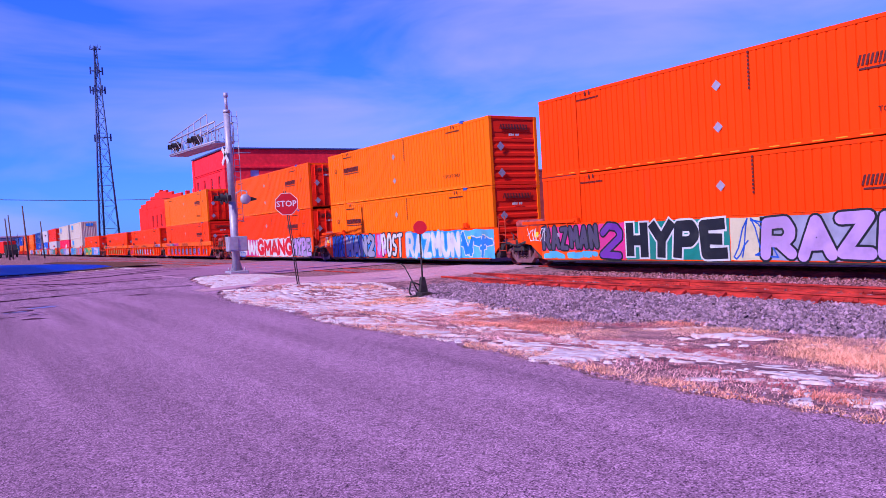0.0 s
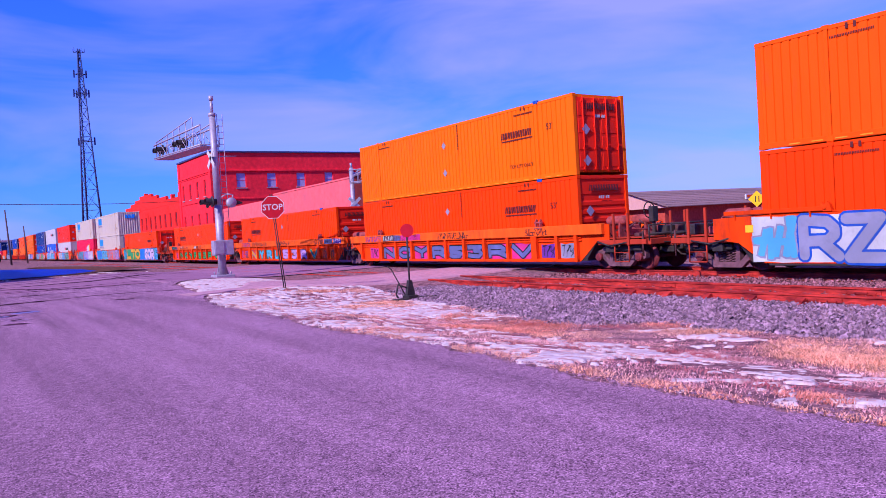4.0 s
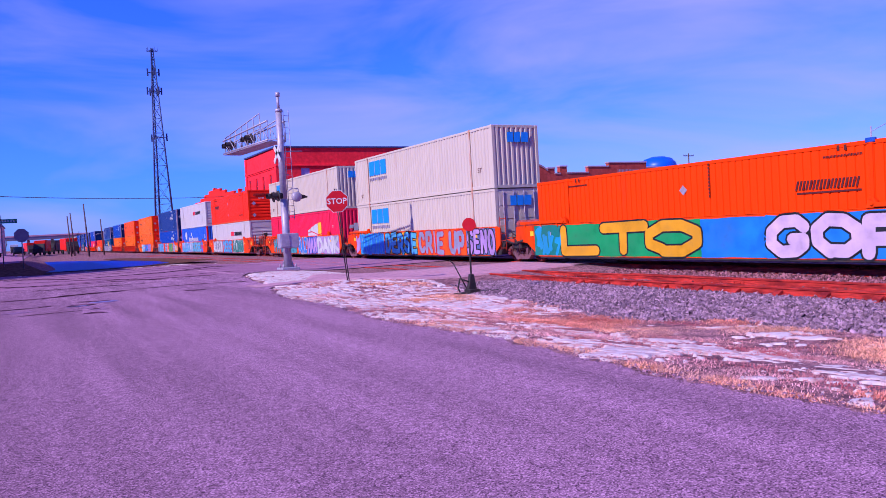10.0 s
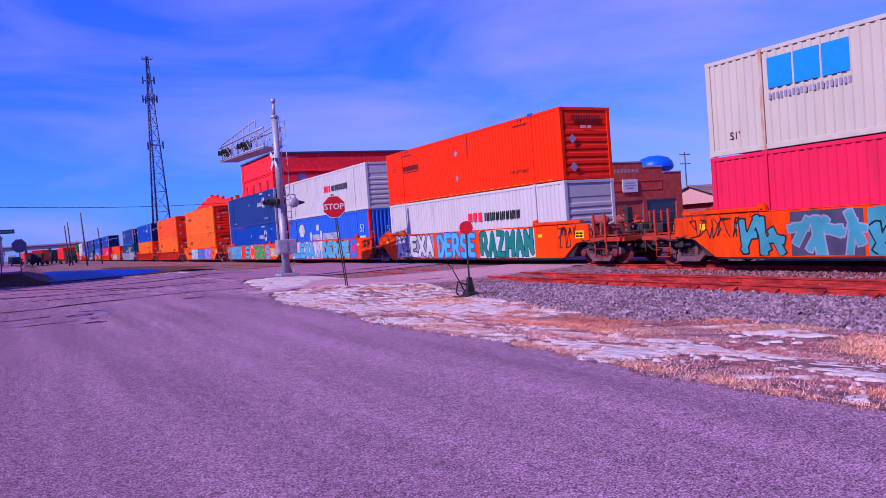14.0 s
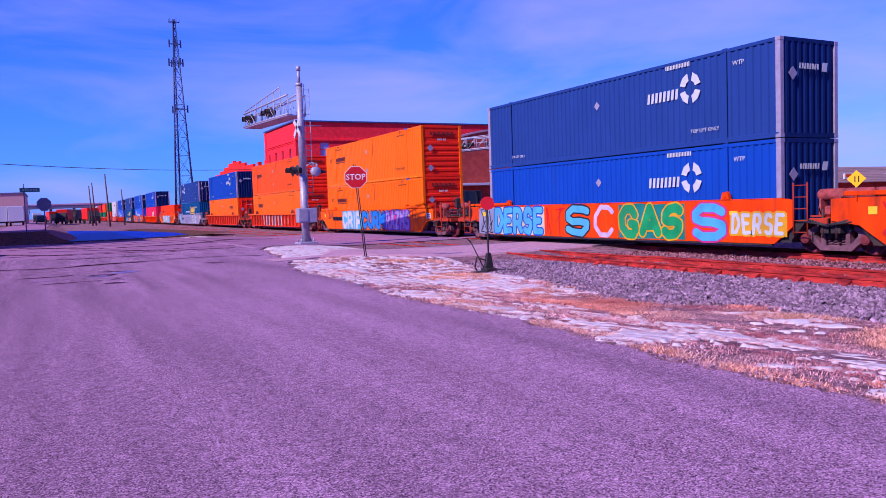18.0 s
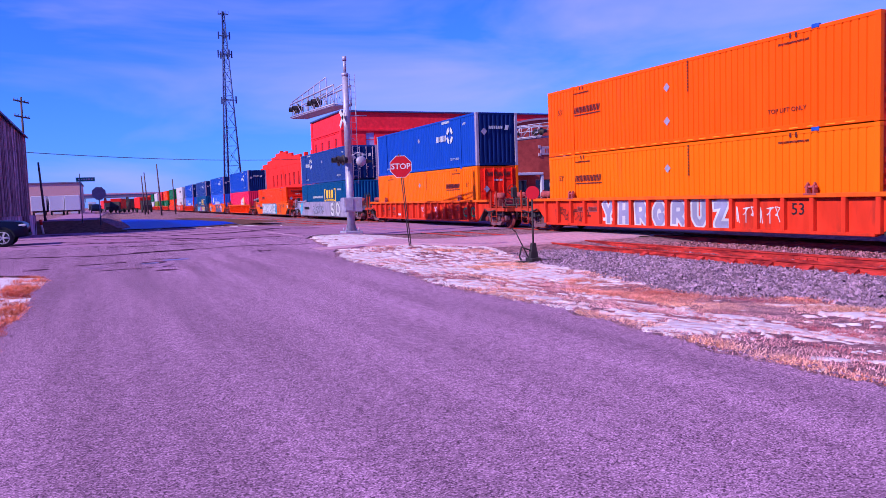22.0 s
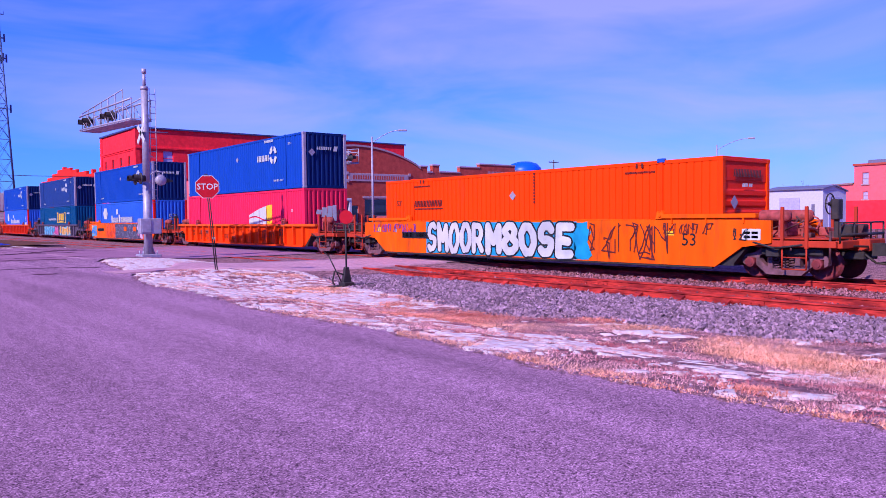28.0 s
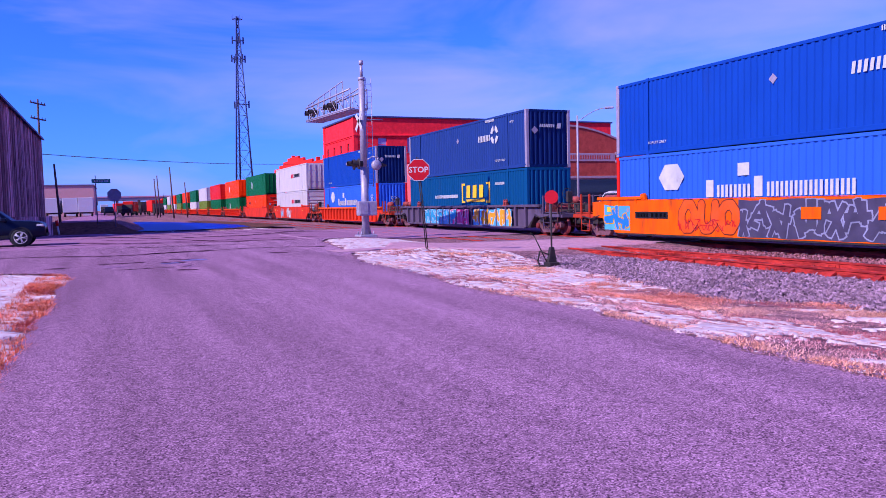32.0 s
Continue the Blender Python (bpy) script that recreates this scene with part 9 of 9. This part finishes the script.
def far_sign(x, y, kind):
    s = thing("stop_sign" if kind == "stop" else "street_name_sign", "back of a stop sign on a steel post" if kind == "stop" else "green street name sign on a post", "sign", pose(x, y, gz(x, y)))
    bm = B()
    rod(bm, (0, 0, -0.2), (0, 0, 2.85 if kind == "stop" else 3.5), 0.035, n=6)
    part("post", bm, M["sign_back"], s)
    bm = B()
    if kind == "stop":
        prism(bm, octagon(0.46), "y", -0.05, -0.04)
    else:
        box(bm, -0.25, 0.95, -0.03, -0.015, 3.2, 3.48, 0.005)
        box(bm, -0.012, 0.012, -0.5, 0.5, 3.5, 3.75, 0.004)
    ob = part("plate", bm, M["sign_back"] if kind == "stop" else M["sign_green"], s)
    if kind == "stop":
        ob.matrix_local = pose(0, 0, 2.5)
    else:
        bm = B()
        for k in range(6):
            box(bm, -0.1 + 0.16 * k, 0.0 + 0.16 * k, -0.037, -0.031, 3.29, 3.40)
        part("name_bars", bm, M["sign_white"], ob)


far_sign(-0.05, 56.0, "stop")
far_sign(-1.2, 58.0, "street")

# a marker post at the kerb
mk = thing("marker_post", "short white post with a red band at the kerb", "post", pose(-3.36, 53.5, 0.0, 0, -8, 0))
bm = B()
rod(bm, (0, 0, -0.2), (0, 0, 0.62), 0.06, n=8)
part("post", bm, M["sign_white"], mk)
bm = B()
rod(bm, (0, 0, 0.62), (0, 0, 0.95), 0.09, n=8)
part("band", bm, M["sign_red"], mk)
fn = thing("yard_fence", "low dark board fence beside the barn", "fence", pose(-5.9, 50, 0))
for k in range(7):
    bm = B()
    box(bm, 0.35 * k, 0.35 * k + 0.32, 0, 0.05, 0.1, 1.25 - 0.02 * (k % 3), 0.006)
    part("board", bm, M["plank"], fn)

# vehicles and boxes far down the yard
rng = random.Random(5)


def far_truck(x, y, mat, label, turn=0):
    v = thing("parked_truck", label, "truck", pose(x, y, 0.1, 0, 0, turn))
    bm = B()
    box(bm, -1.25, 1.25, 0, 6.5, 1.0, 3.6, 0.08)
    part("box_body", bm, M[mat], v)
    bm = B()
    prism(bm, [(-2.3, 0.6), (-0.15, 0.6), (-0.15, 2.8), (-1.3, 2.8), (-1.9, 1.8), (-2.3, 1.7)], "x", -1.1, 1.1)
    part("cab", bm, M["black_steel"], v)
    bm = B()
    prism(bm, [(-1.86, 1.85), (-1.34, 2.7), (-1.30, 2.68), (-1.82, 1.82)], "x", -0.95, 0.95)
    part("windscreen", bm, M["glass_dark"], v)
    for wx in (-1.0, 1.0):
        for wy in (-1.4, 4.8):
            bm = B()
            lathe(bm, [(0.1, -0.15), (0.48, -0.15), (0.52, 0), (0.48, 0.15), (0.1, 0.15)], 14, at=(wx, wy, 0.5), axis="x")
            part("wheel", bm, M["rubber"], v)


for x, y, mat, label in ((3.4, 205, "red_vehicle", "red truck parked far along the yard"), (6.0, 220, "black_steel", "dark truck parked far along the yard"), (8.3, 235, "green", "green truck parked far along the yard"),
                         (11.0, 250, "white_metal", "white truck parked far along the yard"), (2.0, 260, "red_vehicle", "red truck near the overpass"), (-3.0, 300, "white_metal", "white truck near the overpass"), (9.5, 190, "red_vehicle", "red box truck by the railway")):
    far_truck(x, y, mat, label, rng.choice((0, 8, -12, 90)))


def bare_tree(x, y, h, seed, label):
    """Trunk, limbs and fine twigs without leaves."""
    rng = random.Random(seed)
    t = thing("bare_tree", label, "tree", pose(x, y, gz(x, y) - 0.1))
    trunk, twigs = B(), B()

    def grow(p, d, l, r, depth):
        q = p + d * l
        rod(trunk if depth < 3 else twigs, p, q, r, r * 0.65, n=6 if depth < 3 else 4)
        if depth == 5:
            return
        for k in range(rng.choice((2, 3))):
            nd = (d + Vector((rng.uniform(-1, 1), rng.uniform(-1, 1), rng.uniform(-0.1, 0.7))) * 0.55).normalized()
            grow(p + d * l * rng.uniform(0.7, 1.0), nd, l * rng.uniform(0.62, 0.8), r * 0.6, depth + 1)
    grow(Vector((0, 0, 0)), Vector((0.05, 0, 1)), h * 0.28, h * 0.022, 0)
    part("trunk", trunk, M["bark"], t)
    part("twigs", twigs, M["bark"], t)


bare_tree(108, 40, 11, 3, "bare winter tree behind the red block")
bare_tree(120, 58, 10, 4, "bare winter tree behind the roofs")
for k, (x, y) in enumerate(((-16, 210), (-20, 240), (20, 330), (-30, 340), (34, 360), (-8, 430), (16, 440), (48, 420))):
    bare_tree(x, y, 8 + k % 3, 40 + k, "bare tree on the far side of the yard")
# far utility pole behind the garage
p2 = pole("utility_pole", 96, 88, 11.5, 0, "wooden utility pole behind the garage", 2)


motions()
